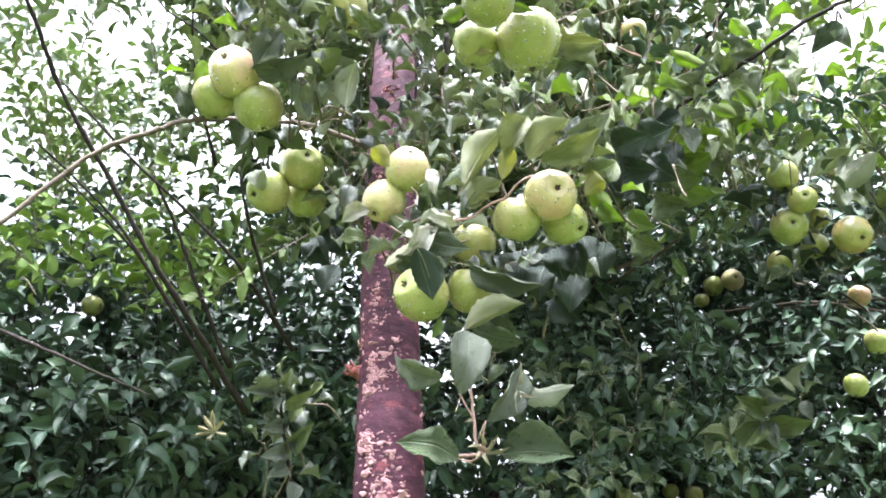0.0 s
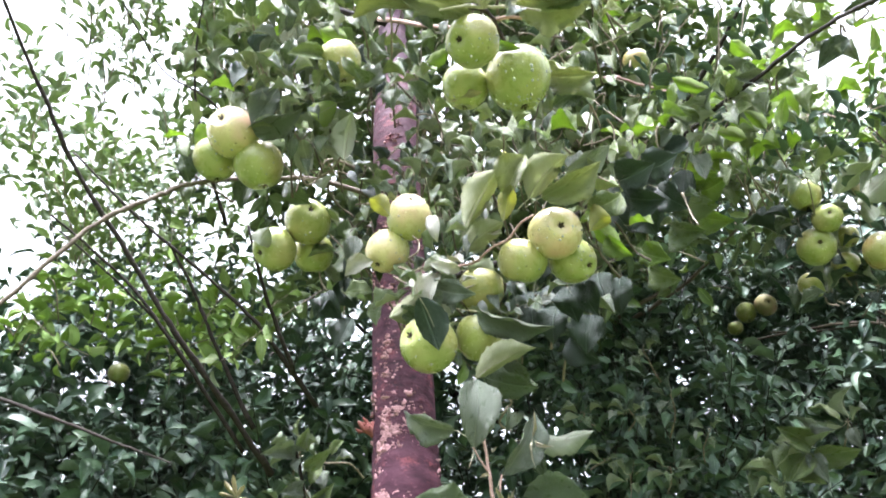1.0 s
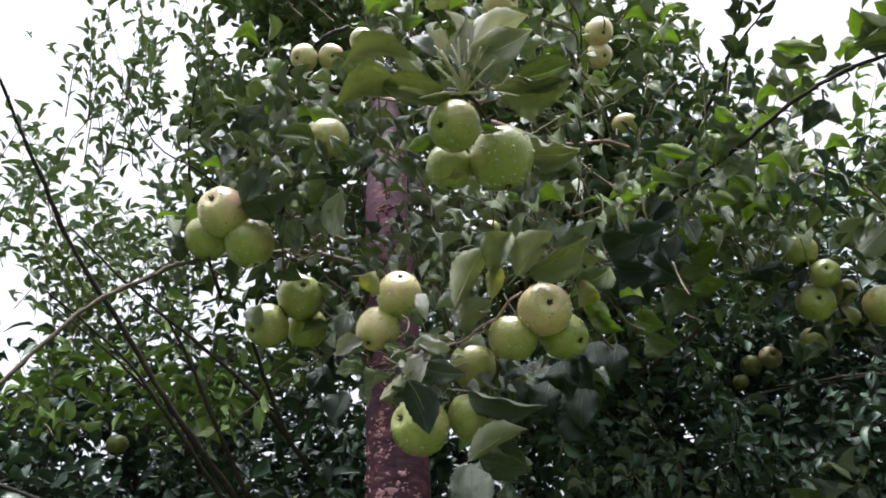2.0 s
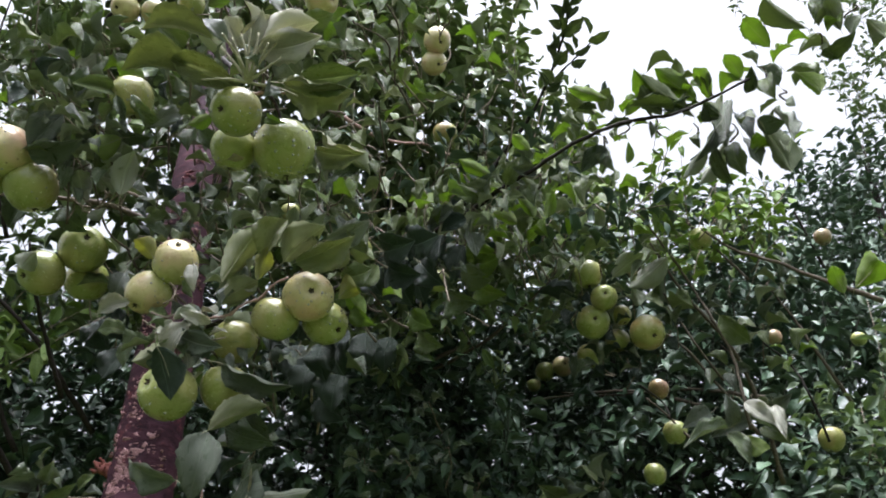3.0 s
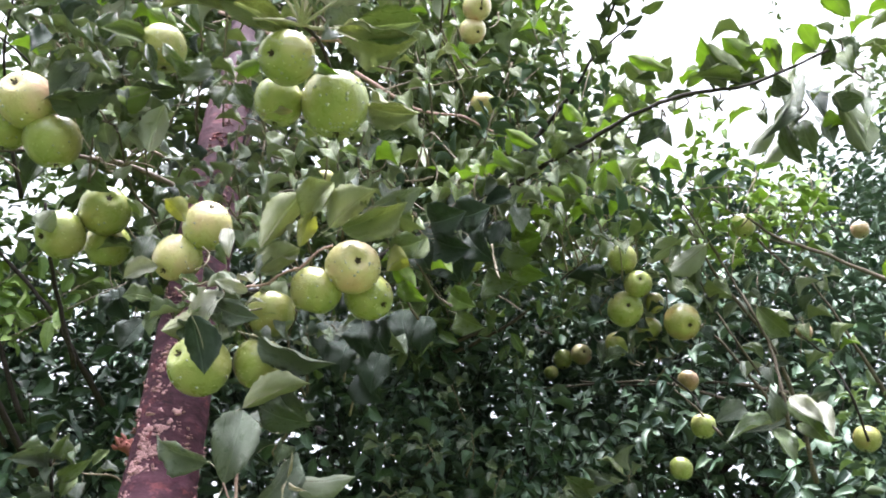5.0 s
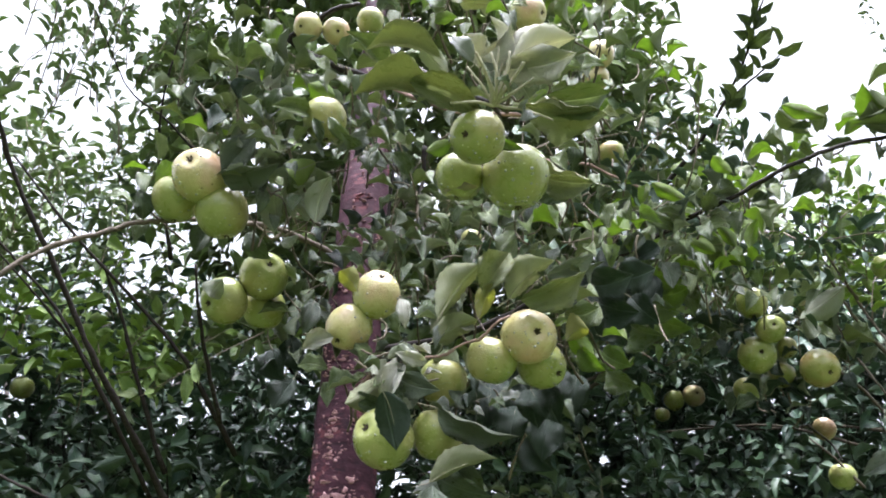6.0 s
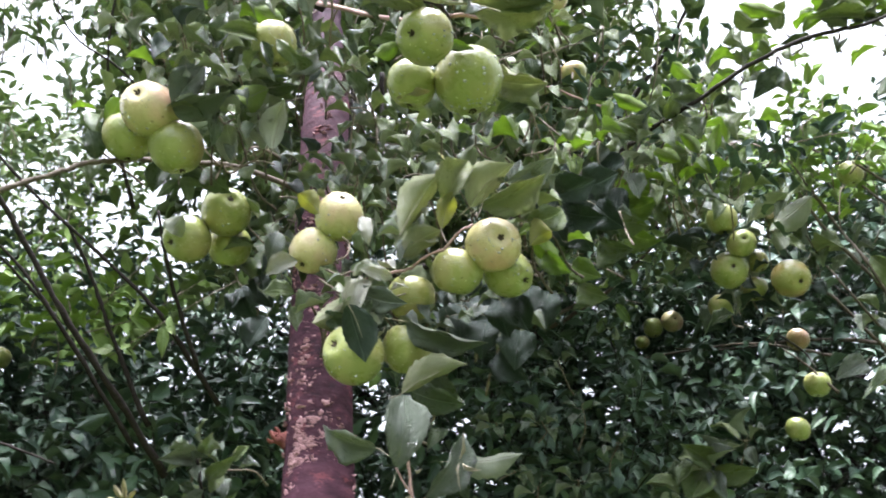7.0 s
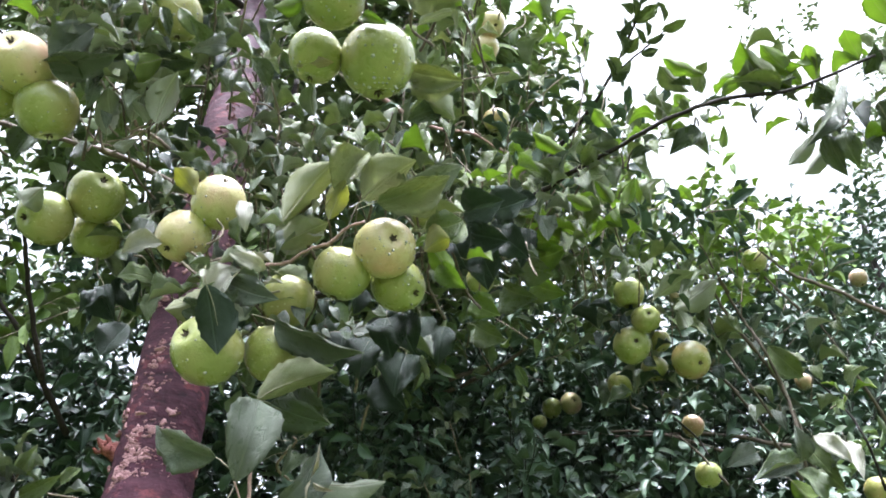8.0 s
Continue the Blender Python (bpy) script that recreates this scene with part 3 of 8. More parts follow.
def droplets(rng, body, count):
    """Rain drops that cling to the skin: flattened beads of many sizes."""
    v, t = [], []
    pts = body[0]
    for i in range(count):
        p = pts[rng.integers(32 * 3, len(pts) - 32 * 4)]
        nrm = Vector(p).normalized()
        m = nrm.to_track_quat("Z", "Y").to_matrix()
        r = 0.007 + 0.024 * rng.random() ** 2
        b = len(v)
        for j, (h, w) in enumerate(((0.0, 1.0), (0.45, 0.85), (0.75, 0.5))):
            for k in range(8):
                a = k * 0.7854
                v.append(Vector(p) + m @ Vector((w * r * math.cos(a), w * r * math.sin(a), h * r)))
        v.append(Vector(p) + m @ Vector((0, 0, 0.85 * r)))
        for j in range(2):
            for k in range(8):
                q, s = b + j * 8 + k, b + j * 8 + (k + 1) % 8
                t += [(q, s, s + 8), (q, s + 8, q + 8)]
        t += [(b + 16 + k, b + 16 + (k + 1) % 8, b + 24) for k in range(8)]
    return mesh_from("rain_drops", np.array([tuple(q) for q in v]), t, [water])


LABELS = {"green": "green apple hanging among the leaves", "pale": "pale yellow-green apple hanging from its spur",
          "blush": "green apple with a faint red blush", "russet": "dull reddish-brown apple among the leaves", "red": "dark red apple half hidden by leaves"}


def apple(x, y, z, across, ax, ay, az, tint, drops):
    """An apple whose calyx looks along (ax, ay, az)."""
    global apple_total
    apple_total += 1
    key = (apple_total % 5, tint)
    if key not in apple_meshes:
        apple_meshes[key] = mesh_from("skin", *BODIES[key[0]][:2], [skins[tint]])
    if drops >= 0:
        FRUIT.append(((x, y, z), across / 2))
    ob = new("apple", None)
    turn = Vector((ax, ay, az)).to_track_quat("Z", "Y").to_matrix().to_4x4()
    ob.matrix_basis = Matrix.Translation((x, y, z)) @ turn @ pose(0, 0, 0, 0, 0, apple_total * 77) @ Matrix.Diagonal((across, across, across, 1))
    rng = np.random.default_rng(apple_total)
    pieces = [("skin", apple_meshes[key], ""), ("calyx", CALYX, "dry brown calyx"), ("stem", STEM, "short brown stem")]
    if drops > 0:
        pieces.append(("rain_drops", droplets(rng, BODIES[key[0]], drops * 5), "rain drops whitened to show their glint"))
    sink = {"calyx": BODIES[key[0]][2], "stem": -BODIES[key[0]][2]}
    for name, me, text in pieces:
        piece = new(name, me)
        piece.parent, piece.location.z = ob, sink.get(name, 0.0)
        tagged(piece, text, kind="stuff" if name == "rain_drops" else "")
    label = "rain-wet " + LABELS[tint] if drops > 0 else LABELS[tint]
    return tagged(ob, label, "apple", "apples on the trees")


def spur(x, y, z, dx, dy, dz, count, size, kinds, parent=None, reach=0.07):
    """A rosette of leaves on a short spur that looks along (dx, dy, dz)."""
    rng = np.random.default_rng(int(abs(x * 7919 + y * 613 + z * 97) * 100))
    way = Vector((dx, dy, dz)).normalized()
    turn = way.to_track_quat("Z", "Y").to_matrix()
    here = Vector((x, y, z))
    back = here - way * reach * 0.7 + Vector((rng.uniform(-0.7, 0.7), 1.0, rng.uniform(-1.1, 0.3))) * reach
    mid = (here + back) / 2 + Vector(rng.normal(0, 0.008, 3))
    twig = limb("shoot", [(*back, 0.0020), (*mid, 0.0016), (*here, 0.0014), (*(here + way * 0.012), 0.0009)], parent or tree, "pale short spur" if count % 2 else "brown short spur")
    for k in range(count):
        a = k * 6.2832 / count + rng.uniform(-0.4, 0.4)
        flat = turn @ Vector((math.cos(a), math.sin(a), rng.uniform(0.0, 0.8)))
        flat = (flat + Vector((0, 0, -0.25))).normalized()
        s = size * rng.uniform(0.75, 1.2)
        b = here + flat * 0.018
        t = b + flat * s
        face = (way * 0.7 + Vector((0, 0, 0.8)) + Vector(rng.normal(0, 0.35, 3))).normalized()
        face = (face - flat * face.dot(flat)).normalized()
        leaf(*b, *t, s * rng.uniform(0.48, 0.66), *face, kinds[k % len(kinds)], twig)

# ---- ground ----
g = 60
xs = np.linspace(-1, 1, g)
xs = np.sign(xs) * np.abs(xs) ** 3 * 600
gx, gy = np.meshgrid(xs, xs, indexing="ij")
gz = np.array([[0.05 * noise.noise(Vector((a * 0.5, b * 0.5, 0))) for b in xs] for a in xs])
idx = np.arange(g * g).reshape(g, g)
quad = np.stack([idx[:-1, :-1], idx[1:, :-1], idx[1:, 1:], idx[:-1, 1:]], -1).reshape(-1, 4)
ground = new("ground", mesh_from("ground", np.stack([gx, gy, gz], -1).reshape(-1, 3), np.vstack([quad[:, [0, 1, 2]], quad[:, [0, 2, 3]]]), [soil]))
tagged(ground, "grassy orchard ground under the apple trees", "ground", kind="structure")

# ---- the near apple tree: trunk, with its scars and flaking bark ----
tree = tagged(empty("apple_tree", -0.03, 1.0, 0), "apple tree with reddish-brown flaking trunk and green fruit", "tree", "apple trees")
TRUNK = [(-0.03, 0.98, -0.05, 0.066), (-0.03, 0.99, 0.5, 0.056), (-0.035, 1.03, 1.1, 0.050), (-0.050, 1.108, 1.595, 0.047), (-0.062, 1.170, 1.751, 0.0465),
         (-0.084, 1.264, 2.065, 0.046), (-0.098, 1.325, 2.396, 0.0455), (-0.102, 1.350, 2.49, 0.0435), (-0.105, 1.368, 2.55, 0.0375), (-0.107, 1.380, 2.60, 0.030)]
LEADER = [(-0.100, 1.340, 2.44, 0.036), (-0.106, 1.375, 2.58, 0.0355), (-0.115, 1.41, 2.70, 0.033), (-0.135, 1.46, 2.95, 0.028), (-0.16, 1.52, 3.5, 0.018), (-0.18, 1.56, 4.0, 0.008)]
line = glide(TRUNK, 14)
rng = np.random.default_rng(5)
v, t = tube(line, 28, 0.05, 3)
trunk = part("trunk", mesh_from("trunk", v, t, [bark]), tree, "reddish-brown trunk with peeling bark")
v, t = tube(glide(LEADER, 10), 14, 0.12, 4)
part("leader", mesh_from("leader", v, t, [leader_bark]), tree, "dark purple-brown upper stem")


def on_trunk(z, a, lift=0.0):
    """A place on the trunk's skin at height z and angle a (0: towards -y), and the way out."""
    i = int(np.argmin(np.abs(line[:, 2] - z)))
    i = min(max(i, 0), len(line) - 2)
    u = (z - line[i, 2]) / (line[i + 1, 2] - line[i, 2] + 1e-9)
    c = line[i] + (line[i + 1] - line[i]) * u
    out = np.array([math.sin(a), -math.cos(a), 0.0])
    return c[:3] + out * (c[3] * 1.0 + lift), out


def flakes(trails, each, z0, z1, spread, seed, mat, middle=0.0, size=1.0):
    """Raised curls of bark in upright trails on the trunk's flank."""
    r = np.random.default_rng(seed)
    vs, ts, k = [], [], 8
    for _ in range(trails):
        cz, ca, run = r.uniform(z0, z1), middle + r.normal(0, spread), r.uniform(0.006, 0.032)
        for i in range(int(r.integers(each // 2, each * 3 // 2))):
            z, a = cz + r.normal(0, run), ca + r.normal(0, 0.065)
            w, h, lift = size * (0.0014 + 0.0044 * r.random() ** 2), size * (0.0011 + 0.0034 * r.random() ** 2), r.uniform(0.0006, 0.0034)
            tip = r.uniform(-0.5, 0.9)
            b = len(vs)
            edge = r.uniform(0.4, 1.4, k)
            for ring, up in ((1.0, -0.3), (0.92, 0.7), (0.55, 1.0)):
                for j in range(k):
                    an = 6.2832 * j / k
                    q = ring * edge[j]
                    vs.append(on_trunk(z + h * q * math.sin(an) * (0.4 if up < 0 else 1.0), a + w * q * math.cos(an) / 0.046, lift * up * (1 + tip * math.sin(an)))[0])
            vs.append(on_trunk(z, a, lift * 0.75)[0])
            for g in (0, k):
                for j in range(k):
                    j2 = (j + 1) % k
                    ts += [(b + g + j, b + g + j2, b + g + k + j2), (b + g + j, b + g + k + j2, b + g + k + j)]
            ts += [(b + 2 * k + j, b + 2 * k + (j + 1) % k, b + 3 * k) for j in range(k)]
    return mesh_from("flaking_bark", vs, ts, [mat])


for trails, each, z0, z1, spread, seed, mat, middle, size, text in (
        (22, 22, 1.60, 1.80, 0.38, 8, flake, -0.28, 1.45, "salmon-pink flaking bark"), (16, 9, 1.70, 1.92, 0.6, 14, flake, 0.1, 0.9, "salmon-pink flaking bark"),
        (30, 17, 1.36, 1.60, 0.55, 12, flake, 0.0, 1.25, "salmon-pink flaking bark"), (30, 9, 1.86, 2.5, 0.6, 9, flake, 0.0, 0.9, "pinkish flaking bark"), (14, 12, 1.76, 2.08, 0.42, 23, flake, -0.15, 1.35, "salmon-pink flaking bark"),
        (9, 22, 1.36, 1.56, 0.12, 31, lichen, -1.25, 1.2, "greyish white lichen crust")):
    tagged(part("flaking_bark", flakes(trails, each, z0, z1, spread, seed, mat, middle, size), tree, text), kind="stuff")


def bark_chip(seed):
    """One curled chip of bark, 1 across, that lies on its base and lifts at one end."""
    r = np.random.default_rng(seed)
    k, vs, ts = 9, [], []
    edge = r.uniform(0.55, 1.25, k)
    for ring, up in ((1.0, -0.12), (1.0, 0.10), (0.6, 0.20)):
        for j in range(k):
            an = 6.2832 * j / k
            x, y = 0.5 * ring * edge[j] * math.cos(an), 0.5 * ring * edge[j] * math.sin(an) * 0.75
            vs.append((x, y, up + (0.35 * y if up > 0 else 0.0) + 0.06 * r.random()))
    vs.append((0, 0, 0.17))
    for g in (0, k):
        for j in range(k):
            j2 = (j + 1) % k
            ts += [(g + j, g + j2, g + k + j2), (g + j, g + k + j2, g + k + j)]
    ts += [(2 * k + j, 2 * k + (j + 1) % k, 3 * k) for j in range(k)]
    return mesh_from("bark_flake", vs, ts, [flake])


chips = [bark_chip(300 + k) for k in range(7)]
chip_rng = np.random.default_rng(91)
for z0, z1, count, middle, spread, low, high in ((1.66, 1.80, 40, -0.30, 0.32, 0.007, 0.017), (1.80, 1.98, 26, -0.18, 0.36, 0.005, 0.012), (1.40, 1.66, 50, 0.0, 0.55, 0.006, 0.015), (1.98, 2.46, 18, 0.0, 0.5, 0.003, 0.007)):
    for k in range(count):
        spot, out = on_trunk(chip_rng.uniform(z0, z1), middle + chip_rng.normal(0, spread), 0.0006)
        turn = Vector(out).to_track_quat("Z", "Y").to_matrix().to_4x4()
        chip = part("bark_flake", chips[k % len(chips)], trunk)
        size = chip_rng.uniform(low, high)
        chip.matrix_basis = Matrix.Translation(spot) @ turn @ pose(0, 0, 0, 0, 0, chip_rng.uniform(0, 360)) @ Matrix.Diagonal((size * chip_rng.uniform(0.6, 1.3), size, size * 0.5, 1))


def scar(z, a, wide, high, name, label):
    """A pruning wound: low, torn lips of reddish bark round a ragged dark gash."""
    rr = np.random.default_rng(int(z * 1000))
    vs, ts, k = [], [], 18
    torn = rr.uniform(0.55, 1.5, k)
    for ring, lift in ((1.7, -0.0012), (1.25, 0.0008), (0.90, 0.0016), (0.62, -0.0008), (0.35, -0.005)):
        for j in range(k):
            an = 6.2832 * j / k
            q = ring * torn[j] * rr.uniform(0.75, 1.25)
            vs.append(on_trunk(z + q * high * math.sin(an + 0.3), a + q * wide * math.cos(an) / 0.046, lift * rr.uniform(0.4, 1.8))[0])
    vs.append(on_trunk(z, a, -0.005)[0])
    for i in range(4):
        for j in range(k):
            j2 = (j + 1) % k
            ts += [(i * k + j, i * k + j2, (i + 1) * k + j2), (i * k + j, (i + 1) * k + j2, (i + 1) * k + j)]
    ts += [(4 * k + j, 4 * k + (j + 1) % k, 5 * k) for j in range(k)]
    index = [0] * (2 * k) + [1 if rr.random() < 0.4 else 0 for _ in range(2 * k)] + [2] * (5 * k)
    part(name, mesh_from(name, vs, ts, [bark, wound, gash], index), tree, label)


scar(2.368, 0.02, 0.011, 0.0055, "pruning_scar", "torn pinkish bark round a dark red gash")
scar(2.398, 0.22, 0.006, 0.0035, "pruning_scar", "small torn pinkish scar")
p, out = on_trunk(1.775, -1.35)
sv, st, base = [], [], 0
for k, (dx, dy, dz, r) in enumerate(((0.020, -0.010, 0.010, 0.0070), (0.014, -0.012, 0.002, 0.0085), (0.024, -0.004, -0.003, 0.0055), (0.012, -0.008, 0.017, 0.0045))):
    dx, dy, dz, r = dx * 0.75, dy * 0.75, dz * 0.75, r * 0.85
    end = p + out * dx + np.array([0, dy, dz])
    v, t = tube(glide([(*(p - out * 0.012), r * 1.2), (*(p * 0.5 + end * 0.5), r * 1.1), (*end, r * 0.6), (*(end + out * 0.004 + np.array([0, -0.002, 0.004])), r * 0.2)], 3), 7, 1.1, 40 + k)
    sv.append(v), st.append(t + base)
    base += len(v)
part("branch_stub", mesh_from("branch_stub", np.vstack(sv), np.vstack(st), [wound]), tree, "broken orange-brown branch stub")

# ---- the trees behind and around ----
def orchard_tree(x, y, height, label):
    """An apple tree's trunk on the ground; its limbs and crown follow."""
    t = tagged(empty("apple_tree", x, y, 0), label, "tree", "apple trees")
    r = np.random.default_rng(int(abs(x * 100) + abs(y * 10)))
    pts = [(x, y, -0.05, 0.075), (x + 0.02, y, height * 0.25, 0.06), (x - 0.03, y + 0.04, height * 0.55, 0.045), (x + r.uniform(-0.1, 0.1), y, height * 0.95, 0.015)]
    v, tr = tube(glide(pts, 8), 12, 0.15, 6)
    part("trunk", mesh_from("trunk", v, tr, [limb_bark]), t, "dark brown trunk")
    for k in range(7):
        a, z = k * 2.4 + r.uniform(0, 0.8), height * r.uniform(0.3, 0.75)
        d = np.array([math.cos(a), math.sin(a), r.uniform(0.4, 1.0)])
        s = height * r.uniform(0.22, 0.36)
        q = np.array([x, y, z])
        v, tr = tube(glide([(*q, 0.026), (*(q + d * s * 0.4), 0.018), (*(q + d * s * 0.75 + (0, 0, 0.05)), 0.011), (*(q + d * s + (0, 0, 0.16)), 0.005)], 5), 7, 0.25, k)
        part("limb", mesh_from("limb", v, tr, [limb_bark]), t)
    return t


tree_left = orchard_tree(-1.45, 3.1, 3.0, "leafy apple tree with thin dark leaning limbs")
tree_right = orchard_tree(1.7, 3.2, 3.2, "dense leafy apple tree bearing small green fruit")
tree_mid = orchard_tree(0.15, 3.7, 3.6, "dense dark-green apple tree behind the trunk")
tree_far = orchard_tree(3.8, 4.0, 5.0, "taller apple tree with small sparse leaves")

# --- apples, cluster by cluster
apple(-0.315, 1.042, 2.234, 0.085, -0.152, -0.987, 0.053, 'pale', 14)
apple(-0.360, 1.088, 2.218, 0.076, 0.017, 0.353, -0.935, 'green', 6)
apple(-0.280, 1.075, 2.189, 0.080, 0.236, 0.343, -0.909, 'green', 6)
apple(-0.235, 1.209, 2.156, 0.081, 0.388, -0.916, 0.099, 'green', 4)
apple(-0.292, 1.208, 2.106, 0.079, -0.537, -0.679, -0.501, 'green', 0)
apple(-0.241, 1.272, 2.124, 0.073, -0.106, 0.351, -0.930, 'green', 0)
apple(-0.031, 1.031, 2.045, 0.068, 0.199, -0.818, 0.539, 'pale', 10)
apple(-0.067, 1.050, 2.002, 0.065, -0.410, -0.352, -0.841, 'pale', 12)
apple(0.168, 0.970, 1.968, 0.071, 0.166, -0.966, -0.197, 'pale', 14)
apple(0.123, 0.997, 1.944, 0.068, -0.231, 0.344, -0.910, 'green', 8)
apple(0.191, 1.021, 1.951, 0.065, 0.648, -0.520, -0.556, 'green', 14)
apple(-0.006, 1.007, 1.842, 0.075, -0.608, -0.781, 0.143, 'green', 8)
apple(0.060, 1.040, 1.858, 0.066, 0.001, 0.353, -0.935, 'green', 4)
apple(0.064, 1.052, 1.932, 0.064, -0.227, 0.344, -0.911, 'green', 0)
apple(0.083, 0.749, 2.101, 0.062, -0.536, -0.710, -0.458, 'green', 18)
apple(0.134, 0.824, 2.104, 0.080, 0.120, 0.351, -0.929, 'green', 26)
apple(0.069, 0.833, 2.107, 0.059, -0.116, 0.351, -0.929, 'green', 8)
apple(-0.131, 0.993, 2.313, 0.069, 0.131, 0.350, -0.927, 'green', 4)
apple(-0.090, 1.051, 2.586, 0.050, 0.127, 0.351, -0.928, 'green', -1)
apple(-0.144, 1.036, 2.543, 0.048, 0.313, -0.738, -0.699, 'pale', -1)
apple(-0.191, 1.024, 2.537, 0.050, -0.315, -0.638, -0.599, 'pale', -1)
apple(0.161, 0.866, 2.424, 0.053, 0.771, -0.515, -0.413, 'pale', -1)
apple(0.400, 1.354, 2.845, 0.069, 0.186, -0.614, -0.767, 'pale', 0)
apple(0.396, 1.392, 2.808, 0.064, 0.300, -0.640, -0.707, 'pale', 0)
apple(0.420, 1.406, 2.604, 0.057, -0.006, 0.353, -0.935, 'blush', -1)
apple(0.879, 1.851, 2.333, 0.097, -0.181, -0.963, -0.198, 'green', 0)
apple(0.898, 1.794, 2.381, 0.074, -0.197, -0.978, -0.066, 'green', 0)
apple(1.019, 1.823, 2.293, 0.098, 0.023, -0.844, -0.536, 'blush', 0)
apple(0.863, 1.798, 2.451, 0.081, -0.022, -0.047, -0.999, 'green', 0)
apple(0.974, 1.934, 2.313, 0.071, -0.160, 0.006, -0.987, 'green', -1)
apple(0.983, 1.901, 2.378, 0.058, 0.221, -0.143, -0.965, 'green', -1)
apple(0.917, 2.026, 2.300, 0.073, 0.110, -0.098, -0.989, 'green', -1)
apple(1.082, 2.851, 2.572, 0.087, -0.035, -0.995, -0.089, 'pale', 0)
apple(1.018, 2.899, 2.563, 0.080, 0.119, -0.091, -0.989, 'green', 0)
apple(0.970, 2.913, 2.508, 0.060, 0.121, -0.091, -0.989, 'green', 0)
apple(1.189, 2.131, 2.105, 0.072, -0.160, 0.018, -0.987, 'green', -1)
apple(1.119, 2.163, 1.989, 0.067, -0.160, 0.014, -0.987, 'green', -1)
apple(1.132, 2.070, 2.217, 0.062, -0.290, 0.076, -0.954, 'russet', -1)
apple(1.126, 1.637, 2.486, 0.060, -0.030, -0.041, -0.999, 'green', -1)
apple(0.412, 1.537, 2.282, 0.060, -0.010, 0.353, -0.935, 'green', 0)
apple(-1.310, 2.470, 1.745, 0.112, 0.158, 0.024, -0.987, 'red', -1)
apple(-1.299, 2.512, 2.357, 0.076, -0.099, -0.111, -0.989, 'green', 0)
apple(1.808, 2.061, 2.768, 0.060, 0.083, -0.110, -0.990, 'russet', -1)
apple(1.686, 2.294, 2.490, 0.056, 0.090, -0.114, -0.989, 'russet', -1)
apple(1.900, 2.158, 2.435, 0.052, -0.275, 0.125, -0.953, 'green', -1)
apple(1.593, 2.000, 2.055, 0.074, -0.276, 0.118, -0.954, 'blush', 0)
apple(0.785, 2.999, 1.785, 0.060, -0.157, -0.022, -0.987, 'green', 0)
apple(0.837, 2.883, 1.761, 0.067, -0.158, -0.018, -0.987, 'green', 0)
apple(0.601, 2.938, 1.759, 0.067, -0.292, -0.003, -0.956, 'green', 0)
apple(0.235, 1.140, 2.140, 0.041, -0.234, 0.344, -0.909, 'green', 0)
apple(0.106, 1.206, 2.245, 0.035, 0.119, 0.351, -0.929, 'green', 0)
# --- limbs and shoots of the near tree
limb('limb', [(-0.127, 1.370, 2.280, 0.0060), (-0.247, 1.325, 2.314, 0.0050), (-0.359, 1.222, 2.265, 0.0042), (-0.378, 1.120, 2.197, 0.0042), (-0.411, 1.085, 2.170, 0.0036), (-0.442, 1.064, 2.138, 0.0040), (-0.505, 1.043, 2.095, 0.0036), (-0.553, 1.016, 2.020, 0.0036), (-0.598, 0.996, 1.948, 0.0034), (-0.657, 0.943, 1.839, 0.0030)], tree, 'slender brown limb')
limb('limb', [(-0.080, 1.514, 2.148, 0.0080), (0.140, 1.484, 2.202, 0.0075), (0.310, 1.399, 2.275, 0.0060), (0.443, 1.289, 2.314, 0.0050), (0.507, 1.182, 2.313, 0.0044), (0.537, 1.123, 2.306, 0.0040), (0.614, 1.045, 2.325, 0.0036), (0.686, 1.006, 2.337, 0.0032), (0.766, 0.967, 2.334, 0.0028), (0.858, 0.899, 2.354, 0.0022)], tree, 'dark slender limb reaching up into the sky')
limb('shoot', [(-0.061, 1.109, 1.925, 0.0030), (-0.018, 1.039, 1.944, 0.0022), (0.011, 1.010, 1.941, 0.0018), (0.043, 0.989, 1.941, 0.0017), (0.062, 0.983, 1.942, 0.0020), (0.085, 0.962, 1.950, 0.0016), (0.107, 0.953, 1.955, 0.0022), (0.122, 0.944, 1.971, 0.0016), (0.141, 0.947, 1.984, 0.0018)], tree, 'pale downy fruiting shoot')
limb('shoot', [(-0.044, 1.152, 1.660, 0.0030), (0.004, 1.087, 1.646, 0.0024), (0.053, 1.030, 1.637, 0.0022), (0.074, 0.995, 1.636, 0.0032), (0.072, 0.984, 1.641, 0.0030), (0.066, 0.983, 1.646, 0.0022), (0.063, 0.983, 1.675, 0.0019), (0.059, 0.985, 1.715, 0.0016), (0.058, 0.993, 1.727, 0.0010)], tree, 'pinkish downy leaf shoot')
limb('shoot', [(0.064, 0.984, 1.673, 0.0014), (0.056, 0.981, 1.685, 0.0011), (0.046, 0.982, 1.704, 0.0010)], tree, 'pinkish leaf stalk')
limb('shoot', [(0.075, 0.984, 1.640, 0.0016), (0.074, 0.982, 1.655, 0.0012), (0.077, 0.984, 1.672, 0.0010)], tree, 'pinkish leaf stalk')
limb('shoot', [(0.074, 0.985, 1.635, 0.0016), (0.062, 0.986, 1.626, 0.0012), (0.045, 0.991, 1.628, 0.0010)], tree, 'pinkish leaf stalk')
limb('shoot', [(-0.087, 1.018, 2.520, 0.0060), (0.033, 0.856, 2.277, 0.0040), (0.097, 0.756, 2.155, 0.0030), (0.116, 0.812, 2.172, 0.0022), (0.131, 0.832, 2.140, 0.0016)], tree, 'dark fruiting shoot')
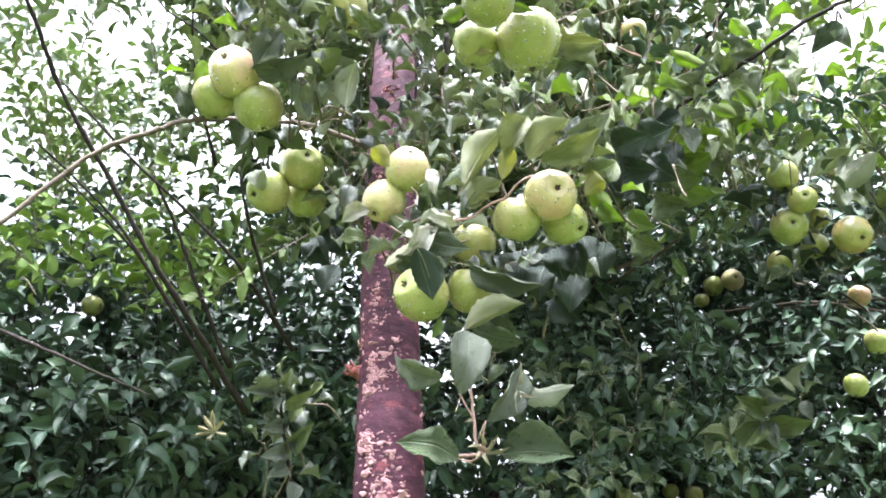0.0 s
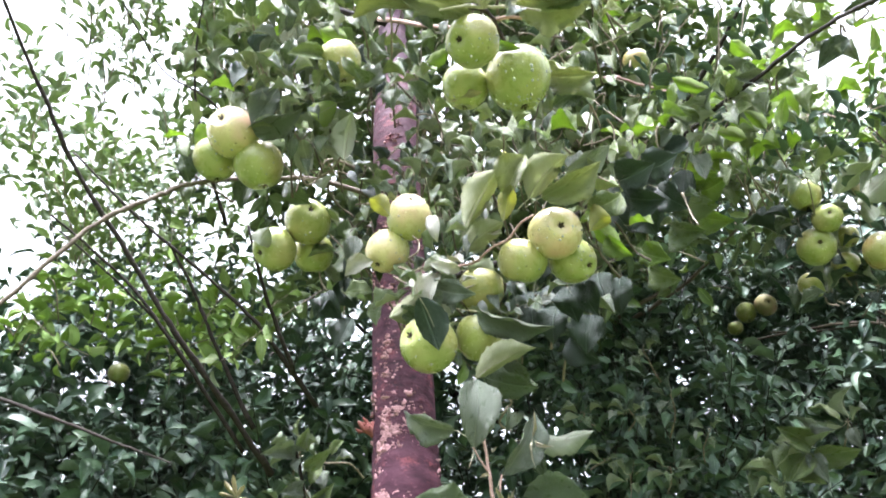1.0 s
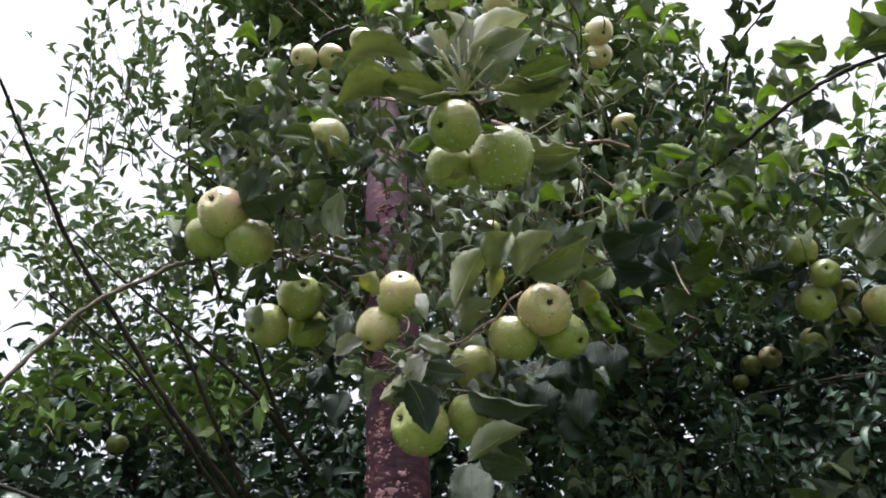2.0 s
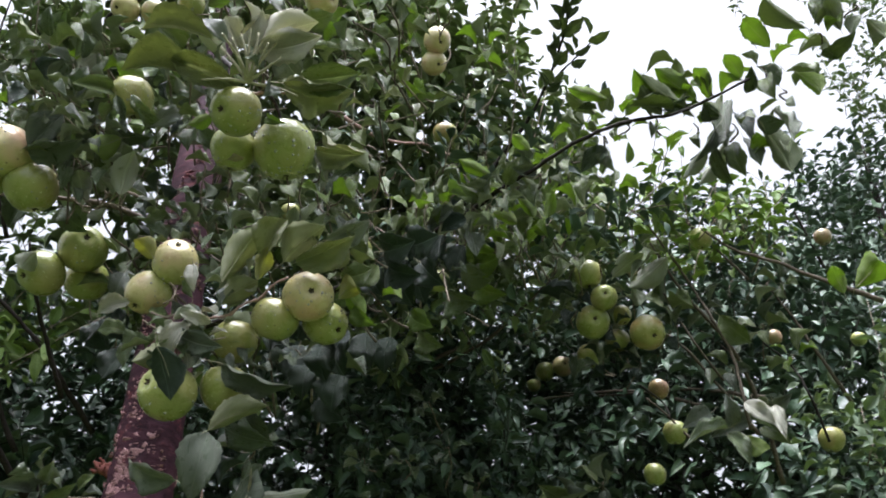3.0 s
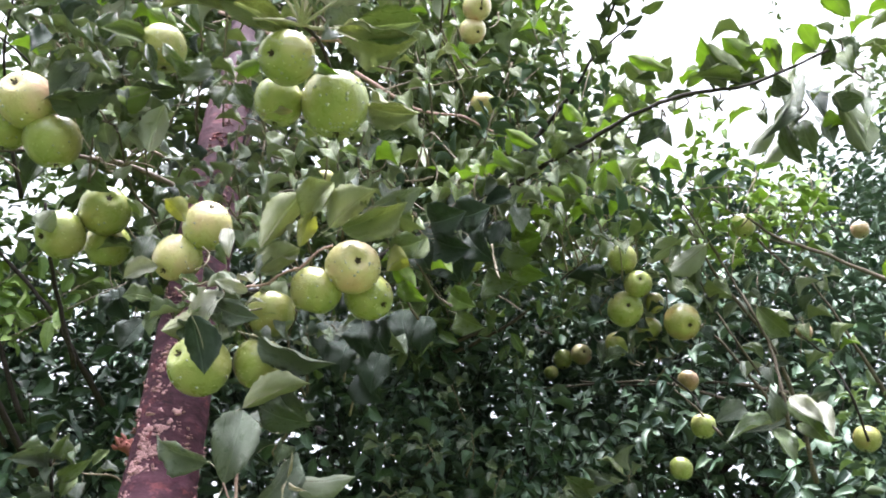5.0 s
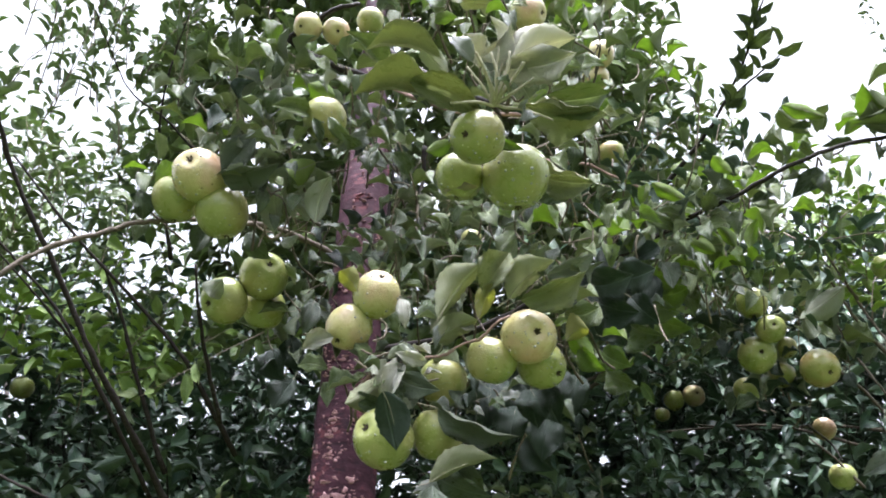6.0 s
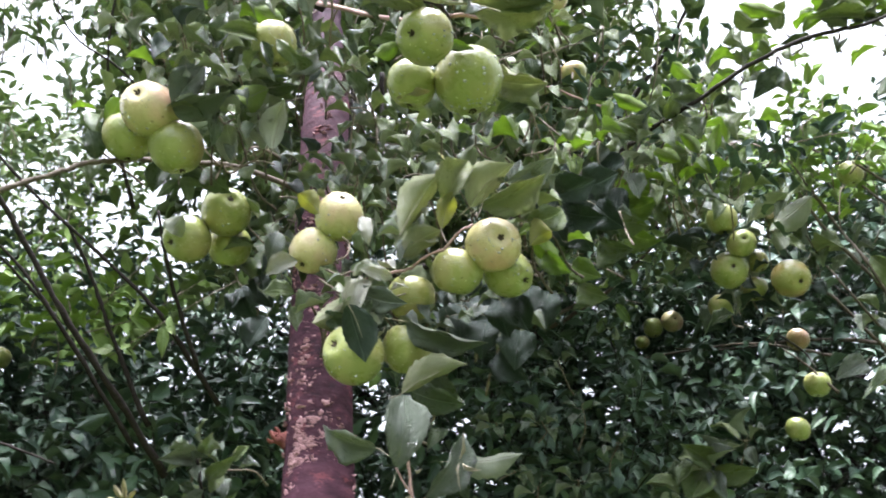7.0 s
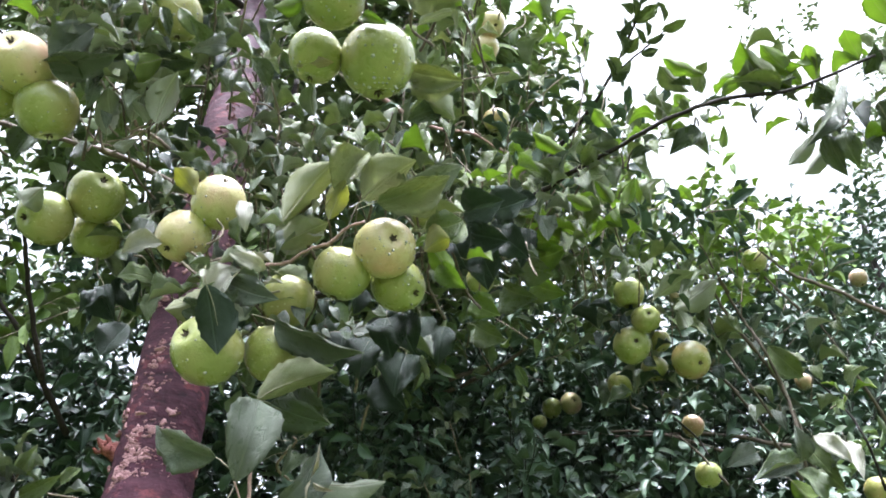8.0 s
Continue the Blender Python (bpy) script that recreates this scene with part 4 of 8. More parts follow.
limb('shoot', [(-0.085, 1.069, 2.470, 0.0040), (0.068, 0.847, 2.216, 0.0025), (0.110, 0.786, 2.167, 0.0025), (0.150, 0.787, 2.165, 0.0020)], tree, 'reddish fruiting shoot')
limb('shoot', [(-0.090, 1.161, 2.549, 0.0070), (-0.216, 1.047, 2.519, 0.0050), (-0.184, 1.024, 2.540, 0.0045), (-0.145, 1.008, 2.568, 0.0040), (-0.108, 1.020, 2.596, 0.0035)], tree, 'dark bent twig above the fruit')
limb('shoot', [(0.130, 1.479, 2.725, 0.0060), (0.276, 1.491, 2.643, 0.0040), (0.376, 1.477, 2.624, 0.0035), (0.444, 1.492, 2.605, 0.0030), (0.521, 1.511, 2.587, 0.0025)], tree, 'thin reddish twig')
limb('shoot', [(0.443, 1.587, 2.462, 0.0070), (0.580, 1.408, 2.589, 0.0050), (0.635, 1.305, 2.659, 0.0035), (0.657, 1.216, 2.713, 0.0028), (0.669, 1.142, 2.776, 0.0020), (0.679, 1.081, 2.822, 0.0015)], tree, 'thin upright shoot')
limb('shoot', [(-0.153, 1.252, 2.279, 0.0040), (-0.190, 1.163, 2.250, 0.0020), (-0.211, 1.168, 2.213, 0.0020), (-0.228, 1.158, 2.200, 0.0018), (-0.234, 1.138, 2.229, 0.0016), (-0.218, 1.137, 2.257, 0.0015)], tree, 'curled pale twig')
limb('shoot', [(-0.036, 1.230, 2.488, 0.0035), (-0.040, 1.220, 2.373, 0.0030), (-0.042, 1.224, 2.299, 0.0030), (-0.047, 1.222, 2.231, 0.0025)], tree, 'thin brown twig beside the trunk')
limb('shoot', [(0.015, 1.208, 2.441, 0.0045), (0.015, 1.223, 2.374, 0.0040), (0.011, 1.208, 2.293, 0.0030), (0.028, 1.179, 2.231, 0.0020)], tree, 'thin brown twig beside the trunk')
# --- limbs of the trees behind
limb('limb', [(-0.891, 1.057, 2.762, 0.0032), (-0.885, 1.144, 2.695, 0.0036), (-0.866, 1.284, 2.576, 0.0045), (-0.832, 1.415, 2.446, 0.0054), (-0.750, 1.567, 2.286, 0.0059), (-0.681, 1.667, 2.151, 0.0063), (-0.619, 1.781, 2.044, 0.0072), (-0.534, 1.987, 1.877, 0.0090)], tree_left, 'thin dark leaning limb')
limb('limb', [(-0.956, 1.547, 2.611, 0.0027), (-0.802, 1.646, 2.455, 0.0036), (-0.630, 1.811, 2.311, 0.0049), (-0.542, 1.885, 2.221, 0.0059), (-0.444, 2.057, 2.064, 0.0081)], tree_left, 'thin dark leaning limb')
limb('limb', [(-0.932, 1.488, 2.395, 0.0023), (-0.869, 1.566, 2.341, 0.0032), (-0.796, 1.649, 2.269, 0.0036), (-0.727, 1.733, 2.165, 0.0045), (-0.601, 1.952, 1.930, 0.0063)], tree_left, 'thin dark leaning limb')
limb('limb', [(-0.748, 1.701, 2.414, 0.0032), (-0.701, 1.782, 2.304, 0.0045), (-0.662, 1.850, 2.187, 0.0054), (-0.575, 1.949, 1.986, 0.0072)], tree_left, 'thin dark leaning limb')
limb('limb', [(-0.431, 1.427, 2.285, 0.0027), (-0.421, 1.471, 2.212, 0.0036), (-0.413, 1.554, 2.142, 0.0040), (-0.384, 1.651, 2.030, 0.0054)], tree_left, 'thin dark leaning limb')
limb('limb', [(-0.655, 1.179, 2.712, 0.0014), (-0.626, 1.266, 2.648, 0.0016), (-0.599, 1.314, 2.615, 0.0018), (-0.541, 1.365, 2.594, 0.0023), (-0.484, 1.468, 2.569, 0.0032)], tree_left, 'thin dark leaning limb')
limb('limb', [(-0.441, 1.121, 2.652, 0.0014), (-0.468, 1.166, 2.596, 0.0018), (-0.494, 1.233, 2.511, 0.0023), (-0.512, 1.341, 2.436, 0.0032), (-0.502, 1.476, 2.318, 0.0045)], tree_left, 'thin dark leaning limb')
limb('limb', [(-0.956, 1.456, 1.966, 0.0040), (-0.833, 1.505, 1.921, 0.0036), (-0.722, 1.536, 1.876, 0.0029), (-0.663, 1.572, 1.855, 0.0023), (-0.612, 1.600, 1.836, 0.0014)], tree_left, 'thin dark leaning limb')
limb('limb', [(-0.933, 1.490, 2.374, 0.0014), (-0.888, 1.543, 2.338, 0.0020), (-0.808, 1.632, 2.263, 0.0027), (-0.747, 1.745, 2.193, 0.0036)], tree_left, 'thin dark leaning limb')
limb('limb', [(1.013, 1.701, 2.505, 0.0032), (1.113, 1.771, 2.400, 0.0040), (1.225, 1.818, 2.292, 0.0048), (1.298, 1.868, 2.213, 0.0052), (1.367, 1.934, 2.079, 0.0056), (1.417, 2.002, 1.932, 0.0072)], tree_right, 'thin slender brown limb')
limb('limb', [(1.102, 1.584, 2.485, 0.0024), (1.197, 1.612, 2.443, 0.0040), (1.308, 1.613, 2.410, 0.0048), (1.423, 1.612, 2.362, 0.0056), (1.553, 1.593, 2.300, 0.0072)], tree_right, 'thin slender brown limb')
limb('limb', [(1.109, 1.933, 2.347, 0.0024), (1.160, 1.924, 2.299, 0.0032), (1.243, 1.938, 2.203, 0.0040), (1.373, 1.997, 2.068, 0.0056)], tree_right, 'thin slender brown limb')
limb('limb', [(1.390, 1.809, 2.451, 0.0024), (1.459, 1.818, 2.331, 0.0032), (1.500, 1.825, 2.245, 0.0040), (1.620, 1.905, 2.132, 0.0056)], tree_right, 'thin slender brown limb')
limb('limb', [(0.911, 1.632, 2.589, 0.0016), (0.977, 1.635, 2.533, 0.0022), (1.043, 1.690, 2.493, 0.0028), (1.109, 1.743, 2.450, 0.0036)], tree_right, 'thin slender brown limb')
limb('limb', [(0.351, 2.417, 2.333, 0.0064), (0.518, 2.371, 2.385, 0.0064), (0.680, 2.298, 2.464, 0.0056), (0.773, 2.232, 2.539, 0.0048), (0.892, 2.132, 2.638, 0.0032)], tree_right, 'thin slender brown limb')
limb('limb', [(0.495, 2.291, 2.388, 0.0032), (0.615, 2.247, 2.427, 0.0044), (0.443, 2.312, 2.358, 0.0056), (0.359, 2.395, 2.311, 0.0072)], tree_right, 'thin slender brown limb')
limb('limb', [(1.037, 2.761, 2.429, 0.0032), (1.206, 2.701, 2.402, 0.0048), (1.465, 2.572, 2.389, 0.0064), (1.693, 2.447, 2.323, 0.0080)], tree_right, 'thin slender brown limb')
limb('limb', [(0.882, 2.741, 2.384, 0.0024), (1.067, 2.673, 2.393, 0.0040), (1.271, 2.588, 2.383, 0.0048), (1.494, 2.496, 2.300, 0.0064)], tree_right, 'thin slender brown limb')
limb('limb', [(1.109, 2.116, 2.206, 0.0024), (1.174, 2.105, 2.136, 0.0032), (1.223, 2.097, 2.069, 0.0048)], tree_right, 'thin slender brown limb')
limb('limb', [(1.084, 1.740, 2.494, 0.0030), (1.144, 1.770, 2.409, 0.0033), (1.167, 1.740, 2.298, 0.0036), (1.216, 1.770, 2.218, 0.0040), (1.205, 1.740, 2.091, 0.0043), (1.222, 1.770, 2.017, 0.0046)], tree_right, 'slender brown limb')
limb('limb', [(1.074, 1.800, 2.404, 0.0022), (1.121, 1.830, 2.336, 0.0026), (1.143, 1.800, 2.244, 0.0030), (1.211, 1.830, 2.164, 0.0034)], tree_right, 'slender brown limb')
limb('limb', [(1.332, 1.800, 2.263, 0.0022), (1.415, 1.830, 2.212, 0.0027), (1.429, 1.800, 2.111, 0.0031), (1.467, 1.830, 2.004, 0.0036)], tree_right, 'thin dark limb')
limb('limb', [(0.986, 1.740, 2.720, 0.0022), (1.085, 1.770, 2.687, 0.0027), (1.156, 1.740, 2.596, 0.0031), (1.240, 1.770, 2.535, 0.0036), (1.297, 1.740, 2.424, 0.0040)], tree_right, 'slender brown limb')
limb('limb', [(0.971, 1.780, 2.697, 0.0018), (1.037, 1.810, 2.671, 0.0021), (1.056, 1.780, 2.602, 0.0023), (1.108, 1.810, 2.551, 0.0026)], tree_right, 'slender brown limb')
limb('limb', [(1.048, 2.000, 2.204, 0.0030), (1.119, 2.030, 2.166, 0.0025), (1.125, 2.000, 2.110, 0.0020)], tree_right, 'thin dark limb')
# --- single leaves round the fruit
leaf(0.047, 0.983, 1.702, 0.056, 0.987, 1.785, 0.049, 0.190, -0.981, 0.028, 'grey')
leaf(0.025, 0.992, 1.727, -0.037, 1.000, 1.756, 0.041, -0.340, -0.797, -0.499, 'grey')
leaf(0.077, 0.984, 1.670, 0.121, 0.987, 1.741, 0.036, 0.442, -0.865, -0.237, 'grey')
leaf(0.115, 0.990, 1.711, 0.188, 1.007, 1.720, 0.030, -0.173, 0.932, -0.319, 'pale')
leaf(0.045, 0.991, 1.628, -0.028, 0.973, 1.645, 0.041, 0.285, -0.927, 0.245, 'dark')
leaf(0.096, 0.990, 1.634, 0.179, 0.973, 1.630, 0.049, -0.183, -0.975, 0.126, 'dark')
leaf(0.062, 1.072, 1.814, 0.130, 1.056, 1.790, 0.036, -0.329, -0.870, -0.368, 'dark')
leaf(0.120, 1.076, 1.715, 0.130, 1.072, 1.679, 0.019, -0.296, -0.955, 0.020, 'dark')
leaf(0.052, 1.005, 1.792, 0.129, 0.974, 1.816, 0.038, 0.091, 0.740, 0.666, 'olive')
leaf(0.058, 1.005, 1.881, 0.156, 0.992, 1.848, 0.035, -0.323, -0.616, -0.719, 'grey')
leaf(-0.005, 0.920, 1.871, 0.013, 0.954, 1.814, 0.040, -0.109, 0.863, 0.494, 'deep')
leaf(0.082, 1.095, 1.840, 0.126, 1.097, 1.795, 0.041, -0.269, -0.916, -0.299, 'dark')
leaf(-0.007, 0.998, 1.916, -0.055, 0.998, 1.879, 0.037, -0.133, 0.977, 0.167, 'olive')
leaf(0.014, 0.987, 1.930, -0.006, 0.994, 1.876, 0.031, -0.166, -0.985, -0.051, 'silver')
leaf(-0.004, 0.996, 1.921, 0.060, 0.987, 1.898, 0.031, -0.318, -0.726, -0.610, 'grey')
leaf(-0.084, 1.035, 1.981, -0.123, 1.029, 1.958, 0.027, 0.197, -0.979, -0.043, 'silver')
leaf(0.006, 0.982, 2.016, 0.013, 0.982, 1.974, 0.019, -0.020, -1.000, -0.021, 'silver')
leaf(-0.055, 1.010, 2.037, -0.080, 0.984, 2.053, 0.027, -0.297, 0.711, 0.637, 'yellow')
leaf(0.053, 0.958, 1.979, 0.101, 0.912, 2.035, 0.040, -0.143, 0.704, 0.696, 'olive')
leaf(0.047, 0.976, 1.956, 0.102, 0.947, 1.977, 0.035, 0.114, 0.723, 0.682, 'olive')
leaf(0.106, 0.927, 2.002, 0.137, 0.911, 2.053, 0.042, -0.082, -0.962, -0.262, 'olive')
leaf(0.136, 0.919, 1.993, 0.189, 0.892, 2.035, 0.046, -0.129, 0.755, 0.642, 'olive')
leaf(0.151, 0.922, 1.994, 0.228, 0.902, 2.028, 0.041, 0.133, -0.681, -0.720, 'olive')
leaf(0.187, 0.938, 2.039, 0.248, 0.931, 2.069, 0.034, 0.259, -0.691, -0.675, 'grey')
leaf(0.184, 0.939, 1.999, 0.219, 0.919, 2.022, 0.033, 0.137, 0.847, 0.513, 'olive')
leaf(0.209, 0.948, 1.955, 0.233, 0.928, 1.963, 0.031, 0.314, 0.645, 0.697, 'yellow')
leaf(0.232, 0.976, 1.960, 0.262, 0.974, 1.929, 0.026, -0.504, -0.747, -0.434, 'lime')
leaf(0.211, 0.961, 1.994, 0.253, 0.948, 2.003, 0.033, -0.047, -0.659, -0.751, 'mid')
leaf(0.102, 0.933, 1.971, 0.115, 0.906, 2.007, 0.024, 0.073, 0.804, 0.590, 'yellow')
leaf(0.060, 0.992, 1.958, 0.074, 0.969, 2.001, 0.040, -0.167, 0.846, 0.507, 'mid')
leaf(0.215, 0.958, 1.977, 0.246, 0.961, 1.939, 0.025, 0.300, 0.904, 0.305, 'lime')
leaf(0.221, 0.990, 2.001, 0.262, 0.989, 2.030, 0.028, 0.353, -0.773, -0.528, 'mid')
leaf(0.042, 0.983, 1.931, 0.003, 0.967, 1.936, 0.018, 0.275, -0.835, -0.477, 'silver')
leaf(0.050, 1.018, 1.950, 0.088, 1.035, 1.936, 0.032, -0.026, 0.657, 0.753, 'mid')
leaf(-0.042, 1.013, 1.898, 0.005, 1.003, 1.881, 0.026, -0.336, -0.838, -0.429, 'dark')
leaf(-0.277, 1.024, 2.225, -0.187, 0.996, 2.231, 0.042, -0.074, -0.437, -0.897, 'grey')
leaf(-0.236, 1.013, 2.289, -0.277, 1.022, 2.228, 0.045, 0.427, -0.809, -0.403, 'grey')
leaf(-0.129, 1.030, 2.154, -0.109, 0.992, 2.211, 0.040, -0.476, 0.645, 0.598, 'pale')
leaf(-0.197, 1.072, 2.158, -0.198, 1.039, 2.205, 0.031, -0.221, 0.797, 0.562, 'pale')
leaf(-0.170, 1.065, 2.180, -0.151, 1.021, 2.212, 0.036, -0.396, 0.421, 0.816, 'pale')
leaf(-0.391, 1.074, 2.235, -0.361, 1.045, 2.257, 0.033, -0.083, 0.535, 0.840, 'lime')
leaf(-0.408, 1.101, 2.187, -0.414, 1.072, 2.223, 0.034, 0.522, -0.711, -0.471, 'dark')
leaf(-0.136, 1.002, 2.240, -0.169, 0.983, 2.204, 0.039, -0.607, 0.782, 0.145, 'lime')
leaf(-0.110, 1.038, 2.234, -0.153, 1.044, 2.180, 0.040, -0.579, 0.626, 0.522, 'mid')
leaf(-0.135, 1.137, 2.076, -0.145, 1.138, 2.025, 0.030, 0.277, -0.957, -0.082, 'grey')
leaf(-0.261, 1.150, 2.200, -0.217, 1.162, 2.162, 0.037, -0.128, -0.887, -0.444, 'dark')
leaf(-0.278, 1.139, 2.110, -0.293, 1.139, 2.079, 0.035, -0.428, 0.876, 0.223, 'pale')
leaf(-0.320, 1.147, 2.211, -0.335, 1.151, 2.157, 0.037, 0.422, -0.888, -0.181, 'dark')
leaf(1.056, 1.703, 2.462, 0.959, 1.762, 2.397, 0.064, 0.401, 0.889, 0.223, 'pale', tree_right)
leaf(0.982, 1.805, 2.477, 1.015, 1.803, 2.405, 0.037, 0.684, 0.665, 0.299, 'straw', tree_right)
leaf(1.289, 1.864, 2.074, 1.177, 1.895, 2.027, 0.048, -0.280, -0.959, 0.039, 'grey', tree_right)
leaf(1.339, 1.881, 2.104, 1.368, 1.785, 2.117, 0.058, -0.768, -0.318, -0.556, 'grey', tree_right)
leaf(1.353, 1.884, 2.064, 1.363, 1.832, 1.996, 0.064, -0.828, -0.498, 0.256, 'mid', tree_right)
leaf(1.295, 1.933, 2.045, 1.305, 1.880, 1.985, 0.054, 0.827, 0.483, -0.287, 'lime', tree_right)
leaf(1.211, 1.781, 2.333, 1.282, 1.773, 2.251, 0.066, -0.586, -0.682, -0.437, 'mid', tree_right)
leaf(1.185, 1.885, 2.092, 1.097, 1.885, 2.048, 0.055, -0.068, -0.988, 0.136, 'grey', tree_right)
leaf(1.283, 1.825, 2.103, 1.295, 1.780, 2.019, 0.065, -0.803, -0.567, 0.183, 'mid', tree_right)
leaf(1.308, 1.369, 2.219, 1.310, 1.283, 2.241, 0.068, 0.762, 0.178, 0.622, 'lime', tree_right)
leaf(1.291, 1.387, 2.213, 1.258, 1.359, 2.266, 0.036, 0.473, 0.616, 0.630, 'lime', tree_right)
leaf(0.807, 2.029, 1.881, 0.725, 1.995, 1.924, 0.055, 0.190, -0.921, -0.340, 'mid', tree_right)
leaf(0.800, 2.034, 1.867, 0.726, 2.020, 1.787, 0.080, -0.032, -0.979, 0.201, 'mid', tree_right)
leaf(0.811, 2.031, 1.860, 0.888, 1.946, 1.851, 0.058, -0.720, -0.617, -0.319, 'mid', tree_right)
leaf(0.908, 1.738, 2.415, 0.968, 1.650, 2.443, 0.052, 0.504, 0.551, 0.665, 'pale', tree_right)
leaf(0.963, 1.748, 2.388, 0.976, 1.741, 2.337, 0.041, 0.714, 0.694, 0.092, 'pale', tree_right)
leaf(0.040, 0.745, 2.143, -0.052, 0.740, 2.144, 0.034, 0.048, -0.979, -0.197, 'olive')
leaf(0.039, 0.763, 2.227, -0.049, 0.760, 2.230, 0.035, 0.025, -0.968, -0.248, 'olive')
leaf(0.106, 0.711, 2.164, 0.182, 0.686, 2.169, 0.037, -0.086, -0.444, -0.892, 'silver')
leaf(0.081, 0.710, 2.175, 0.121, 0.697, 2.208, 0.030, 0.369, -0.626, -0.687, 'silver')
leaf(0.123, 0.754, 2.210, 0.147, 0.786, 2.192, 0.040, 0.063, -0.499, -0.864, 'grey')
leaf(0.135, 0.746, 2.146, 0.222, 0.735, 2.133, 0.049, -0.183, -0.305, -0.935, 'olive')
leaf(0.166, 0.860, 2.137, 0.232, 0.848, 2.120, 0.031, -0.299, -0.538, -0.788, 'olive')
leaf(0.148, 0.771, 2.279, 0.188, 0.757, 2.281, 0.031, -0.132, -0.486, -0.864, 'mid')
leaf(0.083, 0.731, 2.183, 0.063, 0.710, 2.213, 0.026, 0.191, -0.864, -0.466, 'silver')
leaf(0.107, 0.757, 2.175, 0.077, 0.745, 2.224, 0.024, -0.001, -0.974, -0.225, 'dark')
leaf(0.056, 0.752, 2.095, 0.029, 0.757, 2.084, 0.018, -0.028, 0.866, 0.499, 'lime')
leaf(0.051, 0.826, 2.081, 0.090, 0.807, 2.076, 0.011, 0.366, 0.574, 0.733, 'straw')
leaf(0.113, 0.791, 2.130, 0.139, 0.780, 2.112, 0.013, -0.619, -0.595, -0.513, 'lime')
leaf(0.028, 0.880, 2.250, -0.009, 0.870, 2.285, 0.028, -0.061, -0.938, -0.340, 'dark')
leaf(-0.048, 0.928, 2.363, -0.097, 0.871, 2.374, 0.034, 0.600, -0.625, -0.499, 'mid')
leaf(0.049, 0.796, 2.231, 0.011, 0.766, 2.252, 0.025, -0.159, 0.696, 0.701, 'pale')
leaf(0.176, 0.886, 2.183, 0.238, 0.882, 2.150, 0.045, -0.467, -0.240, -0.851, 'olive')
leaf(0.192, 0.969, 2.212, 0.246, 0.970, 2.174, 0.032, 0.506, 0.483, 0.714, 'mid')
leaf(0.238, 0.991, 2.212, 0.188, 1.010, 2.199, 0.030, -0.232, -0.884, -0.406, 'dark')
leaf(0.177, 0.843, 2.193, 0.210, 0.812, 2.189, 0.026, 0.258, 0.134, 0.957, 'pale')
leaf(-0.121, 0.960, 2.292, -0.084, 0.981, 2.263, 0.020, -0.059, -0.777, -0.627, 'mid')
leaf(-0.141, 0.958, 2.287, -0.127, 0.977, 2.254, 0.016, 0.155, -0.890, -0.429, 'dark')
leaf(-0.152, 0.976, 2.310, -0.196, 0.930, 2.282, 0.029, 0.776, -0.522, -0.355, 'mid')
leaf(-0.122, 0.996, 2.359, -0.162, 0.976, 2.368, 0.035, -0.221, 0.719, 0.659, 'lime')
leaf(-0.158, 1.030, 2.274, -0.095, 1.012, 2.252, 0.026, -0.401, -0.528, -0.749, 'dark')
leaf(-0.230, 1.131, 2.348, -0.242, 1.091, 2.360, 0.030, 0.451, -0.375, -0.810, 'dark')
leaf(-0.148, 1.070, 2.223, -0.133, 1.029, 2.251, 0.030, -0.295, 0.466, 0.834, 'pale')
leaf(-0.194, 1.079, 2.261, -0.179, 1.064, 2.289, 0.028, 0.255, -0.778, -0.574, 'mid')
leaf(-0.074, 1.054, 2.337, -0.113, 1.024, 2.281, 0.028, 0.627, -0.778, -0.033, 'grey')
leaf(-0.001, 1.033, 2.248, -0.028, 1.010, 2.274, 0.027, 0.254, -0.828, -0.499, 'dark')
leaf(0.674, 1.084, 2.338, 0.627, 1.112, 2.300, 0.034, -0.320, -0.908, -0.270, 'dark')
leaf(0.612, 1.115, 2.342, 0.575, 1.144, 2.309, 0.030, -0.371, -0.864, -0.340, 'dark')
leaf(0.655, 1.061, 2.397, 0.596, 1.039, 2.424, 0.030, 0.049, 0.739, 0.672, 'mid')
leaf(0.663, 1.057, 2.395, 0.663, 1.008, 2.416, 0.024, 0.107, 0.394, 0.913, 'mid')
leaf(0.654, 1.055, 2.404, 0.613, 1.053, 2.399, 0.014, 0.086, -0.936, -0.340, 'dark')
leaf(0.704, 1.052, 2.389, 0.719, 1.013, 2.388, 0.023, 0.587, 0.201, 0.784, 'lime')
leaf(0.761, 1.026, 2.374, 0.708, 0.980, 2.398, 0.035, -0.028, 0.487, 0.873, 'mid')
leaf(0.787, 1.002, 2.379, 0.711, 0.973, 2.419, 0.039, 0.022, 0.789, 0.614, 'mid')
leaf(0.753, 1.014, 2.394, 0.767, 0.979, 2.371, 0.025, -0.934, -0.142, -0.329, 'dark')
leaf(0.710, 1.071, 2.345, 0.708, 1.087, 2.308, 0.015, 0.446, 0.830, 0.336, 'lime')
leaf(0.642, 1.087, 2.358, 0.601, 1.078, 2.378, 0.022, 0.032, 0.885, 0.465, 'mid')
leaf(0.713, 1.047, 2.371, 0.662, 1.055, 2.365, 0.016, -0.118, -0.953, -0.278, 'dark')
leaf(0.542, 1.124, 2.355, 0.506, 1.108, 2.377, 0.025, 0.030, 0.780, 0.626, 'lime')
leaf(0.472, 1.163, 2.321, 0.408, 1.144, 2.340, 0.025, -0.086, 0.829, 0.553, 'lime')
leaf(0.504, 1.174, 2.308, 0.518, 1.134, 2.338, 0.028, -0.192, -0.633, -0.750, 'mid')
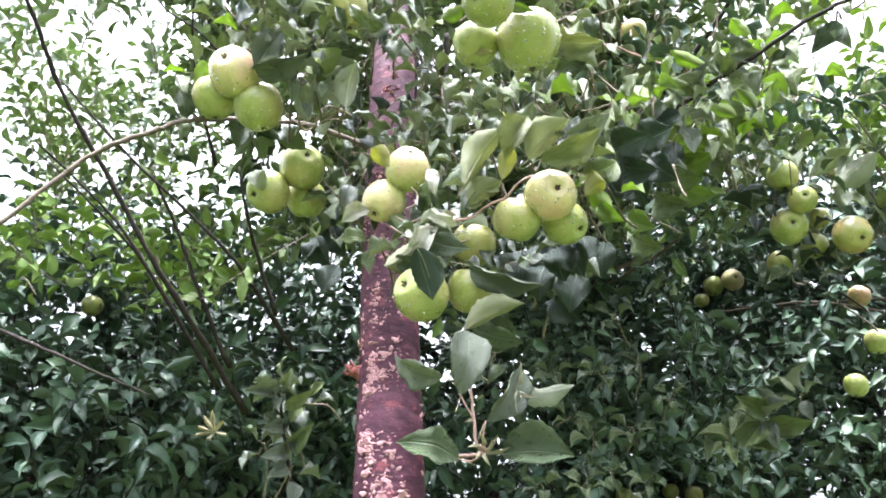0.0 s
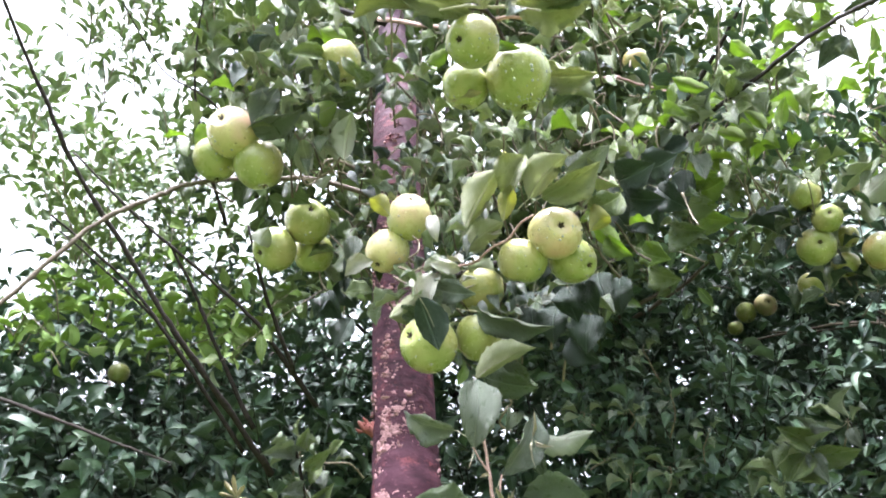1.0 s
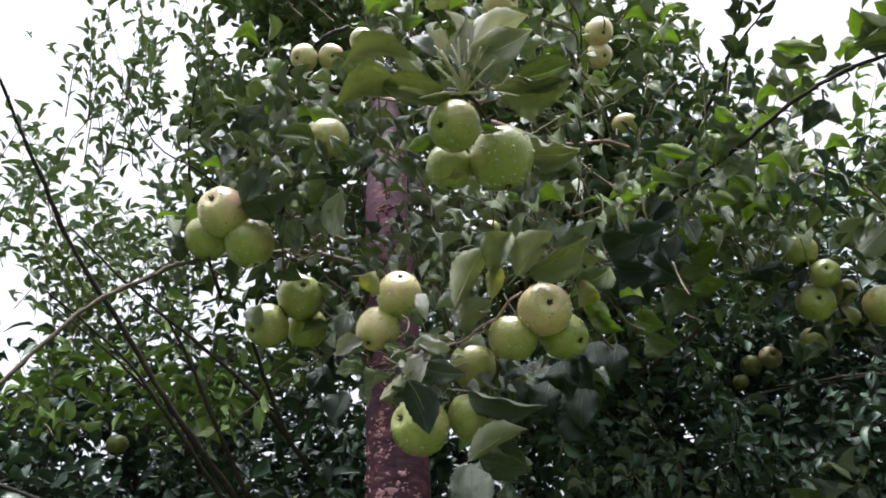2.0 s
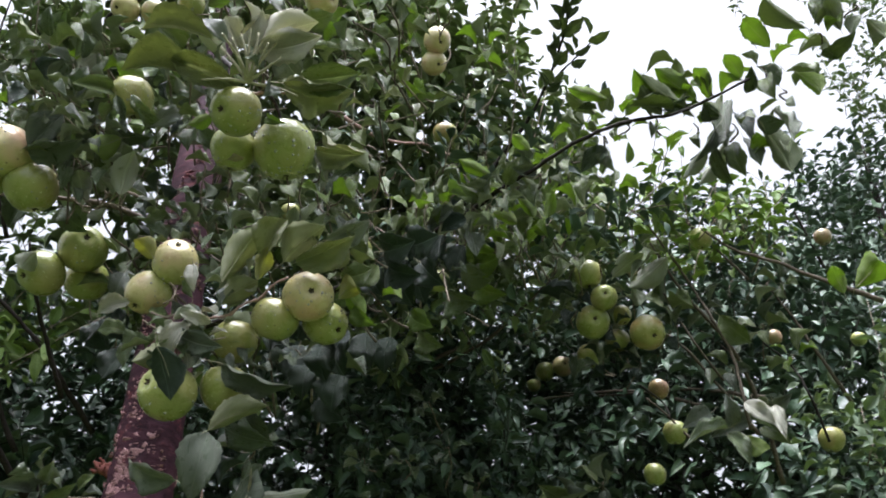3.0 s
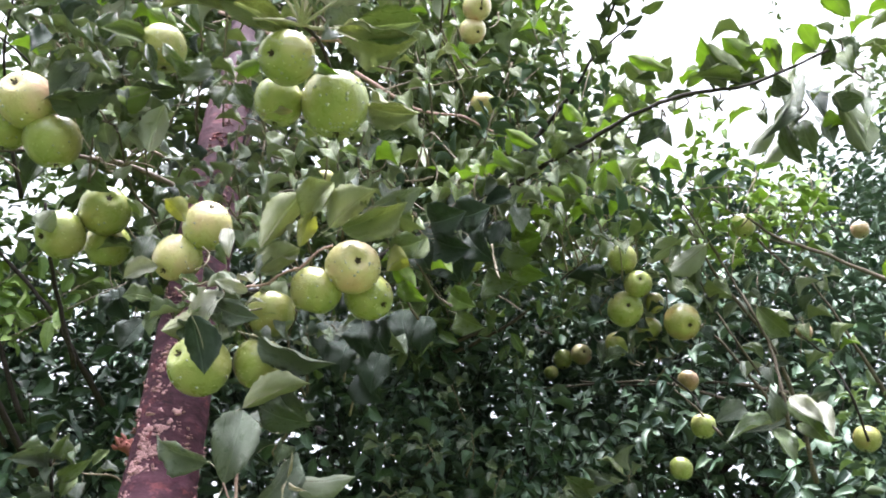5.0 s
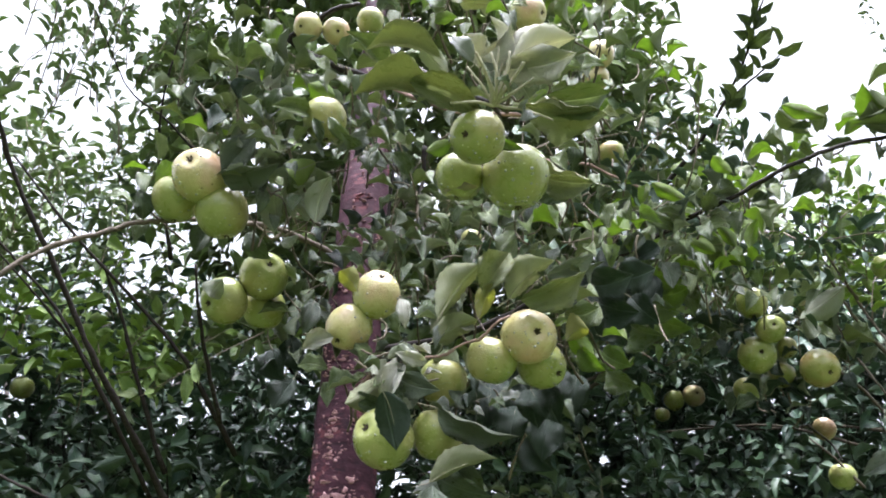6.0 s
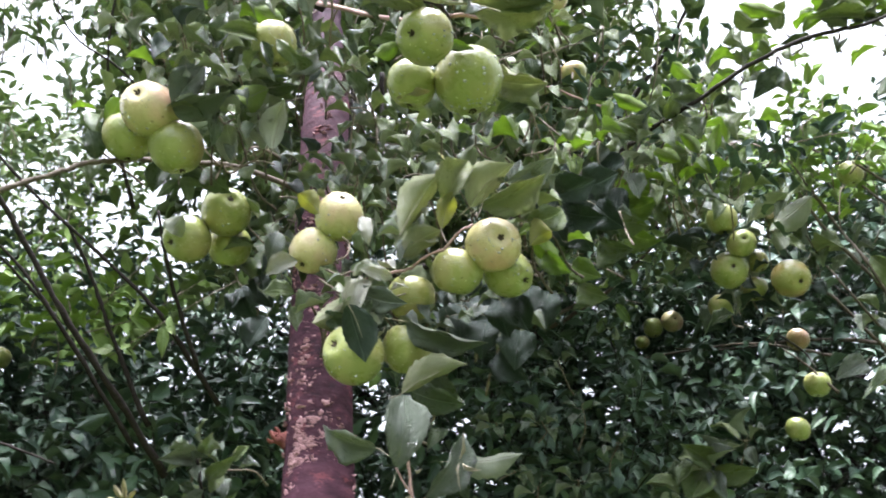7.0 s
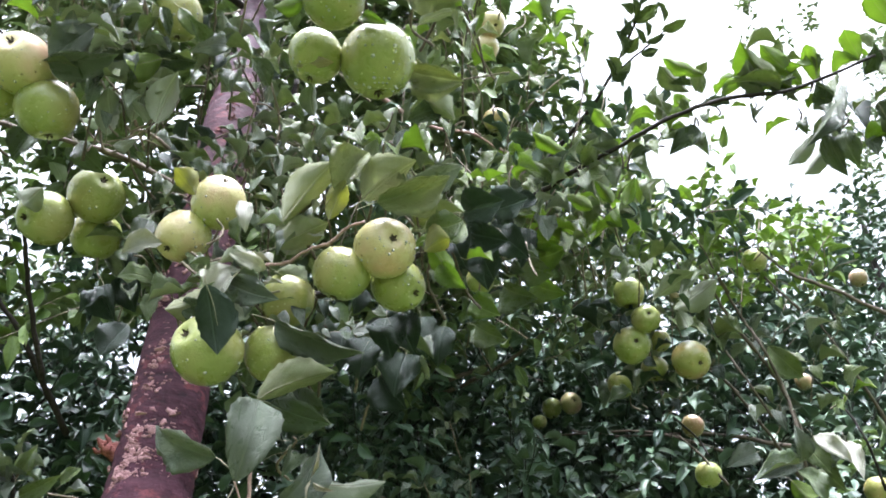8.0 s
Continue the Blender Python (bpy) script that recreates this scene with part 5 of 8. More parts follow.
leaf(0.556, 1.146, 2.318, 0.506, 1.138, 2.321, 0.025, 0.104, -0.864, -0.493, 'grey')
leaf(0.458, 1.195, 2.281, 0.392, 1.183, 2.309, 0.025, -0.111, -0.791, -0.602, 'mid')
leaf(0.403, 1.197, 2.265, 0.356, 1.207, 2.230, 0.028, -0.042, -0.978, -0.203, 'grey')
leaf(0.428, 1.201, 2.248, 0.381, 1.207, 2.219, 0.032, 0.091, -0.934, -0.345, 'deep')
leaf(0.381, 1.220, 2.197, 0.336, 1.237, 2.141, 0.034, -0.027, -0.964, -0.266, 'deep')
leaf(0.352, 1.221, 2.207, 0.314, 1.233, 2.157, 0.038, 0.017, -0.971, -0.237, 'deep')
leaf(0.481, 1.208, 2.268, 0.525, 1.199, 2.239, 0.025, 0.510, 0.676, 0.532, 'lime')
leaf(0.525, 1.181, 2.285, 0.554, 1.184, 2.244, 0.022, 0.442, 0.821, 0.362, 'lime')
leaf(0.589, 1.163, 2.291, 0.577, 1.186, 2.245, 0.022, 0.313, 0.879, 0.359, 'lime')
leaf(0.879, 1.019, 2.317, 0.890, 1.024, 2.248, 0.032, -0.834, -0.522, -0.181, 'mid')
leaf(0.871, 1.018, 2.326, 0.824, 1.065, 2.255, 0.029, 0.529, 0.824, 0.205, 'pale')
leaf(0.822, 1.007, 2.394, 0.738, 0.976, 2.437, 0.039, 0.174, 0.601, 0.780, 'lime')
leaf(0.842, 0.995, 2.387, 0.795, 0.947, 2.417, 0.028, 0.173, 0.398, 0.901, 'lime')
leaf(0.945, 0.845, 2.421, 0.861, 0.817, 2.450, 0.034, -0.002, 0.723, 0.691, 'mid')
leaf(0.903, 0.888, 2.417, 0.844, 0.856, 2.444, 0.035, 0.178, 0.434, 0.883, 'lime')
leaf(0.897, 0.958, 2.317, 0.932, 0.964, 2.218, 0.043, 0.766, 0.567, 0.305, 'mid')
leaf(0.840, 1.015, 2.299, 0.864, 1.024, 2.227, 0.029, -0.709, -0.630, -0.316, 'mid')
leaf(0.829, 1.019, 2.304, 0.789, 1.052, 2.257, 0.025, 0.431, 0.868, 0.247, 'pale')
leaf(0.898, 0.967, 2.324, 0.926, 0.935, 2.298, 0.034, -0.811, -0.292, -0.508, 'dark')
leaf(0.945, 0.897, 2.372, 0.962, 0.883, 2.318, 0.030, 0.940, 0.242, 0.241, 'lime')
leaf(0.789, 0.992, 2.367, 0.691, 0.959, 2.417, 0.033, 0.007, 0.825, 0.565, 'lime')
leaf(0.772, 1.002, 2.367, 0.688, 1.005, 2.370, 0.023, -0.039, -0.928, -0.370, 'mid')
leaf(0.868, 0.933, 2.386, 0.829, 0.905, 2.411, 0.028, 0.235, 0.453, 0.860, 'lime')
leaf(0.878, 0.945, 2.365, 0.869, 0.901, 2.385, 0.022, -0.301, -0.331, -0.894, 'dark')
leaf(0.836, 0.996, 2.343, 0.811, 0.967, 2.361, 0.031, -0.206, -0.392, -0.897, 'dark')
leaf(0.662, 1.021, 2.399, 0.588, 1.014, 2.412, 0.025, 0.025, 0.812, 0.583, 'lime')
leaf(0.997, 0.837, 2.413, 0.958, 0.803, 2.445, 0.029, 0.372, 0.361, 0.855, 'mid')
leaf(0.980, 0.876, 2.394, 1.004, 0.816, 2.392, 0.030, -0.486, -0.171, -0.857, 'mid')
leaf(1.023, 0.809, 2.413, 1.039, 0.803, 2.369, 0.034, 0.826, 0.513, 0.235, 'mid')
leaf(0.665, 1.116, 2.799, 0.683, 1.079, 2.812, 0.018, -0.135, -0.372, -0.918, 'dark')
leaf(0.658, 1.127, 2.793, 0.634, 1.102, 2.811, 0.021, 0.067, -0.632, -0.772, 'mid')
leaf(0.667, 1.147, 2.772, 0.689, 1.117, 2.778, 0.017, -0.217, -0.349, -0.912, 'dark')
leaf(0.658, 1.167, 2.758, 0.623, 1.151, 2.774, 0.018, 0.044, -0.740, -0.671, 'dark')
leaf(0.653, 1.164, 2.763, 0.653, 1.131, 2.780, 0.021, -0.016, -0.467, -0.884, 'mid')
leaf(0.653, 1.189, 2.740, 0.623, 1.176, 2.751, 0.021, 0.076, -0.748, -0.659, 'dark')
leaf(0.660, 1.198, 2.729, 0.698, 1.152, 2.744, 0.026, -0.179, -0.437, -0.881, 'mid')
leaf(0.647, 1.231, 2.701, 0.624, 1.213, 2.715, 0.017, 0.100, -0.705, -0.702, 'dark')
leaf(0.652, 1.243, 2.688, 0.672, 1.208, 2.703, 0.024, -0.143, -0.460, -0.876, 'mid')
leaf(0.640, 1.225, 2.711, 0.651, 1.191, 2.727, 0.020, -0.089, -0.456, -0.886, 'dark')
leaf(0.688, 1.218, 2.698, 0.720, 1.189, 2.700, 0.015, -0.302, -0.402, -0.864, 'dark')
leaf(0.714, 1.192, 2.712, 0.754, 1.157, 2.715, 0.024, -0.294, -0.403, -0.867, 'mid')
leaf(0.684, 1.235, 2.683, 0.714, 1.213, 2.680, 0.020, -0.386, -0.391, -0.836, 'dark')
leaf(0.647, 1.274, 2.657, 0.617, 1.252, 2.680, 0.026, 0.062, -0.746, -0.663, 'mid')
leaf(0.636, 1.285, 2.649, 0.666, 1.258, 2.655, 0.021, -0.268, -0.446, -0.854, 'dark')
limb('shoot', [(0.646, 1.290, 2.671, 0.0030), (0.684, 1.231, 2.687, 0.0020), (0.717, 1.185, 2.703, 0.0012)], tree, 'thin side twig against the sky')
leaf(0.663, 1.126, 2.791, 0.651, 1.091, 2.819, 0.013, -0.022, -0.624, -0.781, 'dark')
leaf(0.659, 1.123, 2.796, 0.679, 1.096, 2.830, 0.015, -0.323, -0.828, -0.459, 'mid')
leaf(0.663, 1.166, 2.756, 0.654, 1.136, 2.779, 0.012, -0.113, -0.562, -0.820, 'dark')
leaf(0.656, 1.178, 2.749, 0.692, 1.158, 2.781, 0.013, -0.013, -0.855, -0.519, 'dark')
leaf(0.656, 1.151, 2.774, 0.655, 1.118, 2.807, 0.015, 0.122, -0.705, -0.699, 'mid')
leaf(0.650, 1.203, 2.729, 0.675, 1.185, 2.756, 0.015, 0.183, -0.740, -0.647, 'dark')
leaf(0.660, 1.197, 2.730, 0.637, 1.155, 2.761, 0.018, 0.265, -0.664, -0.699, 'mid')
leaf(0.644, 1.248, 2.687, 0.666, 1.227, 2.717, 0.012, 0.034, -0.808, -0.589, 'dark')
leaf(0.650, 1.251, 2.682, 0.626, 1.217, 2.713, 0.017, 0.340, -0.753, -0.564, 'mid')
leaf(0.640, 1.226, 2.710, 0.636, 1.193, 2.742, 0.014, 0.330, -0.675, -0.659, 'dark')
leaf(0.690, 1.209, 2.705, 0.674, 1.180, 2.723, 0.011, 0.099, -0.563, -0.821, 'dark')
leaf(0.716, 1.180, 2.722, 0.685, 1.146, 2.741, 0.017, 0.438, -0.706, -0.557, 'mid')
leaf(0.687, 1.220, 2.695, 0.657, 1.196, 2.714, 0.014, 0.011, -0.630, -0.777, 'dark')
leaf(0.645, 1.285, 2.648, 0.676, 1.261, 2.687, 0.018, -0.039, -0.858, -0.511, 'mid')
leaf(0.637, 1.280, 2.653, 0.611, 1.252, 2.675, 0.015, 0.180, -0.695, -0.696, 'dark')
leaf(-0.293, 1.400, 1.794, -0.340, 1.355, 1.792, 0.031, 0.699, -0.714, -0.044, 'grey')
leaf(-0.294, 1.398, 1.804, -0.294, 1.364, 1.810, 0.028, 0.693, -0.138, -0.707, 'grey')
leaf(-0.284, 1.400, 1.804, -0.261, 1.367, 1.836, 0.024, 0.148, -0.626, -0.766, 'mid')
leaf(-0.281, 1.415, 1.736, -0.307, 1.367, 1.728, 0.028, 0.870, -0.485, 0.094, 'grey')
leaf(-0.278, 1.408, 1.775, -0.223, 1.384, 1.802, 0.025, -0.078, -0.816, -0.573, 'mid')
leaf(-0.274, 1.423, 1.698, -0.306, 1.374, 1.683, 0.030, 0.787, -0.583, 0.201, 'grey')
leaf(-0.270, 1.422, 1.708, -0.218, 1.387, 1.744, 0.031, -0.080, -0.769, -0.635, 'mid')
leaf(-0.268, 1.428, 1.670, -0.292, 1.382, 1.649, 0.030, 0.742, -0.563, 0.363, 'grey')
limb('shoot', [(-0.274, 1.538, 1.572, 0.0050), (-0.269, 1.450, 1.653, 0.0040), (-0.282, 1.411, 1.756, 0.0030), (-0.292, 1.398, 1.804, 0.0020)], tree, 'upright young leaf shoot')
leaf(0.083, 0.690, 2.158, 0.112, 0.676, 2.196, 0.026, 0.304, 0.946, 0.117, 'silver')
leaf(0.116, 0.688, 2.160, 0.178, 0.668, 2.172, 0.034, 0.022, 0.563, 0.826, 'silver')
leaf(0.112, 0.694, 2.178, 0.158, 0.684, 2.206, 0.024, -0.140, 0.837, 0.529, 'silver')
leaf(0.074, 0.694, 2.156, 0.046, 0.682, 2.178, 0.022, 0.180, -0.942, -0.284, 'grey')
leaf(0.098, 0.690, 2.176, 0.090, 0.676, 2.206, 0.016, 0.706, 0.551, 0.445, 'silver')
leaf(0.085, 0.740, 2.130, 0.005, 0.722, 2.152, 0.036, -0.05, -0.75, -0.65, 'olive')
leaf(0.150, 0.745, 2.150, 0.226, 0.735, 2.158, 0.040, 0.10, -0.72, -0.68, 'mid')
leaf(1.096, 1.550, 2.016, 1.141, 1.520, 1.957, 0.040, -0.582, -0.813, -0.030, 'silver', tree_right)
leaf(1.166, 1.550, 2.010, 1.156, 1.520, 1.925, 0.030, -0.508, -0.792, 0.339, 'silver', tree_right)
leaf(1.046, 1.550, 1.958, 0.919, 1.520, 1.903, 0.030, -0.064, -0.806, 0.588, 'pale', tree_right)
leaf(1.042, 1.550, 1.944, 1.062, 1.520, 1.869, 0.036, -0.405, -0.881, 0.244, 'pale', tree_right)
leaf(1.069, 1.570, 1.968, 1.050, 1.540, 2.032, 0.034, -0.247, -0.847, -0.470, 'grey', tree_right)
leaf(1.042, 1.720, 2.486, 0.934, 1.690, 2.376, 0.036, -0.261, -0.835, 0.484, 'pale', tree_right)
leaf(1.132, 1.700, 2.643, 1.012, 1.670, 2.502, 0.050, -0.329, -0.827, 0.456, 'lime', tree_right)
leaf(0.880, 1.020, 2.405, 0.852, 1.000, 2.286, 0.036, -0.390, -0.889, 0.241, 'dark')
leaf(0.974, 1.020, 2.398, 0.982, 1.000, 2.313, 0.030, 0.338, -0.909, 0.246, 'dark')
leaf(0.902, 1.020, 2.330, 0.906, 1.000, 2.254, 0.028, 0.101, -0.961, 0.258, 'grey')
leaf(0.906, 1.020, 2.381, 0.905, 1.000, 2.303, 0.030, -0.566, -0.797, 0.212, 'deep')
leaf(0.848, 1.020, 2.339, 0.784, 1.000, 2.250, 0.028, 0.344, -0.938, -0.037, 'dark')
leaf(0.746, 1.020, 2.469, 0.797, 1.000, 2.472, 0.030, -0.253, -0.523, 0.814, 'mid')
leaf(0.786, 1.020, 2.432, 0.831, 1.000, 2.447, 0.028, -0.484, -0.650, 0.586, 'mid')
leaf(0.756, 1.020, 2.416, 0.696, 1.000, 2.379, 0.026, 0.565, -0.541, -0.624, 'mid')
leaf(0.807, 1.020, 2.407, 0.747, 1.000, 2.361, 0.026, 0.567, -0.698, -0.437, 'dark')
leaf(1.026, 1.020, 2.496, 1.061, 1.000, 2.433, 0.032, -0.156, -0.963, 0.219, 'mid')
leaf(1.063, 1.020, 2.542, 1.120, 1.000, 2.542, 0.030, -0.245, -0.698, 0.672, 'mid')
# --- leafy spurs about the trunk and the limbs
spur(-0.205, 1.038, 2.287, -0.091, -0.977, -0.194, 5, 0.044, ('grey', 'dark', 'mid', 'pale'))
spur(-0.267, 1.039, 2.342, -0.041, -0.972, -0.232, 5, 0.046, ('mid', 'dark', 'mid', 'pale'))
spur(-0.019, 1.050, 2.315, -0.278, -0.942, -0.186, 5, 0.044, ('mid', 'dark', 'mid', 'pale'))
spur(-0.201, 1.116, 2.273, -0.103, -0.984, -0.142, 5, 0.046, ('mid', 'dark', 'mid', 'pale'))
spur(-0.010, 1.135, 2.289, -0.281, -0.952, -0.125, 5, 0.046, ('mid', 'dark', 'mid', 'pale'))
spur(0.029, 1.154, 2.266, -0.311, -0.946, -0.097, 5, 0.046, ('dark', 'deep', 'grey', 'deep'))
spur(0.063, 1.106, 2.248, -0.342, -0.934, -0.102, 5, 0.044, ('mid', 'dark', 'mid', 'pale'))
spur(0.113, 1.066, 2.217, -0.387, -0.917, -0.092, 5, 0.043, ('mid', 'dark', 'mid', 'pale'))
spur(0.175, 1.071, 2.203, -0.440, -0.895, -0.067, 5, 0.043, ('lime', 'mid', 'lime', 'mid'))
spur(0.211, 1.088, 2.172, -0.464, -0.885, -0.032, 5, 0.043, ('grey', 'dark', 'mid', 'pale'))
spur(0.246, 1.094, 2.154, -0.489, -0.872, -0.011, 5, 0.043, ('mid', 'dark', 'mid', 'pale'))
spur(0.076, 1.094, 2.178, -0.347, -0.936, -0.060, 5, 0.043, ('mid', 'dark', 'mid', 'pale'))
spur(-0.022, 1.185, 2.218, -0.260, -0.964, -0.060, 5, 0.046, ('mid', 'dark', 'mid', 'pale'))
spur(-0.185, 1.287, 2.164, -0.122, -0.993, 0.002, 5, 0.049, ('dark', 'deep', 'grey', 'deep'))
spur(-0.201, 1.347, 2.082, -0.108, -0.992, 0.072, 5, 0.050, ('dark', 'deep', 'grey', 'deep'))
spur(0.264, 1.076, 2.081, -0.500, -0.865, 0.034, 5, 0.041, ('mid', 'dark', 'mid', 'pale'))
spur(0.335, 1.193, 2.252, -0.542, -0.840, -0.014, 5, 0.048, ('lime', 'mid', 'lime', 'mid'))
spur(0.388, 1.218, 2.286, -0.573, -0.820, -0.013, 5, 0.050, ('lime', 'mid', 'lime', 'mid'))
spur(0.437, 1.228, 2.249, -0.597, -0.802, 0.020, 5, 0.050, ('grey', 'dark', 'mid', 'pale'))
spur(0.476, 1.199, 2.271, -0.628, -0.778, 0.011, 5, 0.050, ('mid', 'dark', 'mid', 'pale'))
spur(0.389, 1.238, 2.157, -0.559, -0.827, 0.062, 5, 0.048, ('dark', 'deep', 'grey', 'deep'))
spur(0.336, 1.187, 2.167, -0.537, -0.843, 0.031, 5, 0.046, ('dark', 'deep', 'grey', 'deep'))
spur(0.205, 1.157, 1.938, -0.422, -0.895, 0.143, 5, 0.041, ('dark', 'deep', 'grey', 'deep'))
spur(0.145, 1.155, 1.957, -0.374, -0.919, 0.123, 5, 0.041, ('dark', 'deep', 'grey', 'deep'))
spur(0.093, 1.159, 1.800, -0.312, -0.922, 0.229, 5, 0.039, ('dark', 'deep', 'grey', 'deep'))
spur(0.556, 1.302, 2.258, -0.644, -0.763, 0.059, 5, 0.053, ('lime', 'mid', 'lime', 'mid'))
spur(0.585, 1.260, 2.304, -0.671, -0.740, 0.035, 5, 0.053, ('lime', 'mid', 'lime', 'mid'))
spur(0.214, 1.040, 2.317, -0.489, -0.861, -0.141, 5, 0.044, ('mid', 'dark', 'mid', 'pale'))
spur(0.263, 1.106, 2.307, -0.513, -0.853, -0.093, 5, 0.046, ('mid', 'dark', 'mid', 'pale'))
spur(0.202, 1.094, 2.253, -0.464, -0.882, -0.082, 5, 0.044, ('mid', 'dark', 'mid', 'pale'))
spur(-0.232, 1.065, 2.427, -0.022, -0.958, -0.285, 5, 0.046, ('lime', 'mid', 'lime', 'mid'))
spur(-0.280, 1.086, 2.460, 0.013, -0.956, -0.294, 5, 0.048, ('mid', 'dark', 'mid', 'pale'))
spur(-0.107, 0.984, 2.407, -0.136, -0.939, -0.317, 5, 0.043, ('mid', 'dark', 'mid', 'pale'))
spur(-0.046, 0.948, 2.385, -0.197, -0.927, -0.320, 5, 0.041, ('grey', 'dark', 'mid', 'pale'))
spur(-0.216, 1.043, 2.457, -0.040, -0.947, -0.318, 5, 0.046, ('mid', 'dark', 'mid', 'pale'))
spur(-0.311, 1.183, 2.412, 0.028, -0.978, -0.208, 5, 0.050, ('mid', 'dark', 'mid', 'pale'))
spur(-0.440, 1.163, 2.528, 0.122, -0.950, -0.289, 5, 0.053, ('mid', 'dark', 'mid', 'pale'))
spur(0.280, 1.058, 2.490, -0.521, -0.820, -0.236, 5, 0.046, ('lime', 'mid', 'lime', 'mid'))
spur(0.334, 1.243, 2.499, -0.524, -0.839, -0.146, 5, 0.051, ('mid', 'dark', 'mid', 'pale'))
spur(0.439, 1.229, 2.564, -0.600, -0.785, -0.155, 5, 0.053, ('mid', 'dark', 'mid', 'pale'))
spur(0.486, 1.225, 2.701, -0.634, -0.745, -0.206, 5, 0.057, ('lime', 'mid', 'lime', 'mid'))
spur(0.547, 1.241, 2.663, -0.663, -0.730, -0.165, 5, 0.057, ('lime', 'mid', 'lime', 'mid'))
spur(1.007, 1.852, 2.448, -0.707, -0.694, 0.139, 5, 0.078, ('mid', 'dark', 'mid', 'pale'), tree_right)
spur(1.029, 1.814, 2.495, -0.721, -0.682, 0.123, 5, 0.078, ('mid', 'dark', 'mid', 'pale'), tree_right)
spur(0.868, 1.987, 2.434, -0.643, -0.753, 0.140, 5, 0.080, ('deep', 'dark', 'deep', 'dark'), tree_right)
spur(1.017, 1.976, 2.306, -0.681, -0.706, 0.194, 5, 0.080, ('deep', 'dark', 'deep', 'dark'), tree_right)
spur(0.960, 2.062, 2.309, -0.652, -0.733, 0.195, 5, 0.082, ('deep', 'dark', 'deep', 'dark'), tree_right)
spur(1.100, 1.838, 2.373, -0.730, -0.662, 0.172, 5, 0.078, ('mid', 'dark', 'mid', 'pale'), tree_right)
spur(0.800, 2.032, 1.874, -0.579, -0.751, 0.317, 5, 0.074, ('grey', 'dark', 'mid', 'pale'), tree_right)
spur(0.929, 2.076, 1.942, -0.618, -0.725, 0.303, 5, 0.078, ('grey', 'dark', 'mid', 'pale'), tree_right)
spur(0.743, 2.064, 1.808, -0.551, -0.764, 0.337, 5, 0.074, ('mid', 'dark', 'mid', 'pale'), tree_right)
spur(-0.092, 1.221, 2.496, -0.263, -0.949, -0.175, 4, 0.048, ('mid', 'dark', 'mid', 'pale'))
spur(-0.056, 1.216, 2.443, -0.288, -0.947, -0.142, 4, 0.047, ('grey', 'dark', 'mid', 'pale'))
spur(-0.044, 1.227, 2.539, -0.308, -0.932, -0.188, 4, 0.049, ('mid', 'dark', 'mid', 'pale'))
spur(-0.126, 1.199, 2.422, -0.225, -0.963, -0.146, 4, 0.046, ('mid', 'dark', 'mid', 'pale'))
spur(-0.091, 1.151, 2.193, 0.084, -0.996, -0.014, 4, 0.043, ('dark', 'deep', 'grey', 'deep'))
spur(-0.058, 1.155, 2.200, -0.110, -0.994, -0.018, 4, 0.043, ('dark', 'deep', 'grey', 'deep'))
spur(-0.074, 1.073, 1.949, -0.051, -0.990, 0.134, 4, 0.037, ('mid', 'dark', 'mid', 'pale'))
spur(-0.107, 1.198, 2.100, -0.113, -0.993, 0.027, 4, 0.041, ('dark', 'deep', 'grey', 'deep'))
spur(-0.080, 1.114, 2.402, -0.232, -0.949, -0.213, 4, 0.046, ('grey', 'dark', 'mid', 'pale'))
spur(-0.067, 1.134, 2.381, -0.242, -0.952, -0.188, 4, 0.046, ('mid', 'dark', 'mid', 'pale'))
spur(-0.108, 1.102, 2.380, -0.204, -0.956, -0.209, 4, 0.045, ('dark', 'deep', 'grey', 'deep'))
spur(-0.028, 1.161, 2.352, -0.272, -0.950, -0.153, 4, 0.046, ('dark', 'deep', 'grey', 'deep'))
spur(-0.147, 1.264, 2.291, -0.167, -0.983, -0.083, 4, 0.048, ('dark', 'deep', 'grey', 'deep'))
spur(0.123, 0.717, 2.126, 0.461, -0.858, -0.225, 4, 0.028, ('silver', 'mid', 'pale', 'grey'), reach=0.012)
spur(0.057, 0.755, 2.158, -0.186, -0.958, -0.217, 4, 0.030, ('mid', 'dark', 'mid', 'pale'), reach=0.02)
spur(0.679, 1.091, 2.355, -0.699, -0.714, -0.038, 4, 0.044, ('lime', 'mid', 'lime', 'mid'), reach=0.02)
spur(0.621, 1.114, 2.343, -0.660, -0.750, -0.041, 4, 0.043, ('lime', 'mid', 'lime', 'mid'), reach=0.02)
spur(0.562, 1.145, 2.311, -0.614, -0.789, -0.029, 4, 0.043, ('mid', 'dark', 'mid', 'pale'), reach=0.02)
spur(0.765, 1.053, 2.381, -0.643, -0.762, -0.074, 4, 0.044, ('lime', 'mid', 'lime', 'mid'), reach=0.02)
spur(0.846, 0.992, 2.391, -0.807, -0.590, -0.026, 4, 0.044, ('lime', 'mid', 'lime', 'mid'), reach=0.02)
spur(0.493, 1.170, 2.287, -0.561, -0.828, -0.024, 4, 0.043, ('grey', 'dark', 'mid', 'pale'), reach=0.02)
spur(0.956, 0.949, 2.376, -0.856, -0.518, 0.012, 4, 0.045, ('mid', 'dark', 'mid', 'pale'), reach=0.02)
spur(0.986, 0.866, 2.430, -0.887, -0.461, -0.016, 4, 0.045, ('lime', 'mid', 'lime', 'mid'), reach=0.02)
spur(0.921, 0.940, 2.416, -0.849, -0.528, -0.022, 4, 0.045, ('lime', 'mid', 'lime', 'mid'), reach=0.02)
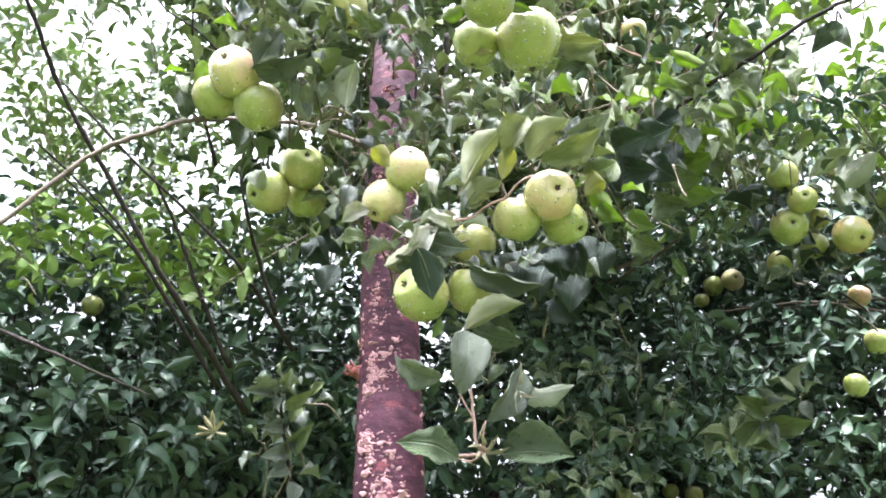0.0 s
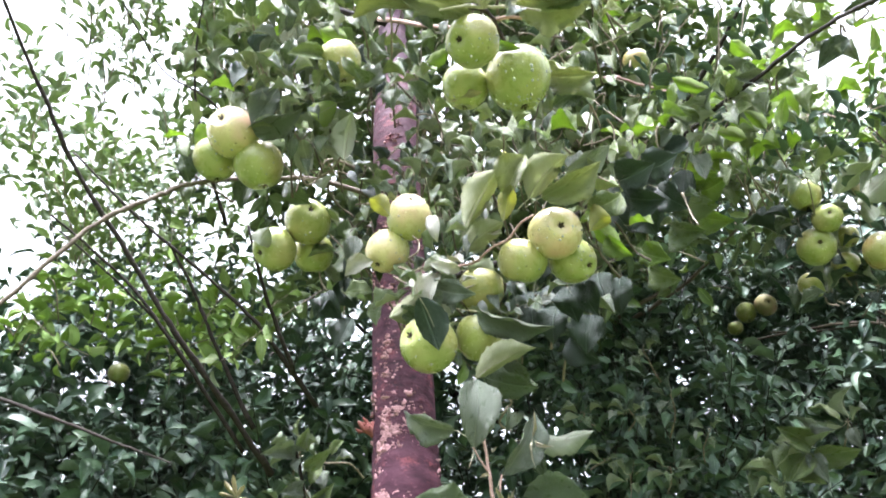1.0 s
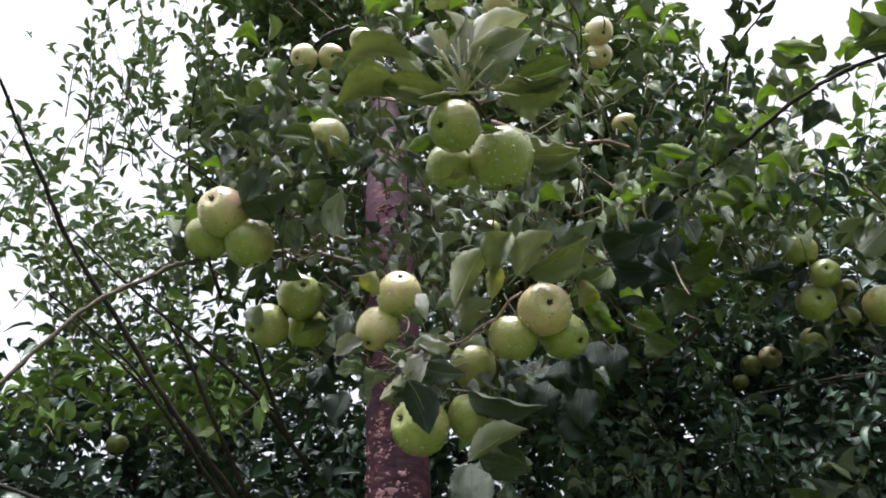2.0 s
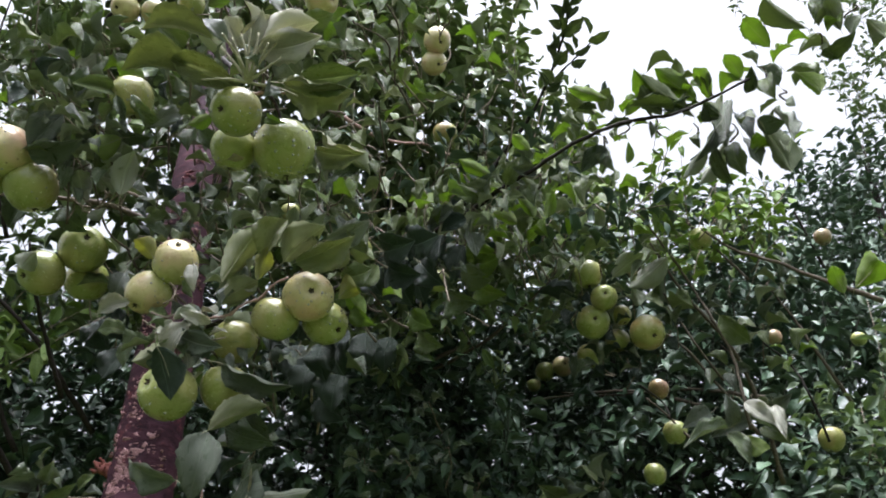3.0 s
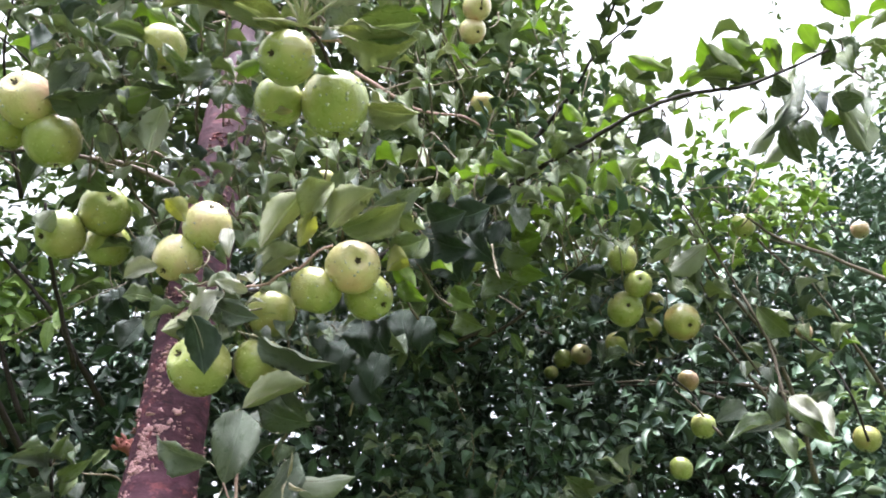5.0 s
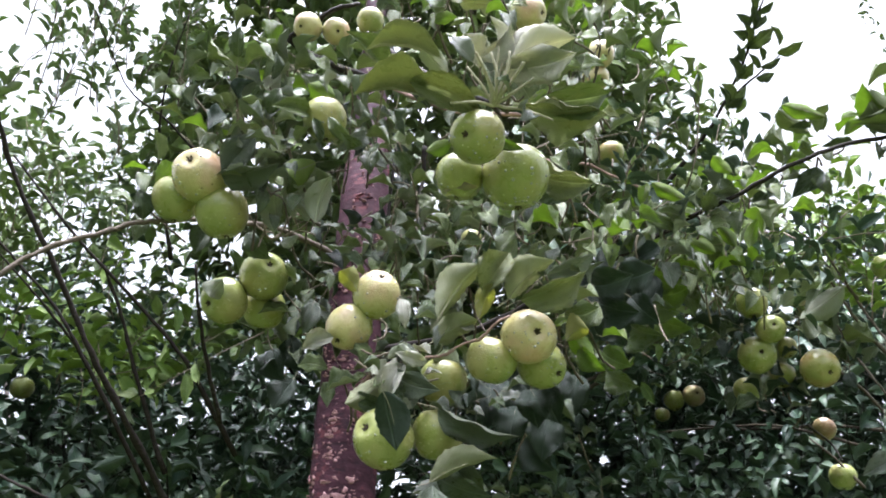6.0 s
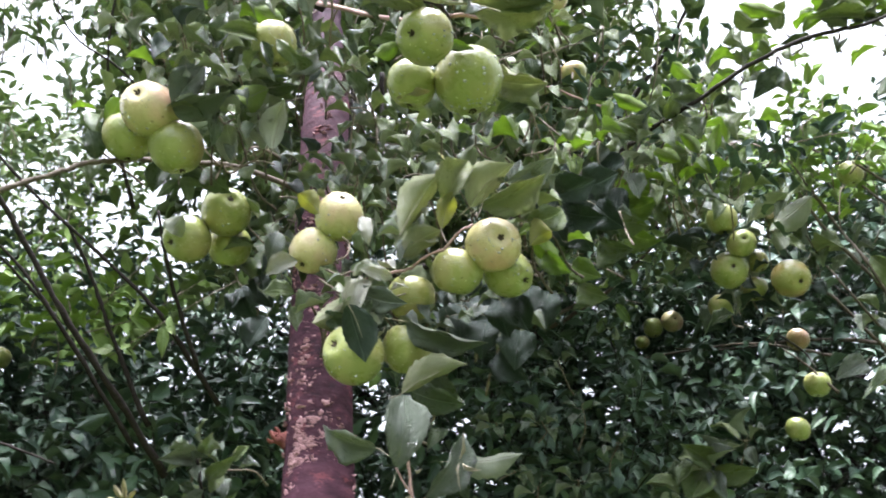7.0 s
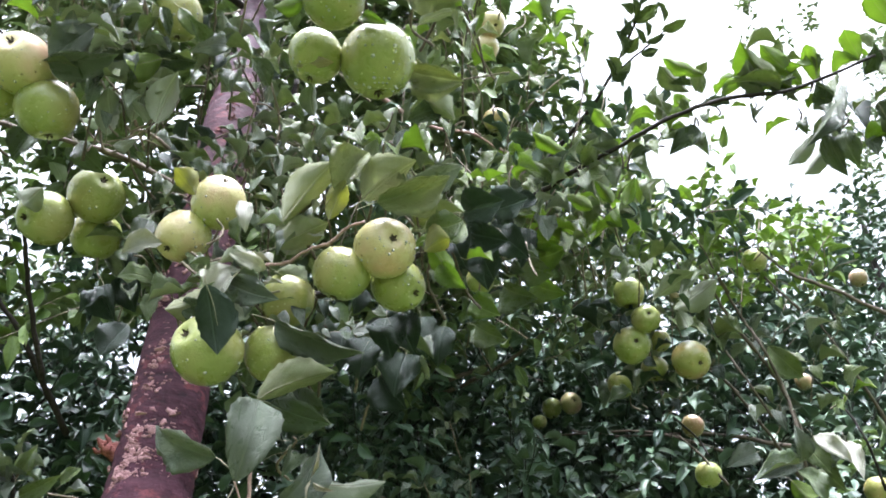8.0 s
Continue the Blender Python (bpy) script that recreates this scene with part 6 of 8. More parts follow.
spur(0.883, 1.007, 2.343, -0.814, -0.580, 0.014, 4, 0.044, ('mid', 'dark', 'mid', 'pale'), reach=0.02)
spur(0.955, 0.989, 2.298, -0.841, -0.539, 0.057, 4, 0.044, ('lime', 'mid', 'lime', 'mid'), reach=0.02)
spur(0.826, 1.033, 2.359, -0.786, -0.619, -0.008, 4, 0.044, ('lime', 'mid', 'lime', 'mid'), reach=0.02)
spur(1.025, 0.819, 2.450, -0.908, -0.418, -0.017, 4, 0.045, ('mid', 'dark', 'mid', 'pale'), reach=0.02)
spur(0.522, 1.195, 2.323, -0.644, -0.765, -0.019, 4, 0.044, ('lime', 'mid', 'lime', 'mid'), reach=0.02)
spur(0.598, 1.166, 2.354, -0.695, -0.718, -0.023, 4, 0.044, ('lime', 'mid', 'lime', 'mid'), reach=0.02)
spur(0.650, 1.127, 2.405, -0.736, -0.676, -0.044, 4, 0.045, ('lime', 'mid', 'lime', 'mid'), reach=0.02)
spur(0.706, 1.089, 2.413, -0.772, -0.634, -0.039, 4, 0.045, ('lime', 'mid', 'lime', 'mid'), reach=0.02)
spur(0.777, 1.046, 2.424, -0.813, -0.581, -0.030, 4, 0.045, ('lime', 'mid', 'lime', 'mid'), reach=0.02)
spur(0.805, 1.026, 2.423, -0.829, -0.559, -0.023, 4, 0.045, ('lime', 'mid', 'lime', 'mid'), reach=0.02)
spur(0.448, 1.230, 2.290, -0.586, -0.810, -0.008, 4, 0.043, ('mid', 'dark', 'mid', 'pale'), reach=0.02)
spur(0.678, 1.180, 2.446, -0.784, -0.610, -0.119, 4, 0.046, ('lime', 'mid', 'lime', 'mid'), reach=0.02)
spur(0.630, 1.226, 2.429, -0.748, -0.654, -0.116, 4, 0.046, ('lime', 'mid', 'lime', 'mid'), reach=0.02)
spur(0.580, 1.273, 2.405, -0.708, -0.698, -0.107, 4, 0.046, ('mid', 'dark', 'mid', 'pale'), reach=0.02)
spur(0.074, 0.999, 1.989, -0.329, -0.944, 0.035, 4, 0.035, ('silver', 'mid', 'pale', 'grey'))
spur(0.020, 1.010, 1.917, -0.262, -0.961, 0.091, 4, 0.034, ('silver', 'mid', 'pale', 'grey'))
spur(-0.028, 1.035, 1.927, -0.215, -0.973, 0.088, 4, 0.035, ('silver', 'mid', 'pale', 'grey'))
spur(0.098, 1.048, 1.932, -0.192, -0.976, 0.103, 4, 0.035, ('silver', 'mid', 'pale', 'grey'))
spur(0.034, 1.042, 1.897, -0.273, -0.954, 0.120, 4, 0.035, ('grey', 'dark', 'mid', 'pale'))
spur(0.114, 1.078, 1.911, -0.350, -0.928, 0.129, 4, 0.036, ('dark', 'deep', 'grey', 'deep'))
spur(0.007, 1.021, 1.964, -0.100, -0.993, 0.061, 4, 0.035, ('silver', 'mid', 'pale', 'grey'))
spur(0.230, 1.008, 2.028, -0.481, -0.876, 0.039, 4, 0.036, ('mid', 'dark', 'mid', 'pale'))
spur(0.257, 1.020, 1.997, -0.498, -0.864, 0.070, 4, 0.036, ('lime', 'mid', 'lime', 'mid'))
spur(0.139, 0.945, 2.036, -0.408, -0.913, -0.014, 4, 0.034, ('mid', 'dark', 'mid', 'pale'))
spur(0.190, 0.958, 2.044, -0.457, -0.890, -0.002, 4, 0.035, ('mid', 'dark', 'mid', 'pale'))
spur(0.091, 0.997, 2.051, -0.354, -0.935, -0.011, 4, 0.036, ('mid', 'dark', 'mid', 'pale'))
spur(0.050, 1.048, 2.063, -0.311, -0.950, -0.004, 4, 0.037, ('grey', 'dark', 'mid', 'pale'))
spur(0.023, 1.087, 2.076, -0.285, -0.959, -0.000, 4, 0.039, ('grey', 'dark', 'mid', 'pale'))
spur(-0.182, 1.053, 2.193, -0.100, -0.988, -0.119, 4, 0.041, ('silver', 'mid', 'pale', 'grey'))
spur(-0.155, 1.042, 2.217, -0.129, -0.982, -0.140, 4, 0.041, ('mid', 'dark', 'mid', 'pale'))
spur(-0.214, 1.026, 2.217, -0.068, -0.986, -0.152, 4, 0.041, ('mid', 'dark', 'mid', 'pale'))
spur(-0.304, 1.048, 2.315, -0.003, -0.978, -0.210, 4, 0.044, ('lime', 'mid', 'lime', 'mid'))
spur(-0.352, 1.064, 2.354, 0.031, -0.974, -0.226, 4, 0.046, ('mid', 'dark', 'mid', 'pale'))
spur(-0.403, 1.102, 2.279, 0.080, -0.985, -0.154, 4, 0.046, ('lime', 'mid', 'lime', 'mid'))
spur(-0.425, 1.129, 2.229, 0.098, -0.989, -0.107, 4, 0.046, ('mid', 'dark', 'mid', 'pale'))
spur(-0.164, 1.224, 2.158, -0.133, -0.991, -0.017, 4, 0.045, ('grey', 'dark', 'mid', 'pale'))
spur(-0.175, 1.247, 2.113, -0.120, -0.993, 0.021, 4, 0.045, ('grey', 'dark', 'mid', 'pale'))
spur(0.090, 1.088, 1.889, -0.324, -0.935, 0.146, 4, 0.036, ('grey', 'dark', 'mid', 'pale'))
# --- small curled leaves in front of the trunk's middle
for x, y, z, size in ((-0.077, 1.090, 2.100, 0.036), (-0.036, 1.090, 2.145, 0.038), (-0.018, 1.080, 2.168, 0.036), (-0.052, 1.100, 2.166, 0.034),
                      (-0.014, 1.070, 2.115, 0.036), (-0.043, 1.065, 2.090, 0.034), (-0.028, 1.050, 1.948, 0.030), (0.000, 0.990, 1.916, 0.028), (0.004, 1.120, 2.200, 0.036)):
    spur(x, y, z, 0.1, -0.95, 0.1, 5, size, ("dark", "grey", "dark", "mid"))
# --- stipules, leaf stalks and curled dry bits
leaf(0.076, 0.982, 1.637, 0.091, 0.967, 1.654, 0.005, -0.020, -0.747, -0.665, 'cream')
leaf(0.078, 0.982, 1.635, 0.105, 0.968, 1.639, 0.005, -0.324, -0.787, -0.524, 'cream')
leaf(0.070, 0.981, 1.642, 0.055, 0.969, 1.639, 0.004, 0.540, -0.796, 0.272, 'cream')
leaf(0.076, 0.982, 1.634, 0.082, 0.972, 1.618, 0.005, -0.540, -0.795, 0.276, 'cream')
leaf(0.072, 0.981, 1.642, 0.069, 0.966, 1.656, 0.005, 0.433, -0.683, -0.588, 'cream')
leaf(0.078, 0.981, 1.639, 0.084, 0.967, 1.649, 0.004, 0.062, -0.596, -0.801, 'cream')
leaf(0.070, 0.982, 1.635, 0.065, 0.971, 1.626, 0.004, 0.146, -0.681, 0.718, 'cream')
leaf(0.063, 0.976, 1.670, 0.052, 0.965, 1.666, 0.004, 0.631, -0.696, 0.342, 'cream')
leaf(0.068, 0.971, 1.698, 0.075, 0.958, 1.698, 0.004, -0.628, -0.338, -0.701, 'cream')
leaf(0.115, 0.967, 1.709, 0.119, 0.948, 1.735, 0.003, 0.227, -0.764, -0.604, 'cream')
leaf(0.118, 0.968, 1.704, 0.138, 0.956, 1.694, 0.004, -0.591, -0.735, -0.332, 'cream')
leaf(0.115, 0.968, 1.706, 0.115, 0.962, 1.674, 0.003, -0.404, -0.902, 0.151, 'cream')
leaf(-0.465, 1.587, 1.760, -0.493, 1.557, 1.749, 0.008, -0.738, 0.674, 0.043, 'straw')
leaf(-0.465, 1.587, 1.760, -0.481, 1.554, 1.788, 0.009, -0.548, 0.683, 0.483, 'straw')
leaf(-0.465, 1.587, 1.760, -0.466, 1.557, 1.800, 0.009, -0.378, 0.750, 0.542, 'straw')
leaf(-0.465, 1.587, 1.760, -0.444, 1.569, 1.780, 0.009, 0.052, 0.765, 0.641, 'straw')
leaf(-0.465, 1.587, 1.760, -0.437, 1.576, 1.753, 0.007, 0.358, 0.934, -0.003, 'straw')
leaf(-0.465, 1.587, 1.760, -0.489, 1.555, 1.766, 0.007, -0.739, 0.619, 0.264, 'straw')
leaf(-0.465, 1.587, 1.760, -0.466, 1.567, 1.746, 0.009, -0.640, 0.473, -0.605, 'straw')
limb('shoot', [(0.098, 0.717, 2.118, 0.0020), (0.091, 0.702, 2.137, 0.0015), (0.080, 0.690, 2.160, 0.0011)], tree, 'downy whitish leaf stalk')
limb('shoot', [(0.098, 0.717, 2.118, 0.0020), (0.099, 0.699, 2.142, 0.0015), (0.100, 0.685, 2.172, 0.0011)], tree, 'downy whitish leaf stalk')
limb('shoot', [(0.098, 0.717, 2.118, 0.0020), (0.106, 0.701, 2.140, 0.0015), (0.118, 0.688, 2.168, 0.0011)], tree, 'downy whitish leaf stalk')
limb('shoot', [(0.098, 0.717, 2.118, 0.0020), (0.112, 0.702, 2.137, 0.0015), (0.132, 0.690, 2.160, 0.0011)], tree, 'downy whitish leaf stalk')
limb('shoot', [(0.098, 0.717, 2.118, 0.0020), (0.086, 0.705, 2.132, 0.0015), (0.068, 0.695, 2.150, 0.0011)], tree, 'downy whitish leaf stalk')
limb('shoot', [(0.098, 0.717, 2.118, 0.0020), (0.102, 0.708, 2.146, 0.0015), (0.108, 0.700, 2.180, 0.0011)], tree, 'downy whitish leaf stalk')
limb('shoot', [(0.098, 0.717, 2.118, 0.0020), (0.089, 0.689, 2.131, 0.0015), (0.075, 0.664, 2.140, 0.0011)], tree, 'downy whitish leaf stalk')
limb('shoot', [(0.098, 0.717, 2.118, 0.0020), (0.094, 0.695, 2.126, 0.0015), (0.083, 0.683, 2.137, 0.0011)], tree, 'downy whitish leaf stalk')
limb('shoot', [(0.098, 0.717, 2.118, 0.0020), (0.114, 0.694, 2.131, 0.0015), (0.124, 0.673, 2.139, 0.0011)], tree, 'downy whitish leaf stalk')
limb('shoot', [(0.098, 0.717, 2.118, 0.0020), (0.121, 0.699, 2.125, 0.0015), (0.137, 0.691, 2.136, 0.0011)], tree, 'downy whitish leaf stalk')
limb('shoot', [(0.098, 0.717, 2.118, 0.0020), (0.078, 0.706, 2.112, 0.0015), (0.053, 0.697, 2.101, 0.0011)], tree, 'downy whitish leaf stalk')
limb('shoot', [(0.098, 0.717, 2.118, 0.0020), (0.131, 0.714, 2.111, 0.0015), (0.158, 0.705, 2.093, 0.0011)], tree, 'downy whitish leaf stalk')
limb('shoot', [(0.098, 0.717, 2.118, 0.0020), (0.099, 0.690, 2.132, 0.0015), (0.092, 0.679, 2.156, 0.0011)], tree, 'downy whitish leaf stalk')
limb('shoot', [(0.098, 0.717, 2.118, 0.0020), (0.108, 0.690, 2.133, 0.0015), (0.111, 0.679, 2.159, 0.0011)], tree, 'downy whitish leaf stalk')
limb('shoot', [(-0.184, 1.075, 2.160, 0.0014), (-0.200, 1.062, 2.173, 0.0014), (-0.204, 1.048, 2.190, 0.0014), (-0.191, 1.041, 2.206, 0.0014)], tree, 'thin curled pale dry stalk')
limb('shoot', [(-0.171, 1.072, 2.169, 0.0014), (-0.148, 1.066, 2.185, 0.0014), (-0.143, 1.054, 2.204, 0.0014), (-0.155, 1.042, 2.217, 0.0014)], tree, 'thin curled pale dry stalk')
limb('shoot', [(-0.197, 1.077, 2.151, 0.0014), (-0.180, 1.077, 2.158, 0.0014), (-0.158, 1.074, 2.170, 0.0014), (-0.139, 1.065, 2.190, 0.0014)], tree, 'thin curled pale dry stalk')
limb('shoot', [(-0.041, 0.991, 1.947, 0.0014), (-0.022, 0.996, 1.941, 0.0014), (-0.005, 0.995, 1.946, 0.0014), (0.012, 1.000, 1.938, 0.0014)], tree, 'thin curled pale dry stalk')
limb('shoot', [(0.004, 0.998, 1.941, 0.0014), (0.016, 1.007, 1.924, 0.0014), (0.035, 1.011, 1.917, 0.0014), (0.058, 1.010, 1.921, 0.0014)], tree, 'thin curled pale dry stalk')
limb('shoot', [(-0.049, 0.995, 1.936, 0.0014), (-0.027, 1.004, 1.923, 0.0014), (-0.007, 1.012, 1.910, 0.0014), (-0.004, 1.021, 1.888, 0.0014)], tree, 'thin curled pale dry stalk')
limb('shoot', [(0.013, 1.085, 2.190, 0.0014), (0.022, 1.093, 2.179, 0.0014), (0.035, 1.096, 2.175, 0.0014), (0.045, 1.089, 2.186, 0.0014)], tree, 'thin curled pale dry stalk')
limb('shoot', [(-0.017, 1.052, 2.232, 0.0014), (-0.023, 1.073, 2.204, 0.0014), (-0.025, 1.088, 2.182, 0.0014), (-0.022, 1.103, 2.159, 0.0014)], tree, 'thin curled pale dry stalk')
leaf(-0.189, 1.045, 2.166, -0.189, 1.008, 2.182, 0.024, -0.501, 0.346, 0.793, 'pale')
leaf(-0.169, 1.033, 2.189, -0.141, 1.036, 2.159, 0.019, 0.341, 0.849, 0.403, 'pale')
leaf(-0.144, 1.047, 2.178, -0.129, 1.013, 2.195, 0.021, -0.233, 0.349, 0.908, 'pale')
leaf(-0.158, 1.062, 2.151, -0.176, 1.051, 2.124, 0.017, -0.442, 0.895, -0.063, 'pale')
leaf(0.028, 0.981, 1.933, 0.006, 0.963, 1.945, 0.019, -0.451, 0.798, 0.400, 'pale')
leaf(-0.009, 0.979, 1.932, -0.024, 0.977, 1.911, 0.019, -0.111, 0.993, -0.031, 'pale')
leaf(0.009, 0.994, 1.902, 0.017, 0.997, 1.870, 0.022, 0.270, 0.951, 0.154, 'pale')
leaf(-0.006, 0.979, 1.932, 0.018, 0.967, 1.939, 0.016, 0.151, 0.646, 0.748, 'pale')
spur(-0.044, 1.119, 2.708, -0.177, -0.903, -0.391, 5, 0.055, ('mid', 'dark', 'mid', 'pale'))
spur(-0.031, 1.128, 2.770, -0.198, -0.888, -0.415, 5, 0.057, ('lime', 'mid', 'lime', 'mid'))
spur(-0.038, 1.082, 2.534, -0.152, -0.936, -0.318, 5, 0.050, ('mid', 'dark', 'mid', 'pale'))
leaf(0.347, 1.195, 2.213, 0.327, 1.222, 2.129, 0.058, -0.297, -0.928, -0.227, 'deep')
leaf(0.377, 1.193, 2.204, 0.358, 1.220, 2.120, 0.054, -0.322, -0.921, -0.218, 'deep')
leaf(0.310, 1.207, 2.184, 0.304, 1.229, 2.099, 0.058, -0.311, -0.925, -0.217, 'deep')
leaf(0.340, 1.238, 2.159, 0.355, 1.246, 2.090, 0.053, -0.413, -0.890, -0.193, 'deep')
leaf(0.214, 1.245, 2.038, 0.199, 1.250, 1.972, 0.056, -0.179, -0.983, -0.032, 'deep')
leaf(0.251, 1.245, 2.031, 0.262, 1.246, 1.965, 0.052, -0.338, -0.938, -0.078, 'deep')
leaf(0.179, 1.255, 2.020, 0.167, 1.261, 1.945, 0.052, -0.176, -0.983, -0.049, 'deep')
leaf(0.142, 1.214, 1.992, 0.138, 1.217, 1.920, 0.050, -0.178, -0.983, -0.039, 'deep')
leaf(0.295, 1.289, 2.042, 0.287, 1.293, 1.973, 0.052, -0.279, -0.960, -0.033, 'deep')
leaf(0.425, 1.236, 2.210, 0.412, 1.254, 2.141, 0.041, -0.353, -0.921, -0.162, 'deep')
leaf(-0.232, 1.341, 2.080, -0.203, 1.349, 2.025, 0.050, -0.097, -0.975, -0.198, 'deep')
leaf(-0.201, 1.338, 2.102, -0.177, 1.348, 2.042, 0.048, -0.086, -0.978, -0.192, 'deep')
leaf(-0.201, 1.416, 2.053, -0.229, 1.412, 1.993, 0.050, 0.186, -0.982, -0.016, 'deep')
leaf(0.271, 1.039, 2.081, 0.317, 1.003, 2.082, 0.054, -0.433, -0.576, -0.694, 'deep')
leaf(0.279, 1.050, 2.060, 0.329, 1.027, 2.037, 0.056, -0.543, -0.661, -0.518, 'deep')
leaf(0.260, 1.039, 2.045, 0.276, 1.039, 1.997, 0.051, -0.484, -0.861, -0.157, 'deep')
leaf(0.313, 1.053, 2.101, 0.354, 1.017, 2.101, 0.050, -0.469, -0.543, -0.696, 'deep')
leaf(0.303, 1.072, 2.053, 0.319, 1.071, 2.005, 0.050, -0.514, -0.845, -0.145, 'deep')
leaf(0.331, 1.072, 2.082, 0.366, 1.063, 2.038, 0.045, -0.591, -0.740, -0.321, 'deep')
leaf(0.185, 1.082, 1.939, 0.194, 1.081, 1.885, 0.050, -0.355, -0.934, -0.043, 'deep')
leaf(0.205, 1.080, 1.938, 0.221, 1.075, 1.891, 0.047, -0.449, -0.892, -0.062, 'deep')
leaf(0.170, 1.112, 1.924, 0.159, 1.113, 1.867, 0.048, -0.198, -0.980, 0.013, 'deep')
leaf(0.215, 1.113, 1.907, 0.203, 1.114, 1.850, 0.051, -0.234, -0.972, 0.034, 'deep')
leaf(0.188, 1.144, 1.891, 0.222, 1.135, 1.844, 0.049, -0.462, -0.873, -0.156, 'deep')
leaf(0.449, 1.332, 2.272, 0.500, 1.300, 2.237, 0.059, -0.683, -0.522, -0.511, 'lime')
leaf(0.440, 1.361, 2.227, 0.497, 1.330, 2.186, 0.055, -0.662, -0.575, -0.480, 'mid')
leaf(0.475, 1.348, 2.231, 0.514, 1.300, 2.227, 0.055, -0.564, -0.402, -0.721, 'lime')
leaf(0.420, 1.389, 2.186, 0.473, 1.357, 2.150, 0.055, -0.668, -0.582, -0.463, 'mid')
leaf(0.484, 1.413, 2.217, 0.536, 1.379, 2.179, 0.054, -0.690, -0.559, -0.459, 'lime')
leaf(0.328, 1.244, 2.067, 0.366, 1.217, 2.032, 0.041, -0.725, -0.601, -0.336, 'lime')
leaf(0.347, 1.301, 2.055, 0.391, 1.272, 2.020, 0.043, -0.698, -0.619, -0.360, 'mid')
spur(0.046, 0.748, 2.312, -0.178, -0.896, -0.408, 4, 0.035, ('lime', 'mid', 'lime', 'mid'))
spur(0.073, 0.751, 2.287, -0.011, -0.932, -0.361, 4, 0.035, ('lime', 'mid', 'lime', 'mid'))
spur(0.021, 0.769, 2.355, -0.156, -0.892, -0.425, 4, 0.037, ('lime', 'mid', 'lime', 'mid'))
spur(0.173, 0.794, 2.216, -0.326, -0.909, -0.261, 4, 0.034, ('mid', 'olive'))
spur(0.203, 0.816, 2.266, -0.370, -0.888, -0.274, 4, 0.035, ('mid', 'dark', 'mid', 'pale'))
spur(0.216, 0.856, 2.367, -0.394, -0.864, -0.314, 4, 0.039, ('lime', 'mid', 'lime', 'mid'))
spur(0.250, 0.890, 2.470, -0.436, -0.831, -0.345, 4, 0.043, ('lime', 'mid', 'lime', 'mid'))
spur(0.295, 1.000, 2.502, -0.463, -0.841, -0.282, 4, 0.046, ('mid', 'dark', 'mid', 'pale'))
spur(0.265, 0.977, 2.386, -0.428, -0.873, -0.234, 4, 0.043, ('mid', 'dark', 'mid', 'pale'))
spur(0.312, 1.012, 2.625, -0.486, -0.807, -0.335, 4, 0.050, ('lime', 'mid', 'lime', 'mid'))
spur(0.247, 0.935, 2.283, -0.403, -0.894, -0.194, 4, 0.039, ('olive', 'mid'))
spur(0.114, 0.757, 2.316, -0.271, -0.881, -0.387, 4, 0.035, ('olive', 'pale'))
leaf(-0.084, 0.954, 2.230, -0.093, 0.921, 2.235, 0.021, 0.639, -0.268, -0.721, 'dark')
spur(-0.288, 1.015, 2.426, 0.116, -0.948, -0.295, 5, 0.050, ('mid', 'dark', 'mid', 'pale'))
spur(-0.225, 1.008, 2.310, 0.083, -0.973, -0.217, 5, 0.046, ('mid', 'dark', 'mid', 'pale'))
spur(-0.275, 1.062, 2.612, 0.054, -0.922, -0.384, 5, 0.056, ('lime', 'mid', 'lime', 'mid'))
spur(-0.177, 1.004, 2.257, 0.047, -0.983, -0.179, 5, 0.044, ('grey', 'mid'))
spur(-0.231, 1.049, 2.252, 0.086, -0.985, -0.147, 5, 0.046, ('dark', 'grey'))
spur(-0.262, 0.988, 2.311, 0.124, -0.966, -0.228, 5, 0.046, ('dark', 'deep', 'grey', 'deep'))
spur(-0.198, 1.033, 2.454, 0.022, -0.952, -0.305, 5, 0.050, ('mid', 'dark', 'mid', 'pale'))
spur(-0.227, 1.014, 2.383, 0.069, -0.961, -0.268, 5, 0.048, ('grey', 'dark'))
limb('shoot', [(-0.191, 1.045, 2.219, 0.0013), (-0.204, 1.053, 2.215, 0.0013), (-0.212, 1.069, 2.208, 0.0013), (-0.207, 1.076, 2.196, 0.0013)], tree, 'thin curled pale dry stalk')
limb('shoot', [(-0.150, 1.060, 2.217, 0.0013), (-0.164, 1.054, 2.217, 0.0013), (-0.179, 1.055, 2.215, 0.0013), (-0.195, 1.069, 2.215, 0.0013)], tree, 'thin curled pale dry stalk')
limb('shoot', [(-0.148, 1.093, 2.176, 0.0013), (-0.144, 1.090, 2.192, 0.0013), (-0.147, 1.083, 2.205, 0.0013), (-0.158, 1.077, 2.214, 0.0013)], tree, 'thin curled pale dry stalk')
limb('shoot', [(-0.142, 1.060, 2.231, 0.0013), (-0.152, 1.047, 2.233, 0.0013), (-0.161, 1.043, 2.246, 0.0013), (-0.163, 1.028, 2.252, 0.0013)], tree, 'thin curled pale dry stalk')
limb('shoot', [(-0.142, 1.107, 2.179, 0.0013), (-0.155, 1.096, 2.177, 0.0013), (-0.171, 1.099, 2.179, 0.0013), (-0.185, 1.100, 2.172, 0.0013)], tree, 'thin curled pale dry stalk')
limb('shoot', [(-0.171, 1.066, 2.201, 0.0013), (-0.183, 1.061, 2.208, 0.0013), (-0.198, 1.063, 2.218, 0.0013), (-0.208, 1.045, 2.212, 0.0013)], tree, 'thin curled pale dry stalk')
